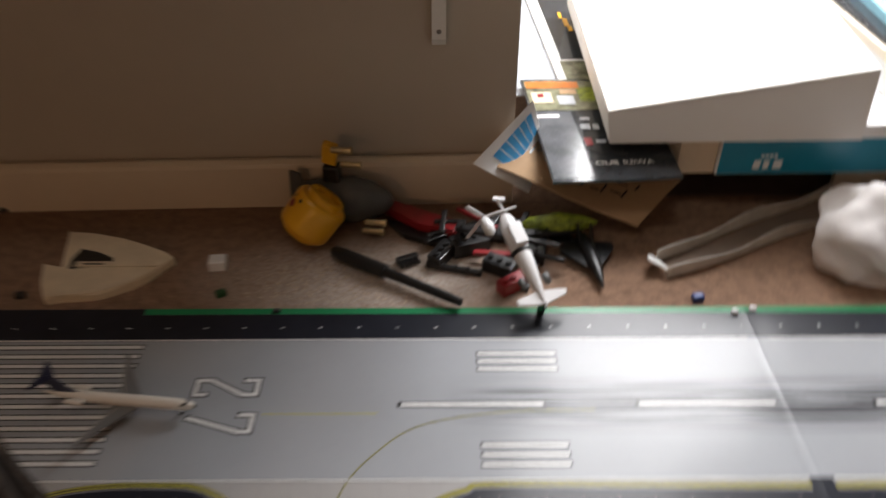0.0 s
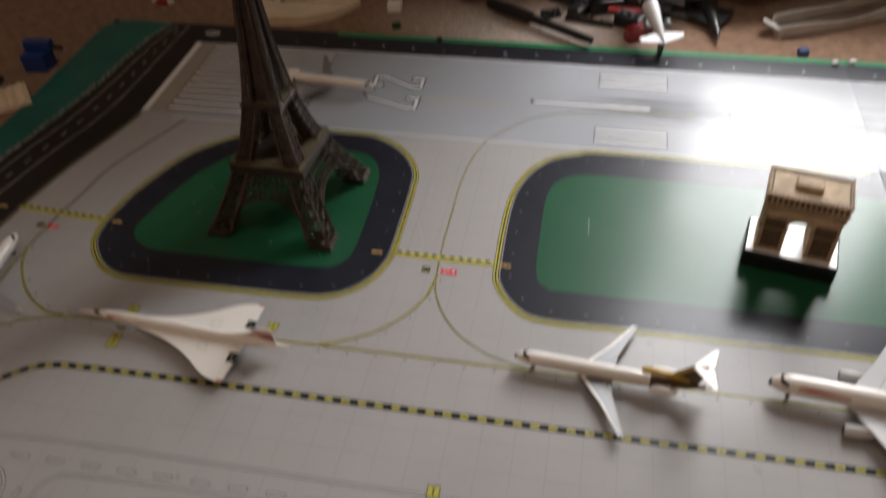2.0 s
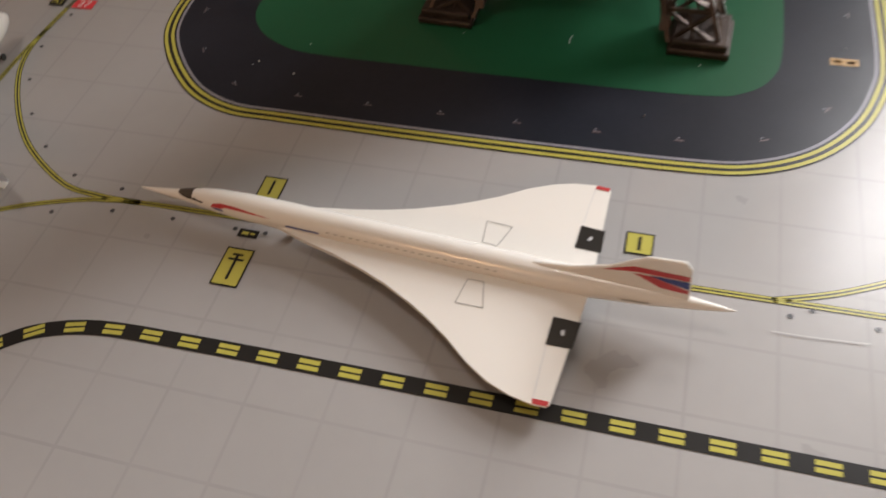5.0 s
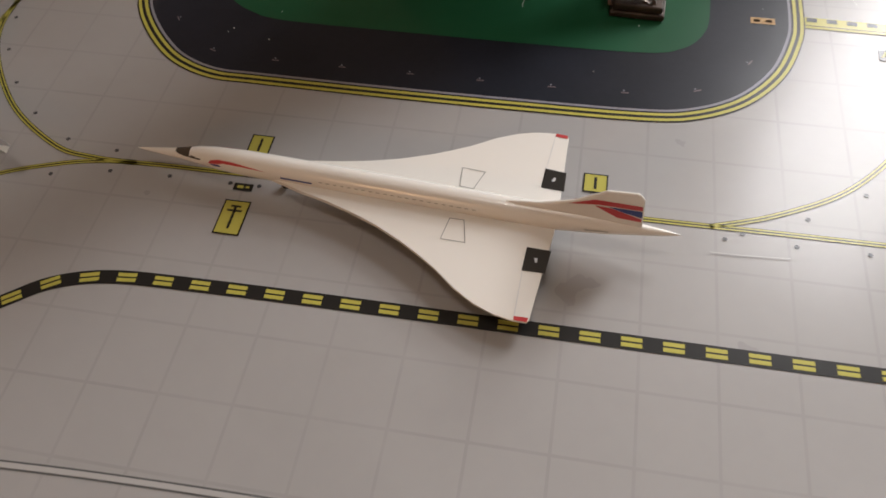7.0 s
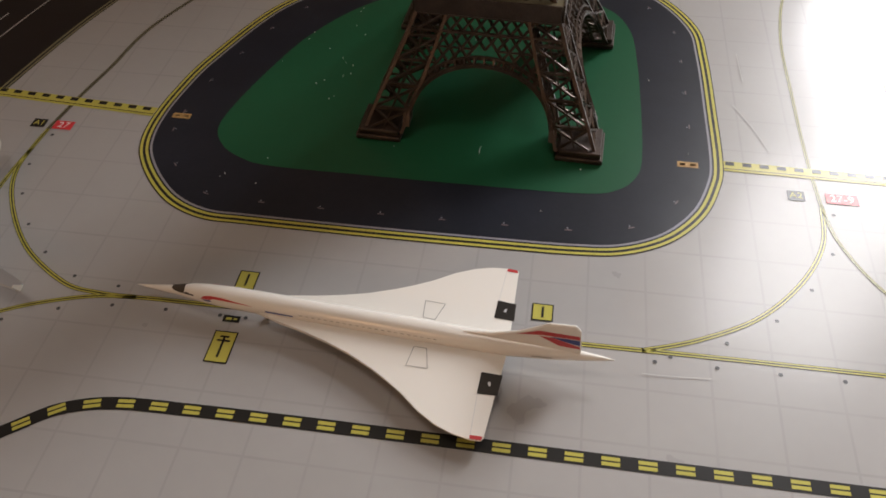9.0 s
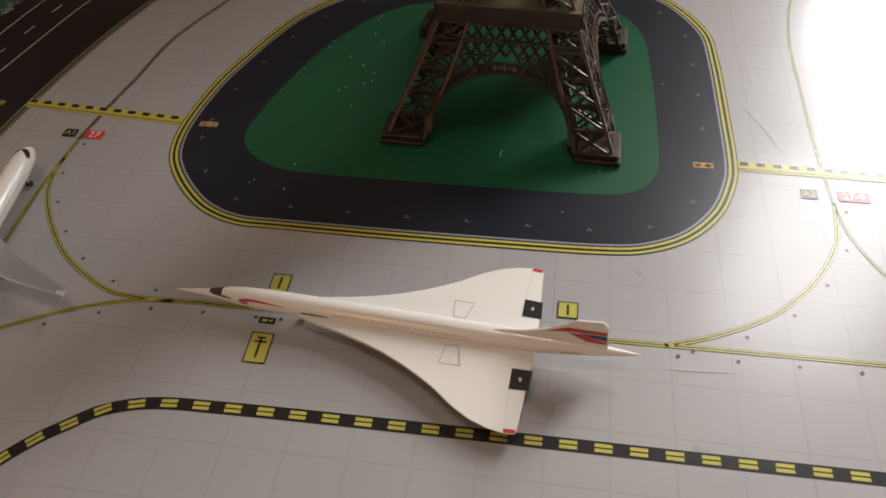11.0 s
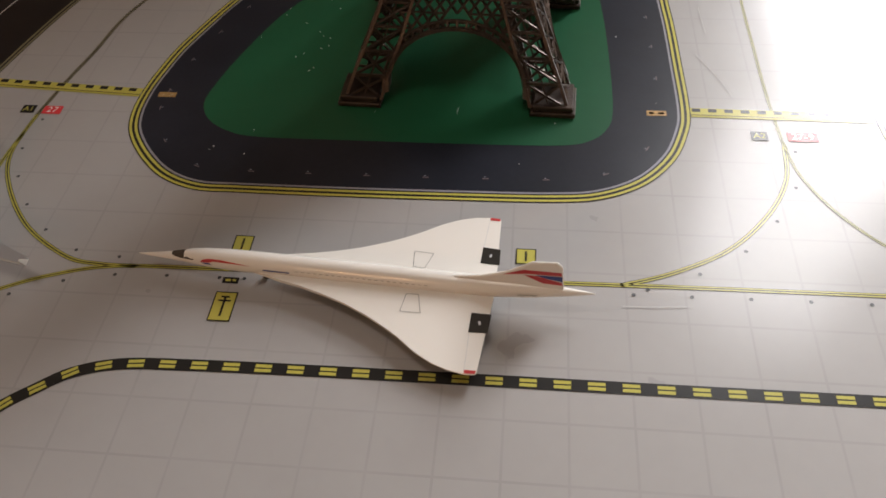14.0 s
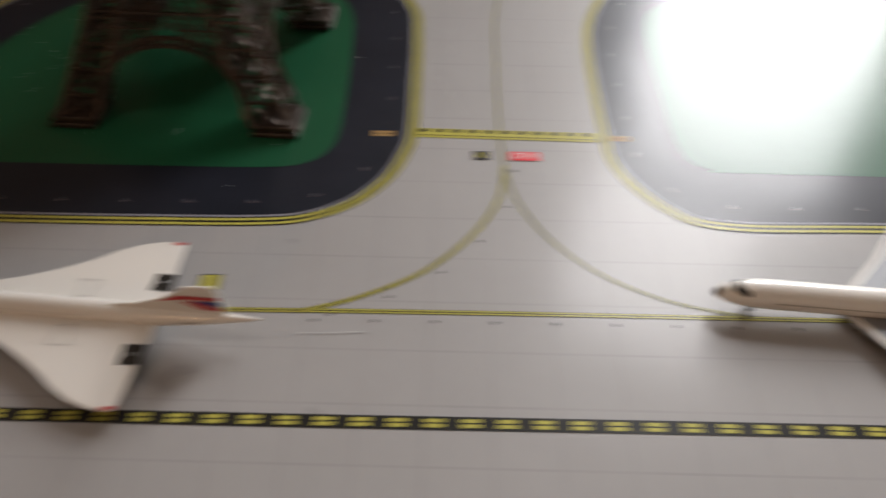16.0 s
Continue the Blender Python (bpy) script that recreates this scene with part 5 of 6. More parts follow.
for k, (x, z) in enumerate(((0.004, 0.055), (0.012, 0.045), (0.037, 0.012), (0.034, 0.005))):
    bm = bmesh.new()
    lathe(bm, [(0.0018, -0.010), (0.0022, -0.008), (0.0022, 0.006), (0.0028, 0.0065), (0.0028, 0.010)], 12, pose(x, -0.004 - 0.02 * (k > 1), z, 0, 90, 0))
    smooth(part("pin", bm, M_STEELC, sub, "brass pin"), 40)

# cream foam glider half
bm = bmesh.new()
prism(bm, [(-0.106, 0.418), (-0.092, 0.424), (-0.065, 0.424), (-0.053, 0.4297), (-0.040, 0.439), (-0.028, 0.449), (-0.0124, 0.4725), (-0.022, 0.479), (-0.0430, 0.490), (-0.0647, 0.4995), (-0.095, 0.508), (-0.1193, 0.512), (-0.111, 0.480), (-0.1040, 0.456), (-0.113, 0.462), (-0.1242, 0.4653), (-0.117, 0.440)], 0, 0.009)
bmesh.ops.bevel(bm, geom=bm.edges[:], offset=0.0014, segments=2, affect="EDGES", clamp_overlap=True)
glider = plain("foam_glider_part", bm, M_FOAM, Matrix.Translation((0.001, 0.008, FLOOR)), "cream foam glider piece with a dark slot", "toy part")
bm = bmesh.new()
prism(bm, [(-0.099, 0.456), (-0.062, 0.462), (-0.066, 0.471), (-0.080, 0.479), (-0.097, 0.484), (-0.101, 0.470)], 0.0091, 0.0095)
o = part("slot", bm, M_TOYK, glider, "dark slot")
bm = bmesh.new()
box(bm, -0.094, 0.4580, 0.0096, -0.024, 0.4645, 0.0108)
part("strip", bm, M_FOAM, glider)
bm = bmesh.new()
box(bm, -0.088, 0.4598, 0.01085, -0.070, 0.4618, 0.0110)
part("label_bar", bm, M_TOYK, glider)

bm = rounded_box(0.015, 0.013, 0.010, 0.0012)
plain("white_block", bm, M_TOYW, pose(0.0265, 0.477, FLOOR, 0, 0, 4), "small white plastic block", "block")

# pen
pen = thing("marker_pen", pose(0.181, 0.4555, FLOOR + 0.0048, 0, 90, -32.0), "black marker pen with its cap on", "pen")
bm = bmesh.new()
lathe(bm, [(0.0015, -0.062), (0.0026, -0.061), (0.0031, -0.05), (0.0034, 0.008)], 18)
smooth(part("barrel", bm, M_TOYK, pen), 40)
bm = bmesh.new()
lathe(bm, [(0.0046, 0.008), (0.0048, 0.010), (0.0048, 0.048), (0.0042, 0.058), (0.0025, 0.061)], 18)
smooth(part("cap", bm, M_TOYK, pen), 40)
bm = bmesh.new()
box(bm, -0.0055, -0.0012, 0.012, -0.0046, 0.0012, 0.050)
part("clip", bm, M_TOYK, pen)
pen.matrix_world = Matrix.Translation((0.181, 0.4555, FLOOR + 0.0076)) @ (Vector((-0.85, 0.53, 0)).to_track_quat("Z", "Y").to_matrix().to_4x4()) @ Matrix.Diagonal((1.35, 1.35, 1.08, 1))

clip = thing("hair_clip", pose(0.191, 0.484, FLOOR, 0, 0, 25), "small black plastic comb clip", "clip")
bm = rounded_box(0.020, 0.006, 0.006, 0.001)
part("spine", bm, M_TOYK, clip)
for k in range(5):
    bm = rounded_box(0.0022, 0.011, 0.004, 0.0005)
    o = part("tooth", bm, M_TOYK, clip)
    o.matrix_local = pose(-0.008 + 0.004 * k, -0.004, 0.001)

# red and black toy heap
red = thing("red_toy_wing", pose(0.198, 0.536, FLOOR, 0, 0, -30), "red plastic toy wing with black underside", "toy part")
bm = bmesh.new()
prism(bm, [(-0.046, 0.004), (-0.030, 0.012), (0.040, 0.012), (0.044, -0.006), (0.010, -0.013), (-0.030, -0.006)], 0.006, 0.014)
bmesh.ops.bevel(bm, geom=bm.edges[:], offset=0.002, segments=2, affect="EDGES", clamp_overlap=True)
part("wing", bm, M_TOYR, red)
bm = bmesh.new()
prism(bm, [(-0.025, -0.010), (0.035, 0.004), (0.044, -0.018), (0.0, -0.022)], 0.0, 0.0058)
part("underside", bm, M_TOYK, red)
rnd = random.Random(7)
for k, (x, y, sx, sy, sz, a, mt, lb) in enumerate((
        (0.246, 0.500, 0.034, 0.018, 0.014, 20, M_TOYK, "black plastic toy block with studs"),
        (0.272, 0.470, 0.028, 0.016, 0.012, -30, M_TOYK, "black plastic toy block with studs"),
        (0.222, 0.487, 0.030, 0.014, 0.012, 60, M_TOYK, "black plastic toy block with studs"),
        (0.285, 0.520, 0.040, 0.022, 0.014, -10, M_TOYK, "black plastic toy block with studs"),
        (0.281, 0.446, 0.026, 0.012, 0.012, 35, M_TOYR, "red plastic toy block with studs"),
        (0.305, 0.493, 0.030, 0.018, 0.012, 80, M_TOYK, "black plastic toy block with studs"))):
    blk = thing("toy_block", pose(x, y, FLOOR, 0, 0, a), lb, "toy block", "toy blocks in the heap")
    part("brick", rounded_box(sx, sy, sz, 0.001), mt, blk)
    for i in range(max(2, int(sx / 0.009))):
        bm = bmesh.new()
        lathe(bm, [(0.0026, sz), (0.0026, sz + 0.0018), (0.0023, sz + 0.002)], 12, pose(-sx / 2 + 0.005 + i * 0.0085, 0, 0))
        part("stud", bm, mt, blk)

for x, y, z, L_, w_, a, e, lb in ((0.238, 0.522, 0.004, 0.075, 0.006, 35, 4, "long black plastic toy strip"), (0.262, 0.486, 0.027, 0.060, 0.008, -25, -6, "long black plastic toy strip"), (0.300, 0.468, 0.0, 0.055, 0.007, 70, 0, "long black plastic toy strip"), (0.232, 0.470, 0.0, 0.050, 0.005, -15, 0, "long black plastic toy strip"), (0.318, 0.506, 0.013, 0.060, 0.009, 15, 5, "long black plastic toy strip"), (0.330, 0.515, 0.0, 0.070, 0.012, -40, 0, "long black plastic toy strip")):
    st = thing("toy_strip", pose(x, y, FLOOR + z, 0, e, a), lb, "toy part", "toy strips in the heap")
    part("strip", rounded_box(L_, w_, 0.005, 0.0008), M_TOYK, st)
    for i in range(int(L_ / 0.011)):
        bm = bmesh.new()
        lathe(bm, [(0.0018, 0.005), (0.0018, 0.0063), (0.0014, 0.0066)], 10, pose(-L_ / 2 + 0.006 + i * 0.0105, 0, 0))
        part("stud", bm, M_TOYK, st)

rnd = random.Random(17)
for k in range(12):
    st = thing("toy_strip", pose(rnd.uniform(0.222, 0.312), rnd.uniform(0.462, 0.528), FLOOR + 0.004 + 0.0016 * k, 0, rnd.uniform(-4, 4), rnd.uniform(0, 180)), "thin dark plastic toy rod in the heap", "toy part", "toy strips in the heap")
    part("strip", rounded_box(rnd.uniform(0.026, 0.05), rnd.uniform(0.003, 0.006), 0.0036, 0.0008), M_TOYR if k % 5 == 2 else M_TOYK, st)

# white toy helicopter-plane leaning nose up over the heap
plane = thing("white_toy_plane", Matrix.Translation((0.3035, 0.4085, 0.0155)) @ Vector((-0.038, 0.100, 0.042)).to_track_quat("X", "Z").to_matrix().to_4x4() @ Matrix.Diagonal((0.80, 0.88, 0.88, 1)), "white toy propeller plane leaning nose up on the heap", "toy plane")
bm = bmesh.new()
body(bm, [(-0.004, 0.0012, 0.0015, 0.0), (0.012, 0.0038, 0.0042, 0.0), (0.035, 0.0068, 0.0078, 0), (0.052, 0.0085, 0.0095, 0), (0.074, 0.0092, 0.010, 0), (0.092, 0.0088, 0.0092, 0), (0.104, 0.0068, 0.0066, 0), (0.112, 0.0035, 0.0032, 0), (0.1145, 0.0010, 0.001, 0)], 20)
smooth(part("fuselage", bm, M_TOYW, plane), 60)
bm = bmesh.new()
lathe(bm, [(0.0096, 0.058), (0.0101, 0.0585), (0.0101, 0.0625), (0.0096, 0.063)], 20, Matrix(((0, 0, 1, 0), (0, 1, 0, 0), (-1, 0, 0, 0), (0, 0, 0, 1))))
part("band", bm, M_TOYK, plane, "dark band")
bm = rounded_box(0.026, 0.013, 0.005, 0.001)
o = part("roof_box", bm, M_TOYW, plane)
o.matrix_local = pose(0.078, 0, 0.0085)
bm = bmesh.new()
prism(bm, [(-0.002, 0.0), (0.004, 0.024), (0.010, 0.025), (0.014, 0.003), (0.014, -0.003), (0.010, -0.025), (0.004, -0.024)], -0.0011, 0.0011)
bmesh.ops.bevel(bm, geom=bm.edges[:], offset=0.0005, segments=1, affect="EDGES")
part("tailplane", bm, M_TOYW, plane)
bm = bmesh.new()
prism(bm, [(0.012, 0.002), (0.004, -0.020), (-0.004, -0.020), (-0.002, 0.002)], -0.001, 0.001, Matrix(((1, 0, 0, 0), (0, 0, -1, 0), (0, 1, 0, 0), (0, 0, 0, 1))))
part("tail_fin", bm, M_TOYK, plane, "black tail fin")
for s in (-1, 1):
    bm = bmesh.new()
    lathe(bm, [(0.002, -0.006), (0.0034, -0.004), (0.0036, 0.004), (0.0024, 0.006)], 14, pose(0.026, s * 0.012, 0.0, 0, 90, 0))
    smooth(part("engine", bm, M_TOYG, plane), 50)
bm = bmesh.new()
body(bm, [(0.086, 0.001, 0.001, 0.004), (0.091, 0.005, 0.005, 0.003), (0.101, 0.0058, 0.006, 0.002), (0.109, 0.004, 0.0045, 0.001), (0.113, 0.001, 0.001, 0.001)], 14)
o = smooth(part("side_engine", bm, M_TOYW, plane), 60)
o.matrix_local = pose(0, 0.021, 0)
for k in range(3):
    bm = bmesh.new()
    prism(bm, [(0, -0.0015), (0.012, -0.0026), (0.033, -0.002), (0.034, 0.0015), (0.012, 0.0022), (0, 0.0015)], -0.0006, 0.0006)
    o = part("propeller_blade", bm, M_TOYW, plane)
    o.matrix_local = pose(0.112, 0.021, 0.001, 0, 90, 0) @ pose(0, 0, 0, 0, 0, 20 + 120 * k)
bm = bmesh.new()
bar(bm, (0.108, 0, 0.004), (0.124, 0.004, 0.010), 0.0022)
bar(bm, (0.122, -0.003, 0.010), (0.126, 0.008, 0.010), 0.0032)
part("nose_probe", bm, M_TOYW, plane)

# camouflage lure and dark winged toy
bm = bmesh.new()
body(bm, [(-0.036, 0.001, 0.002, 0.012), (-0.026, 0.006, 0.008, 0.012), (0.0, 0.010, 0.0115, 0.0125), (0.022, 0.006, 0.008, 0.012), (0.036, 0.001, 0.002, 0.012)], 16)
plain("lime_toy_shell", bm, M_LIME, pose(0.326, 0.514, FLOOR + 0.006, 0, 0, 4), "lime and dark camouflage toy shell", "toy part", 60)
darkjet = thing("dark_toy_jet", pose(0.352, 0.478, FLOOR + 0.001, 0, 0, 97), "dark grey toy jet lying on the carpet", "toy plane")
bm = bmesh.new()
body(bm, [(-0.038, 0.0006, 0.001, 0.005), (-0.028, 0.003, 0.004, 0.006), (-0.008, 0.006, 0.006, 0.007), (0.018, 0.007, 0.007, 0.007), (0.030, 0.005, 0.005, 0.007)], 14)
smooth(part("fuselage", bm, M_TOYK, darkjet), 60)
for s in (-1, 1):
    bm = bmesh.new()
    prism(bm, [(-0.014, s * 0.004), (0.012, s * 0.024), (0.020, s * 0.024), (0.024, s * 0.004)], 0.005, 0.0066)
    part("wing", bm, M_TOYK, darkjet)
    bm = bmesh.new()
    prism(bm, [(0.016, 0.010), (0.026, 0.022), (0.031, 0.022), (0.029, 0.010)], s * 0.006 - 0.0006, s * 0.006 + 0.0006, Matrix(((1, 0, 0, 0), (0, 0, -1, 0), (0, 1, 0, 0), (0, 0, 0, 1))))
    part("tail_fin", bm, M_TOYK, darkjet)


def sheet(name, corners, thick, mat, label, category, bend=0.0, sub_parts=()):
    """A thin sheet over four corner points, with thickness and a soft bend."""
    a, b_, c, d = (Vector(p) for p in corners)
    n_ = (b_ - a).cross(d - a).normalized()
    bm_ = bmesh.new()
    N = 10
    top = [[None] * (N + 1) for _ in range(N + 1)]
    bot = [[None] * (N + 1) for _ in range(N + 1)]
    for i in range(N + 1):
        for j in range(N + 1):
            u, v = i / N, j / N
            p = (a * (1 - u) + b_ * u) * (1 - v) + (d * (1 - u) + c * u) * v
            p = p + n_ * (bend * (math.sin(math.pi * v) + 0.35 * math.sin(2.2 * math.pi * u + 0.6)))
            top[i][j], bot[i][j] = bm_.verts.new(p + n_ * thick), bm_.verts.new(p)
    for i in range(N):
        for j in range(N):
            bm_.faces.new((top[i][j], top[i + 1][j], top[i + 1][j + 1], top[i][j + 1]))
            bm_.faces.new((bot[i][j], bot[i][j + 1], bot[i + 1][j + 1], bot[i + 1][j]))
    for i in range(N):
        bm_.faces.new((top[i][0], bot[i][0], bot[i + 1][0], top[i + 1][0]))
        bm_.faces.new((top[i][N], top[i + 1][N], bot[i + 1][N], bot[i][N]))
        bm_.faces.new((top[0][i], top[0][i + 1], bot[0][i + 1], bot[0][i]))
        bm_.faces.new((top[N][i], bot[N][i], bot[N][i + 1], top[N][i + 1]))
    ob = tagged(part(name, bm_, mat), label, category)
    smooth(ob, 30)

    def spot(u, v, lift=0.0004):
        return (a * (1 - u) + b_ * u) * (1 - v) + (d * (1 - u) + c * u) * v + n_ * (bend * (math.sin(math.pi * v) + 0.35 * math.sin(2.2 * math.pi * u + 0.6)) + thick + lift)

    for nm, mt, u0, v0, u1, v1, lift in sub_parts:
        b2 = bmesh.new()
        K = 8
        g = [[b2.verts.new(spot(u0 + (u1 - u0) * i / K, v0 + (v1 - v0) * j / K, lift)) for j in range(K + 1)] for i in range(K + 1)]
        for i in range(K):
            for j in range(K):
                b2.faces.new((g[i][j], g[i + 1][j], g[i + 1][j + 1], g[i][j + 1]))
        part(nm, b2, mt, ob)
    return ob


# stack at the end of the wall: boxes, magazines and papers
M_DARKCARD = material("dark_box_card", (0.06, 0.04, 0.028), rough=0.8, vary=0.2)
crate = thing("cardboard_carton", pose(0.66, 0.765, FLOOR, 0, 0, 0), "low brown cardboard carton under the stack", "box")
bm = bmesh.new()
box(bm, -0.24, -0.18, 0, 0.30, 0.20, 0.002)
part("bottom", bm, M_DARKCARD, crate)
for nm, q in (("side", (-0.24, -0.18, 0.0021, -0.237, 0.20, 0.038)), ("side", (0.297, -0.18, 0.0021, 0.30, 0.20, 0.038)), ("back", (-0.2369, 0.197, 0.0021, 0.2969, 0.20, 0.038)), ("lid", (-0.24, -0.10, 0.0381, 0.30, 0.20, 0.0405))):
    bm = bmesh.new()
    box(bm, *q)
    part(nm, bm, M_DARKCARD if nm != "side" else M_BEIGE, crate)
bm = bmesh.new()
box(bm, -0.055, -0.176, 0.0021, -0.005, -0.170, 0.036)
part("flap", bm, M_BEIGE, crate, "beige cardboard flap")

teal = thing("teal_box", pose(0.600, 0.562, 0.0395, 0, 0, 1.0), "flat teal and white cardboard box with white lettering", "box")
bm = bmesh.new()
box(bm, -0.125, 0, 0, 0.35, 0.22, 0.050)
bmesh.ops.bevel(bm, geom=bm.edges[:], offset=0.0008, segments=1, affect="EDGES")
part("box", bm, M_PAPERW, teal)
bm = bmesh.new()
box(bm, -0.1235, -0.0006, 0.0012, 0.348, -0.0001, 0.037)
part("front_print", bm, M_TEAL, teal, "teal printed front")
for k, wd in enumerate((0.0062, 0.0050, 0.0078)):
    bm = bmesh.new()
    x = -0.092 + 0.0092 * k
    prism(bm, [(x, 0.0065), (x + wd, 0.0065), (x + wd + 0.001, 0.0155), (x + 0.001, 0.0155)], 0.0007, 0.0011, Matrix(((1, 0, 0, 0), (0, 0, -1, 0), (0, 1, 0, 0), (0, 0, 0, 1))))
    part("logo_stroke", bm, M_PAPERW, teal, "plain white logo shape")
for k in range(4):
    bm = bmesh.new()
    box(bm, -0.086 + 0.0040 * k, -0.0011, 0.0185, -0.0832 + 0.0040 * k, -0.0007, 0.0215)
    part("logo_stroke", bm, M_PAPERW, teal)
bm = bmesh.new()
box(bm, -0.160, 0.004, 0.0, -0.1256, 0.10, 0.036)
part("end_flap", bm, M_BEIGE, teal, "beige end flap")

lid = thing("white_box_lid", pose(0, 0, 0), "large plain white box lid lying slanted on the stack", "box")
bm = bmesh.new()
fl, fr = Vector((0.3725, 0.556, 0.0905)), Vector((0.597, 0.553, 0.0910))
tl, tr = Vector((0.3680, 0.557, 0.107)), Vector((0.592, 0.553, 0.148))
back, back_r = Vector((0.006, 0.34, 0.0)), Vector((0.030, 0.33, 0.0))
fl.z, fr.z = 0.0752, 0.0795
bm.free()
M_LID = material("white_matt_card", (0.80, 0.79, 0.77), rough=0.6, vary=0.03, scale=8, bump=0.03)


def card_panel(name, a, b_, c, d, thick, label=""):
    """One flat card wall of a box between four corners."""
    n_ = (b_ - a).cross(d - a).normalized() * thick
    pb = bmesh.new()
    loft(pb, [[a, b_, c, d], [a - n_, b_ - n_, c - n_, d - n_]])
    bmesh.ops.bevel(pb, geom=pb.edges[:], offset=0.0006, segments=2, affect="EDGES")
    return part(name, pb, M_LID, lid, label)


up = Vector((0, 0, 0.0004))
card_panel("top_panel", tl + up, tr + up, tr + back_r + up, tl + back + up, 0.0022)
card_panel("front_panel", fl, fr, tr - up * 4.8, tl - up * 4.8, 0.0018)
card_panel("side_panel", fr + Vector((0, 0.002, 0)), fr + back_r, tr + back_r - up * 5.2, tr + Vector((0, 0.002, 0)) - up * 5.2, 0.0018)
card_panel("side_panel", fl + back, fl + Vector((0, 0.002, 0)), tl + Vector((0, 0.002, 0)) - up * 5.2, tl + back - up * 5.2, 0.0018)
card_panel("back_panel", fr + back_r + Vector((0, 0.0004, 0)), fl + back + Vector((0, 0.0004, 0)), tl + back + Vector((0, 0.0004, 0)) - up * 5.2, tr + back_r + Vector((0, 0.0004, 0)) - up * 5.2, 0.0018)
prop = thing("book_pile", pose(0.44, 0.74, FLOOR, 0, 0, 0), "pile of dark books under the papers", "books")
for k, (z0, z1, mt) in enumerate(((0, 0.017, M_MAGD), (0.0171, 0.030, M_TOYG), (0.0301, 0.046, M_MAGD), (0.0461, 0.0610, M_TOYG))):
    bm = bmesh.new()
    box(bm, -0.088 + 0.004 * k, -0.105 + 0.003 * k, z0, 0.0 - 0.003 * k, 0.10, z1)
    bmesh.ops.bevel(bm, geom=bm.edges[:], offset=0.0008, segments=1, affect="EDGES")
    part("book", bm, mt, prop)
back_box = thing("flat_card_box", pose(0.375, 0.99, FLOOR, 0, 0, 0), "flat brown cardboard box under glossy papers", "box")
part("box", rounded_box(0.125, 0.290, 0.0560, 0.001), M_CARDB, back_box)
top = thing("book_stack", pose(0.78, 0.66, 0.0898, 0, 0, 2), "pale thick book with a wooden-coloured cover, under a green folder", "books")
for nm, q, mt in (("page_block", (-0.140, -0.092, 0.0, 0.22, 0.15, 0.030), M_PAPERW), ("cover", (-0.145, -0.095, 0.0301, 0.22, 0.152, 0.040), M_SHELF), ("cover", (-0.140, -0.085, 0.0402, 0.22, 0.15, 0.046), M_MAGD)):
    bm = bmesh.new()
    box(bm, *q)
    bmesh.ops.bevel(bm, geom=bm.edges[:], offset=0.0008, segments=1, affect="EDGES")
    part(nm, bm, mt, top)
folder = thing("green_folder", pose(0.80, 0.68, 0.1359, 0, 0, -3), "green and pale blue plastic folder on the books", "folder")
bm = bmesh.new()
box(bm, -0.09, -0.09, 0, 0.20, 0.12, 0.010)
part("folder", bm, material("green_card", (0.02, 0.30, 0.07), rough=0.35), folder)
bm = bmesh.new()
box(bm, -0.145, -0.085, 0.0, -0.0902, 0.12, 0.009)
part("spine", bm, material("pale_blue_card", (0.25, 0.50, 0.62), rough=0.35), folder, "pale blue spine")
M_BANDO = material("orange_print", (0.52, 0.16, 0.03), rough=0.25, vary=0.25, scale=90)
leaf = sheet("glossy_poster", ((0.296, 0.690, 0.0552), (0.400, 0.690, 0.0552), (0.410, 1.150, 0.0552), (0.302, 1.150, 0.0552)), 0.0010, M_PAPERG, "pale glossy poster sheet lying under the magazines", "poster", 0.0005)
dark_mag = sheet("black_magazine", ((0.348, 0.716, 0.0572), (0.436, 0.722, 0.0572), (0.440, 1.130, 0.0572), (0.324, 1.130, 0.0572)), 0.0025, M_PAPERW, "black glossy magazine with a white curled edge", "magazine", 0.0006,
                 (("cover_photo", M_MAGD, 0.13, 0.13, 1.0, 0.60, 0.0004), ("cover_photo", M_MAGP, 0.10, 0.0, 1.0, 0.12, 0.0004), ("yellow_print", M_TOYY, 0.34, 0.36, 0.40, 0.42, 0.0008), ("yellow_print", M_TOYY, 0.31, 0.42, 0.35, 0.47, 0.0008), ("yellow_print", M_TOYY, 0.37, 0.32, 0.42, 0.36, 0.0008)))
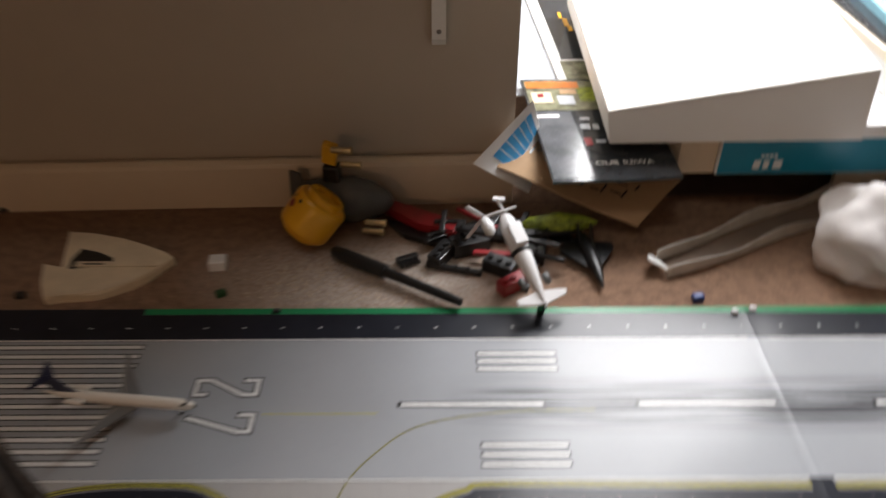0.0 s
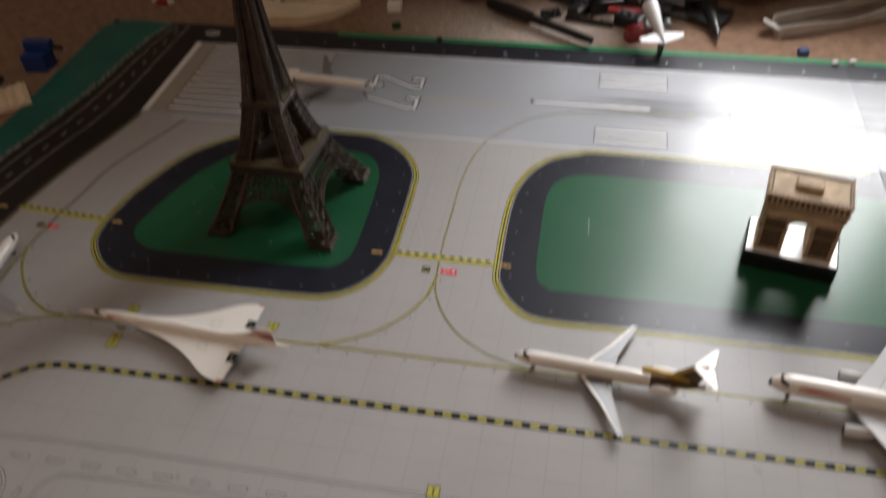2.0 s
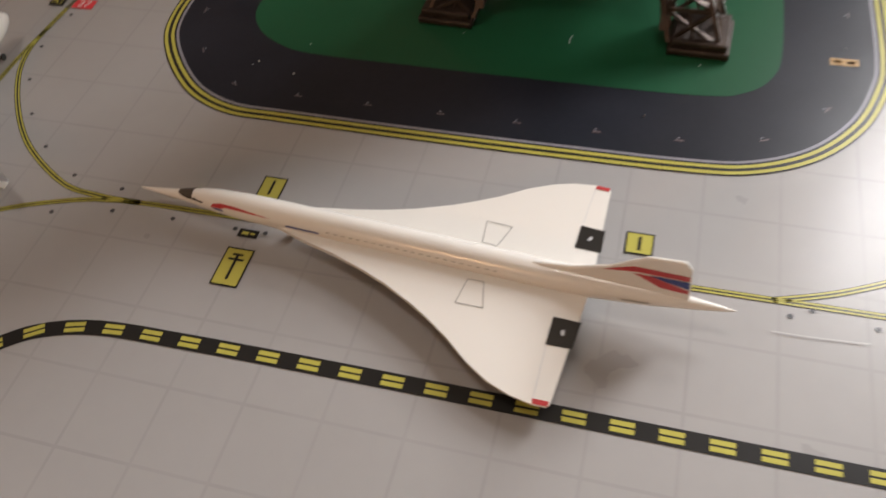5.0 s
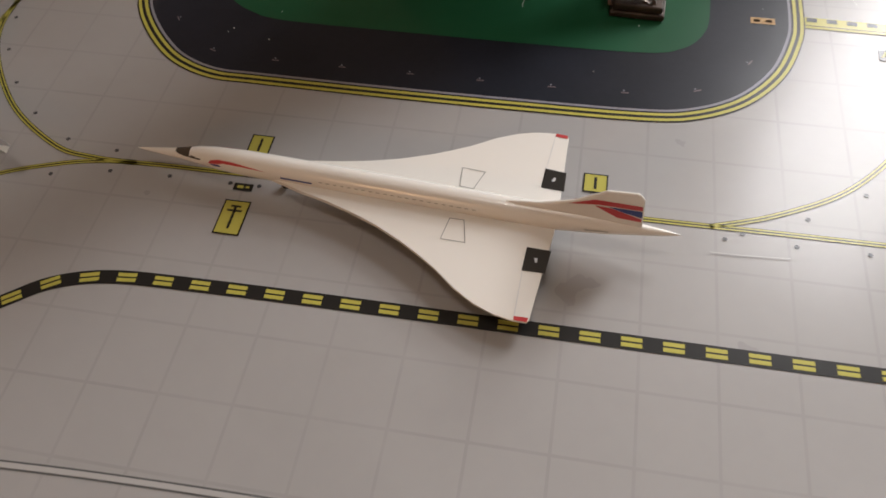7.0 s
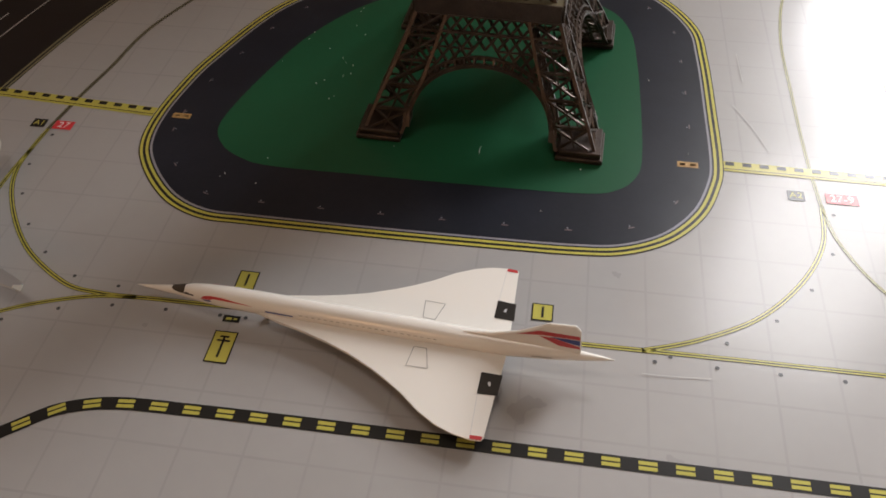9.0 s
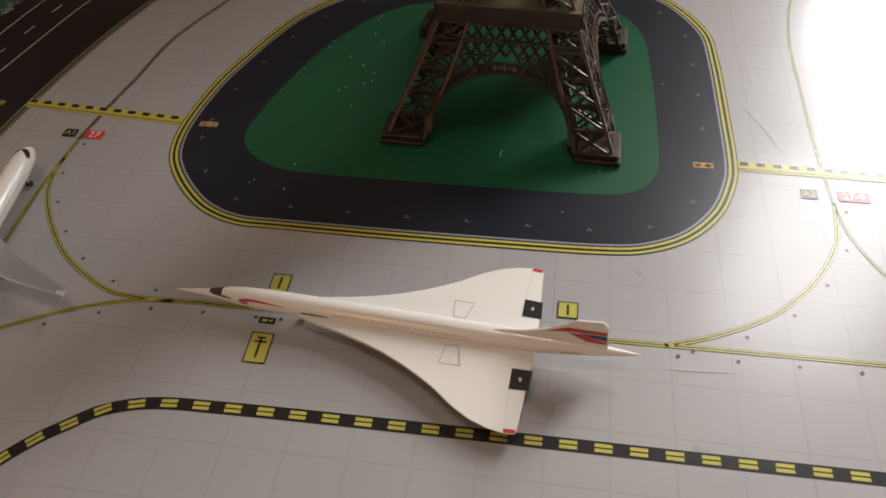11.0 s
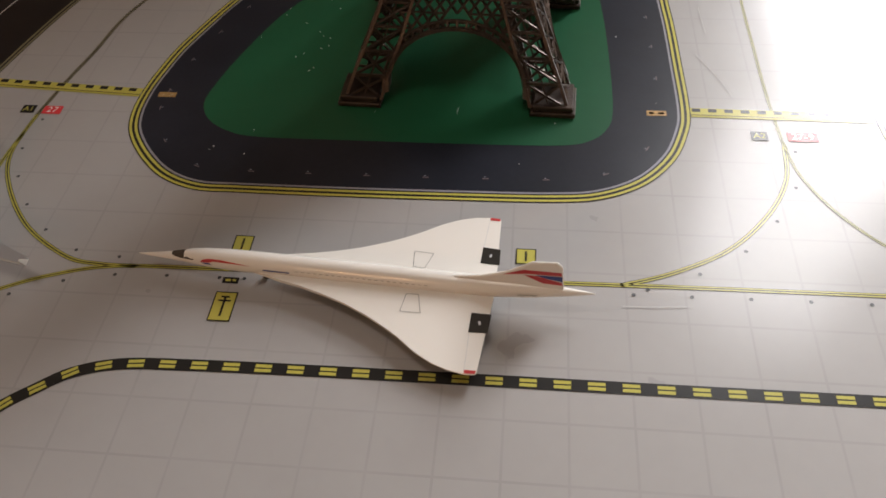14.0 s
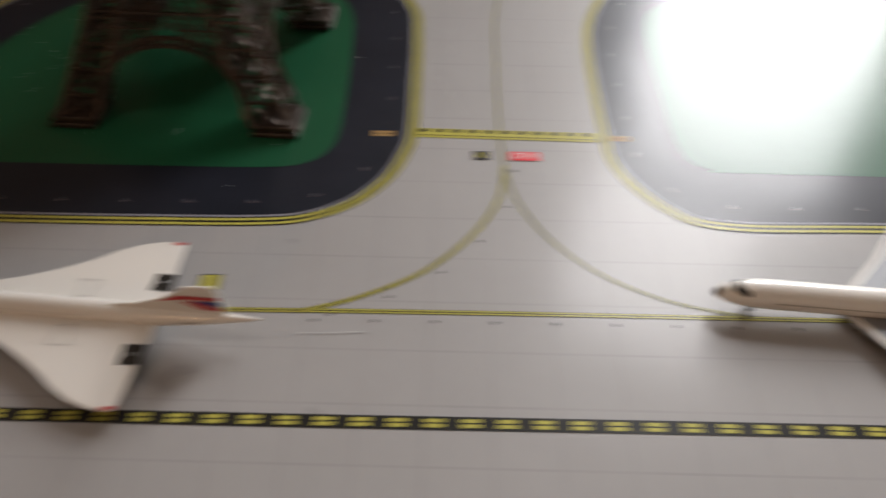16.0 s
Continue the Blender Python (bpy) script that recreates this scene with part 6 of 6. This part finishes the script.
mag = sheet("magazine", ((0.318, 0.511, 0.0605), (0.432, 0.519, 0.0605), (0.428, 0.712, 0.0612), (0.305, 0.710, 0.0612)), 0.003, M_MAGD, "dark glossy magazine with a landscape cover, lying on the papers", "magazine", 0.0010,
            (("cover_photo", M_MAGP, 0.02, 0.64, 0.98, 0.98, 0.0004), ("cover_band", M_BANDO, 0.03, 0.885, 0.48, 0.965, 0.0008), ("cover_grey", M_MAGS, 0.01, 0.02, 0.33, 0.63, 0.0005), ("title_bar", M_PAPERW, 0.03, 0.56, 0.22, 0.59, 0.0009), ("photo_patch", M_BEIGE, 0.05, 0.72, 0.22, 0.84, 0.0007), ("photo_patch", M_TOYR, 0.10, 0.78, 0.15, 0.82, 0.0010), ("photo_patch", M_PAPERG, 0.26, 0.70, 0.40, 0.80, 0.0007), ("photo_patch", M_LIME, 0.45, 0.74, 0.66, 0.90, 0.0007), ("photo_patch", M_CARDB, 0.30, 0.82, 0.44, 0.87, 0.0008), ("photo_patch", M_MAGD, 0.62, 0.68, 0.90, 0.78, 0.0008),
             ("red_dot", M_TOYR, 0.35, 0.29, 0.41, 0.36, 0.0008), ("title_bar", M_PAPERG, 0.36, 0.44, 0.44, 0.49, 0.0008), ("title_bar", M_PAPERG, 0.46, 0.44, 0.51, 0.49, 0.0008), ("title_bar", M_PAPERG, 0.38, 0.53, 0.46, 0.56, 0.0008), ("title_bar", M_PAPERG, 0.44, 0.31, 0.52, 0.34, 0.0008)))
lt = writing("OUR REWA", 385, 540.5, 9.6, 65.2, M_PAPERW, 3.0, 1.05, "cover_lettering")
lt.parent = mag
kraft = sheet("kraft_envelope", ((0.272, 0.556, 0.0505), (0.398, 0.515, 0.012), (0.452, 0.575, 0.026), (0.3085, 0.628, 0.0540)), 0.0015, M_CARDB, "brown kraft cardboard sheet with dark handwriting", "cardboard", 0.003,
              tuple(("pen_stroke", M_TOYK, u, v, u + du * 1.2, v + dv * 1.2, 0.0005) for u, v, du, dv in ((0.05, 0.40, 0.012, 0.14), (0.07, 0.46, 0.05, 0.02), (0.12, 0.40, 0.012, 0.13), (0.15, 0.50, 0.04, 0.02), (0.07, 0.62, 0.012, 0.12), (0.10, 0.68, 0.05, 0.02), (0.42, 0.22, 0.012, 0.13), (0.46, 0.30, 0.05, 0.02), (0.52, 0.24, 0.012, 0.12), (0.58, 0.26, 0.05, 0.02), (0.65, 0.25, 0.012, 0.13), (0.70, 0.32, 0.06, 0.02), (0.78, 0.28, 0.012, 0.12), (0.55, 0.44, 0.05, 0.02), (0.63, 0.44, 0.012, 0.10), (0.70, 0.48, 0.06, 0.02), (0.82, 0.46, 0.012, 0.10))))
env = sheet("white_envelope", ((0.250, 0.556, 0.055), (0.302, 0.545, 0.030), (0.322, 0.612, 0.042), (0.306, 0.596, 0.098)), 0.001, M_PAPERW, "white envelope with a blue printed patch", "envelope", 0.001,
            (("blue_print", material("blue_print", (0.06, 0.33, 0.66), rough=0.4, vary=0.2, scale=150), 0.16, 0.20, 0.60, 0.92, 0.0005),) + tuple(("print_line", M_PAPERW, 0.16, v, 0.60, v + 0.014, 0.0008) for v in (0.32, 0.44, 0.56, 0.68, 0.80)))

# folded paper tray strip on the carpet
M_TRAYS = material("worn_white_card", (0.50, 0.47, 0.42), rough=0.8, vary=0.2, scale=60)
tray = thing("paper_tray", pose(0.497, 0.513, FLOOR, 0, 0, 27), "crumpled white folded card tray on the carpet", "card tray")
M_TRAY = material("grey_white_card", (0.16, 0.115, 0.085), rough=0.8, vary=0.25, scale=40, bump=0.2)
bm = bmesh.new()
prism(bm, [(-0.095, -0.012), (0.125, -0.018), (0.125, 0.016), (-0.092, 0.010)], 0, 0.0012)
part("bottom", bm, M_TRAY, tray)
for a, c, h in (((-0.098, -0.013), (0.125, -0.019), 0.011), ((-0.092, 0.011), (0.125, 0.017), 0.013)):
    bm = bmesh.new()
    N = 12
    ring = []
    for i in range(N + 1):
        u = i / N
        x, y = a[0] + (c[0] - a[0]) * u, a[1] + (c[1] - a[1]) * u
        w_ = 0.0016 * math.sin(9 * u + a[1] * 300)
        ring.append([Vector((x, y + w_, 0.001)), Vector((x, y + w_ + 0.001, 0.001)), Vector((x, y + w_ * 2 + 0.0015, h + 0.002 * math.sin(14 * u))), Vector((x, y + w_ * 2 + 0.0003, h + 0.002 * math.sin(14 * u)))])
    loft(bm, ring)
    part("side", bm, M_TRAYS, tray)
bm = bmesh.new()
prism(bm, [(-0.098, -0.012), (-0.112, 0.004), (-0.103, 0.014), (-0.093, 0.010)], 0.0013, 0.0024)
bmesh.ops.transform(bm, matrix=pose(-0.09, 0, 0.002, 0, 28, 0) @ pose(0.09, 0, 0), verts=bm.verts[:])
part("flap", bm, M_PAPERW, tray)

# white crumpled cloth
bm = bmesh.new()
bmesh.ops.create_icosphere(bm, subdivisions=5, radius=1)
for v in bm.verts:
    p = v.co.copy()
    f = 1 + 0.42 * noise.noise(p * 1.5) + 0.10 * (1 - abs(noise.noise(p * 2.1 + Vector((3, 1, 2))))) + 0.012 * noise.noise(p * 6)
    v.co = Vector((p.x * 0.044 * f, p.y * 0.034 * f, max(p.z * 0.034 * f + 0.027, 0.0)))
    v.co.x += 0.25 * v.co.z
    v.co.y += 0.5 * v.co.z
plain("crumpled_cloth", bm, M_CLOTH, pose(0.592, 0.470, FLOOR, 0, 0, 12), "crumpled white cloth bundle on the carpet", "cloth", 60)
wheelthing = thing("castor_wheel", pose(0.690, 0.570, FLOOR + 0.019, 90, 0, 12), "black castor wheel with a pale hub", "wheel")
bm = bmesh.new()
lathe(bm, [(0.012, -0.008), (0.018, -0.007), (0.019, -0.004), (0.019, 0.004), (0.018, 0.007), (0.012, 0.008)], 24)
smooth(part("tyre", bm, M_TOYK, wheelthing), 40)
bm = bmesh.new()
lathe(bm, [(0.006, 0.0081), (0.0055, 0.0095)], 16)
part("hub", bm, M_PAPERW, wheelthing)
figs = thing("cream_toy_figure", pose(0.650, 0.436, FLOOR, 0, 0, -15), "cream and brown plastic toy piece", "toy part")
part("base", rounded_box(0.05, 0.014, 0.008, 0.002), M_FOAM, figs)
bm = bmesh.new()
body(bm, [(-0.02, 0.002, 0.002, 0.010), (-0.01, 0.004, 0.004, 0.013), (0.01, 0.004, 0.005, 0.014), (0.02, 0.001, 0.001, 0.011)], 10)
smooth(part("top_piece", bm, M_BRASS, figs), 60)

# small bits along the mat's far edge
for nm, x, y, sx, sy, sz, mt, a, lb in (
        ("blue_bit", 0.4335, 0.4305, 0.010, 0.007, 0.006, M_TOYB, 10, "small blue plastic piece on the carpet"),
        ("green_bit", 0.037, 0.4385, 0.009, 0.006, 0.006, material("dark_green_plastic", (0.01, 0.06, 0.015), rough=0.4), 30, "small dark green plastic piece"),
        ("white_crumb", -0.250, 0.470, 0.007, 0.004, 0.004, M_TOYW, 20, "small white scrap on the carpet"),
        ("red_crumb", -0.238, 0.463, 0.013, 0.006, 0.005, M_TOYR, -15, "small red and white scrap on the carpet"),
        ("white_crumb", -0.229, 0.467, 0.007, 0.005, 0.008, M_TOYW, 50, "small white scrap on the carpet"),
        ("dark_crumb", -0.130, 0.437, 0.008, 0.006, 0.006, M_TOYK, 15, "small dark plastic piece"),
        ("dark_crumb", -0.200, 0.565, 0.009, 0.006, 0.005, M_TOYK, 15, "small dark plastic piece")):
    bm = rounded_box(sx, sy, sz, min(sx, sy, sz) * 0.25)
    plain(nm, bm, mt, pose(x, y, FLOOR, 0, 0, a), lb, "scrap")
for x, y in ((-0.268, 0.4165), (0.087, 0.4165)):
    bm = rounded_box(0.006, 0.004, 0.003, 0.0008)
    plain("edge_clip", bm, M_TOYK, pose(x, y, 0.0001, 0, 0, 12), "small black clip on the mat's edge", "clip")
for x, y in ((0.459, 0.413), (0.4745, 0.4165)):
    bm = bmesh.new()
    bmesh.ops.create_uvsphere(bm, u_segments=12, v_segments=8, radius=0.0028, matrix=Matrix.Diagonal((1.2, 1, 0.6, 1)))
    plain("white_tack", bm, M_TOYW, pose(x, y, 0.0021), "small white tack on the mat's fold", "tack", 60)

# left of the mat: brick toys and a red balloon scrap
blue = thing("blue_toy_brick", pose(-0.300, 0.320, FLOOR, 0, 0, 5) @ Matrix.Diagonal((0.8, 0.8, 0.8, 1)), "dark blue toy building piece", "toy block")
part("brick", rounded_box(0.030, 0.026, 0.022, 0.0012), M_TOYB, blue)
part("step", rounded_box(0.034, 0.012, 0.012, 0.001), M_TOYB, blue).matrix_local = pose(0.004, 0.006, 0.0222)
bm = bmesh.new()
bar(bm, (0.016, 0.006, 0.027), (0.034, 0.004, 0.025), 0.004)
part("peg", bm, M_TOYK, blue)
plate = thing("cream_stud_plate", pose(-0.312, 0.247, FLOOR, 0, 0, 41), "cream studded toy building plate", "toy block")
part("plate", rounded_box(0.075, 0.040, 0.004, 0.0006), M_FOAM, plate)
for i in range(9):
    for j in range(5):
        bm = bmesh.new()
        lathe(bm, [(0.0024, 0.004), (0.0024, 0.0056), (0.0021, 0.0058)], 10, pose(-0.032 + i * 0.008, -0.016 + j * 0.008, 0))
        part("stud", bm, M_FOAM, plate)
bm = bmesh.new()
lathe(bm, [(0.002, 0), (0.0055, 0.003), (0.006, 0.03), (0.003, 0.036)], 12, pose(0, 0, 0, 0, 90, 0))
bmesh.ops.translate(bm, vec=(-0.018, 0, 0.006), verts=bm.verts[:])
plain("black_toy_piece", bm, M_TOYK, pose(-0.318, 0.262, FLOOR + 0.0058, 0, 0, 70), "black tapered toy piece on the cream plate", "toy part", 50)
bm = bmesh.new()
bmesh.ops.create_icosphere(bm, subdivisions=3, radius=1)
for v in bm.verts:
    k = 1 + 0.3 * noise.noise(v.co * 1.8)
    v.co = Vector((v.co.x * 0.022 * k, v.co.y * 0.013 * k, max(v.co.z * 0.012 * k + 0.009, 0)))
plain("red_balloon_scrap", bm, M_TOYR, pose(-0.462, 0.500, FLOOR, 0, 0, 10), "crumpled red balloon scrap", "balloon", 60)
bm = bmesh.new()
tube(bm, catmull([(-0.470, 0.490, 0.002), (-0.478, 0.474, 0.001), (-0.486, 0.462, 0.001), (-0.480, 0.448, 0.001)]), 0.0008, 6)
plain("white_string", bm, M_CORD, Matrix.Translation((0, 0, FLOOR)), "thin white string beside the balloon scrap", "string", 60)

# cord bundle by the wall and its plug box
cord = thing("cord_bundle", pose(-0.310, 0.552, FLOOR, 0, 0, 0), "cream electric cord tied in loops by the baseboard", "cable")
rnd = random.Random(11)
for k in range(7):
    cx, wx, hz = rnd.uniform(-0.012, 0.012), rnd.uniform(0.040, 0.062), rnd.uniform(0.018, 0.028)
    pts = []
    for i in range(40):
        t = 2 * math.pi * i / 39
        tilt = rnd.uniform(-0.001, 0.001)
        pts.append(Vector((cx + wx * math.sin(t) + tilt, -0.010 + 0.004 * k * 0.5 - 0.004 * math.cos(2 * t), 0.034 + 0.1 * wx * math.cos(t + k) + hz * math.sin(2 * t + 0.25 * k))))
    bm = bmesh.new()
    tube(bm, pts, 0.0033, 8)
    smooth(part("loop", bm, M_CORD, cord), 60)
for pts in ([(-0.020, -0.004, 0.050), (-0.045, -0.001, 0.085), (-0.068, 0.0, 0.130), (-0.078, 0.0, 0.175), (-0.080, 0.0, 0.235)], [(0.010, -0.004, 0.055), (0.030, -0.001, 0.090), (0.036, 0.0, 0.125), (0.028, 0.0, 0.165), (0.015, 0.0, 0.235)], [(-0.02, -0.01, 0.02), (-0.03, -0.02, 0.008), (-0.008, -0.028, 0.004)]):
    bm = bmesh.new()
    tube(bm, catmull([Vector(p) for p in pts]), 0.0034, 8)
    smooth(part("cord", bm, M_CORD, cord), 60)
bm = rounded_box(0.105, 0.034, 0.075, 0.006, 3)
plug = plain("power_adapter", bm, M_WPLASTIC, WALL @ pose(-0.475, -0.0182, 0.136, 0, -6, 0), "white plastic power adapter plugged in at the wall", "adapter", 40)
bm = bmesh.new()
box(bm, 0.02, -0.0172, 0.015, 0.03, -0.0170, 0.05)
part("seam", bm, M_LINE, plug)

# ---- observation wheel model on the mat ----
M_STEELW = material("silver_wheel_paint", (0.74, 0.74, 0.75), rough=0.3, metal=0.2, vary=0.08)
M_CAPS = material("clear_capsule", (0.80, 0.82, 0.84), rough=0.08, vary=0.03, coat=0.6)
wheel = thing("observation_wheel", pose(0.547, 0.176, 0.0003, 0, 0, 14), "silver souvenir observation wheel with round capsules", "souvenir")
WC, WR = Vector((0, 0, 0.078)), 0.062
for rr, th in ((WR, 0.0019), (WR - 0.006, 0.0012)):
    for off in (-0.0022, 0.0022):
        bm = bmesh.new()
        tube(bm, [WC + Vector((rr * math.cos(t), off, rr * math.sin(t))) for t in (2 * math.pi * k / 64 for k in range(65))], th, 8)
        smooth(part("rim", bm, M_STEELW, wheel), 60)
for k in range(32):
    t = 2 * math.pi * k / 32
    d = Vector((math.cos(t), 0, math.sin(t)))
    bm = bmesh.new()
    bar(bm, WC + d * 0.004, WC + d * (WR - 0.006), 0.0005)
    part("spoke", bm, M_STEELW, wheel)
    bm = bmesh.new()
    bmesh.ops.create_uvsphere(bm, u_segments=12, v_segments=8, radius=0.0036, matrix=Matrix.Translation(WC + d * (WR + 0.0055)) @ Matrix.Diagonal((1, 1.5, 1, 1)))
    smooth(part("capsule", bm, M_CAPS, wheel), 80)
bm = bmesh.new()
lathe(bm, [(0.003, -0.007), (0.005, -0.006), (0.005, 0.006), (0.003, 0.007)], 16, Matrix.Translation(WC) @ pose(0, 0, 0, 90, 0, 0))
part("hub", bm, M_STEELW, wheel)
for s in (-1, 1):
    bm = bmesh.new()
    bar(bm, WC + Vector((0, 0.007, 0)), (s * 0.030, 0.030, 0.004), 0.0030)
    part("strut", bm, M_STEELW, wheel)
part("base", rounded_box(0.075, 0.055, 0.0045, 0.001), M_BASE_B, wheel)
bm = bmesh.new()
box(bm, -0.036, -0.026, 0.0047, 0.036, 0.026, 0.0053)
part("base_card", bm, M_BASE_W, wheel)
bm = bmesh.new()
prism(bm, [(0.484, 0.188), (0.488, 0.150), (0.522, 0.156), (0.524, 0.196)], 0.0004, 0.0012)
plain("paper_scrap", bm, M_PAPERW, Matrix(), "small plain white paper scrap on the mat", "paper")

# pale crumbs on the carpet by the pen
rnd = random.Random(21)
bm = bmesh.new()
for k in range(1100):
    x, y, r = 0.135 + rnd.gauss(0, 0.042), 0.455 + rnd.gauss(0, 0.020), rnd.uniform(0.00025, 0.0007)
    if y > 0.426:
        bmesh.ops.create_icosphere(bm, subdivisions=1, radius=r, matrix=pose(x, y, FLOOR + r * 0.5) @ Matrix.Diagonal((1.3, 0.9, 0.7, 1)))
plain("crumb_scatter", bm, M_BEIGE, Matrix(), "pale crumbs scattered on the brown carpet", "crumbs")["kind"] = "stuff"

# hair scratches on the varnish, printed waves on the shore, specks of dust
for pts in ([(122, 148), (129, 133), (133.5, 120)], [(127, 186), (127.5, 172), (128, 165)], [(83, 8.6), (92, 8.8), (104, 9.6)], [(250, 166), (250.6, 150)], [(21, 108), (20.6, 105.6), (20.8, 103.8)]):
    line_s = catmull(pts)
    sheet_part("scratch", lambda b: ribbon(b, line_s, -0.13, 0.13, Z5 + 0.08), M_LIGHT)
rnd = random.Random(31)
for cx, cy in ((-262, 388), (-255, 372), (-247, 396), (-258, 350), (-248, 335), (-266, 322), (-257, 300), (-262, 276), (-252, 262), (-268, 246), (-238, 402), (-272, 362)):
    q = [(cx + k * 3.2 - 6, cy + 2.4 * math.sin(k * 2.1 + cx) + k * 2.2 * rnd.uniform(0.5, 1.2)) for k in range(5)]
    wv = catmull(q, steps=4)
    sheet_part("wave_mark", lambda b: ribbon(b, wv, -0.45, 0.45, Z2 + 0.04), M_DARKGREY)
bm = bmesh.new()
for k in range(18):
    x, y, r = rnd.uniform(-0.085, 0.105), rnd.uniform(0.06, 0.215), rnd.uniform(0.00016, 0.0003)
    bmesh.ops.create_icosphere(bm, subdivisions=1, radius=r, matrix=pose(x, y, 0.0004))
for k in range(14):
    r = rnd.uniform(0.00018, 0.00032)
    bmesh.ops.create_icosphere(bm, subdivisions=1, radius=r, matrix=pose(-0.05 + rnd.gauss(0, 0.012), 0.165 + rnd.gauss(0, 0.02), 0.0004))
plain("dust_specks", bm, M_PAPERW, Matrix(), "tiny white dust specks on the printed mat", "dust")["kind"] = "stuff"
sheet_part("road_sign_oval", lambda b: flat(b, [(-152 + 8.5 * math.cos(a), 404 + 4.6 * math.sin(a)) for a in (2 * math.pi * k / 24 for k in range(24))], Z3), M_LIGHT)
sheet_part("sign_stroke", lambda b: rect(b, -157, 402.8, -147, 405.0, Z4), M_DARKGREY)
for x0 in (191, 361, 531):
    sheet_part("stripe_end", lambda b: rect(b, x0 - 1.6, 315.4, x0 + 1.2, 319.4, Z5), M_BLACK)
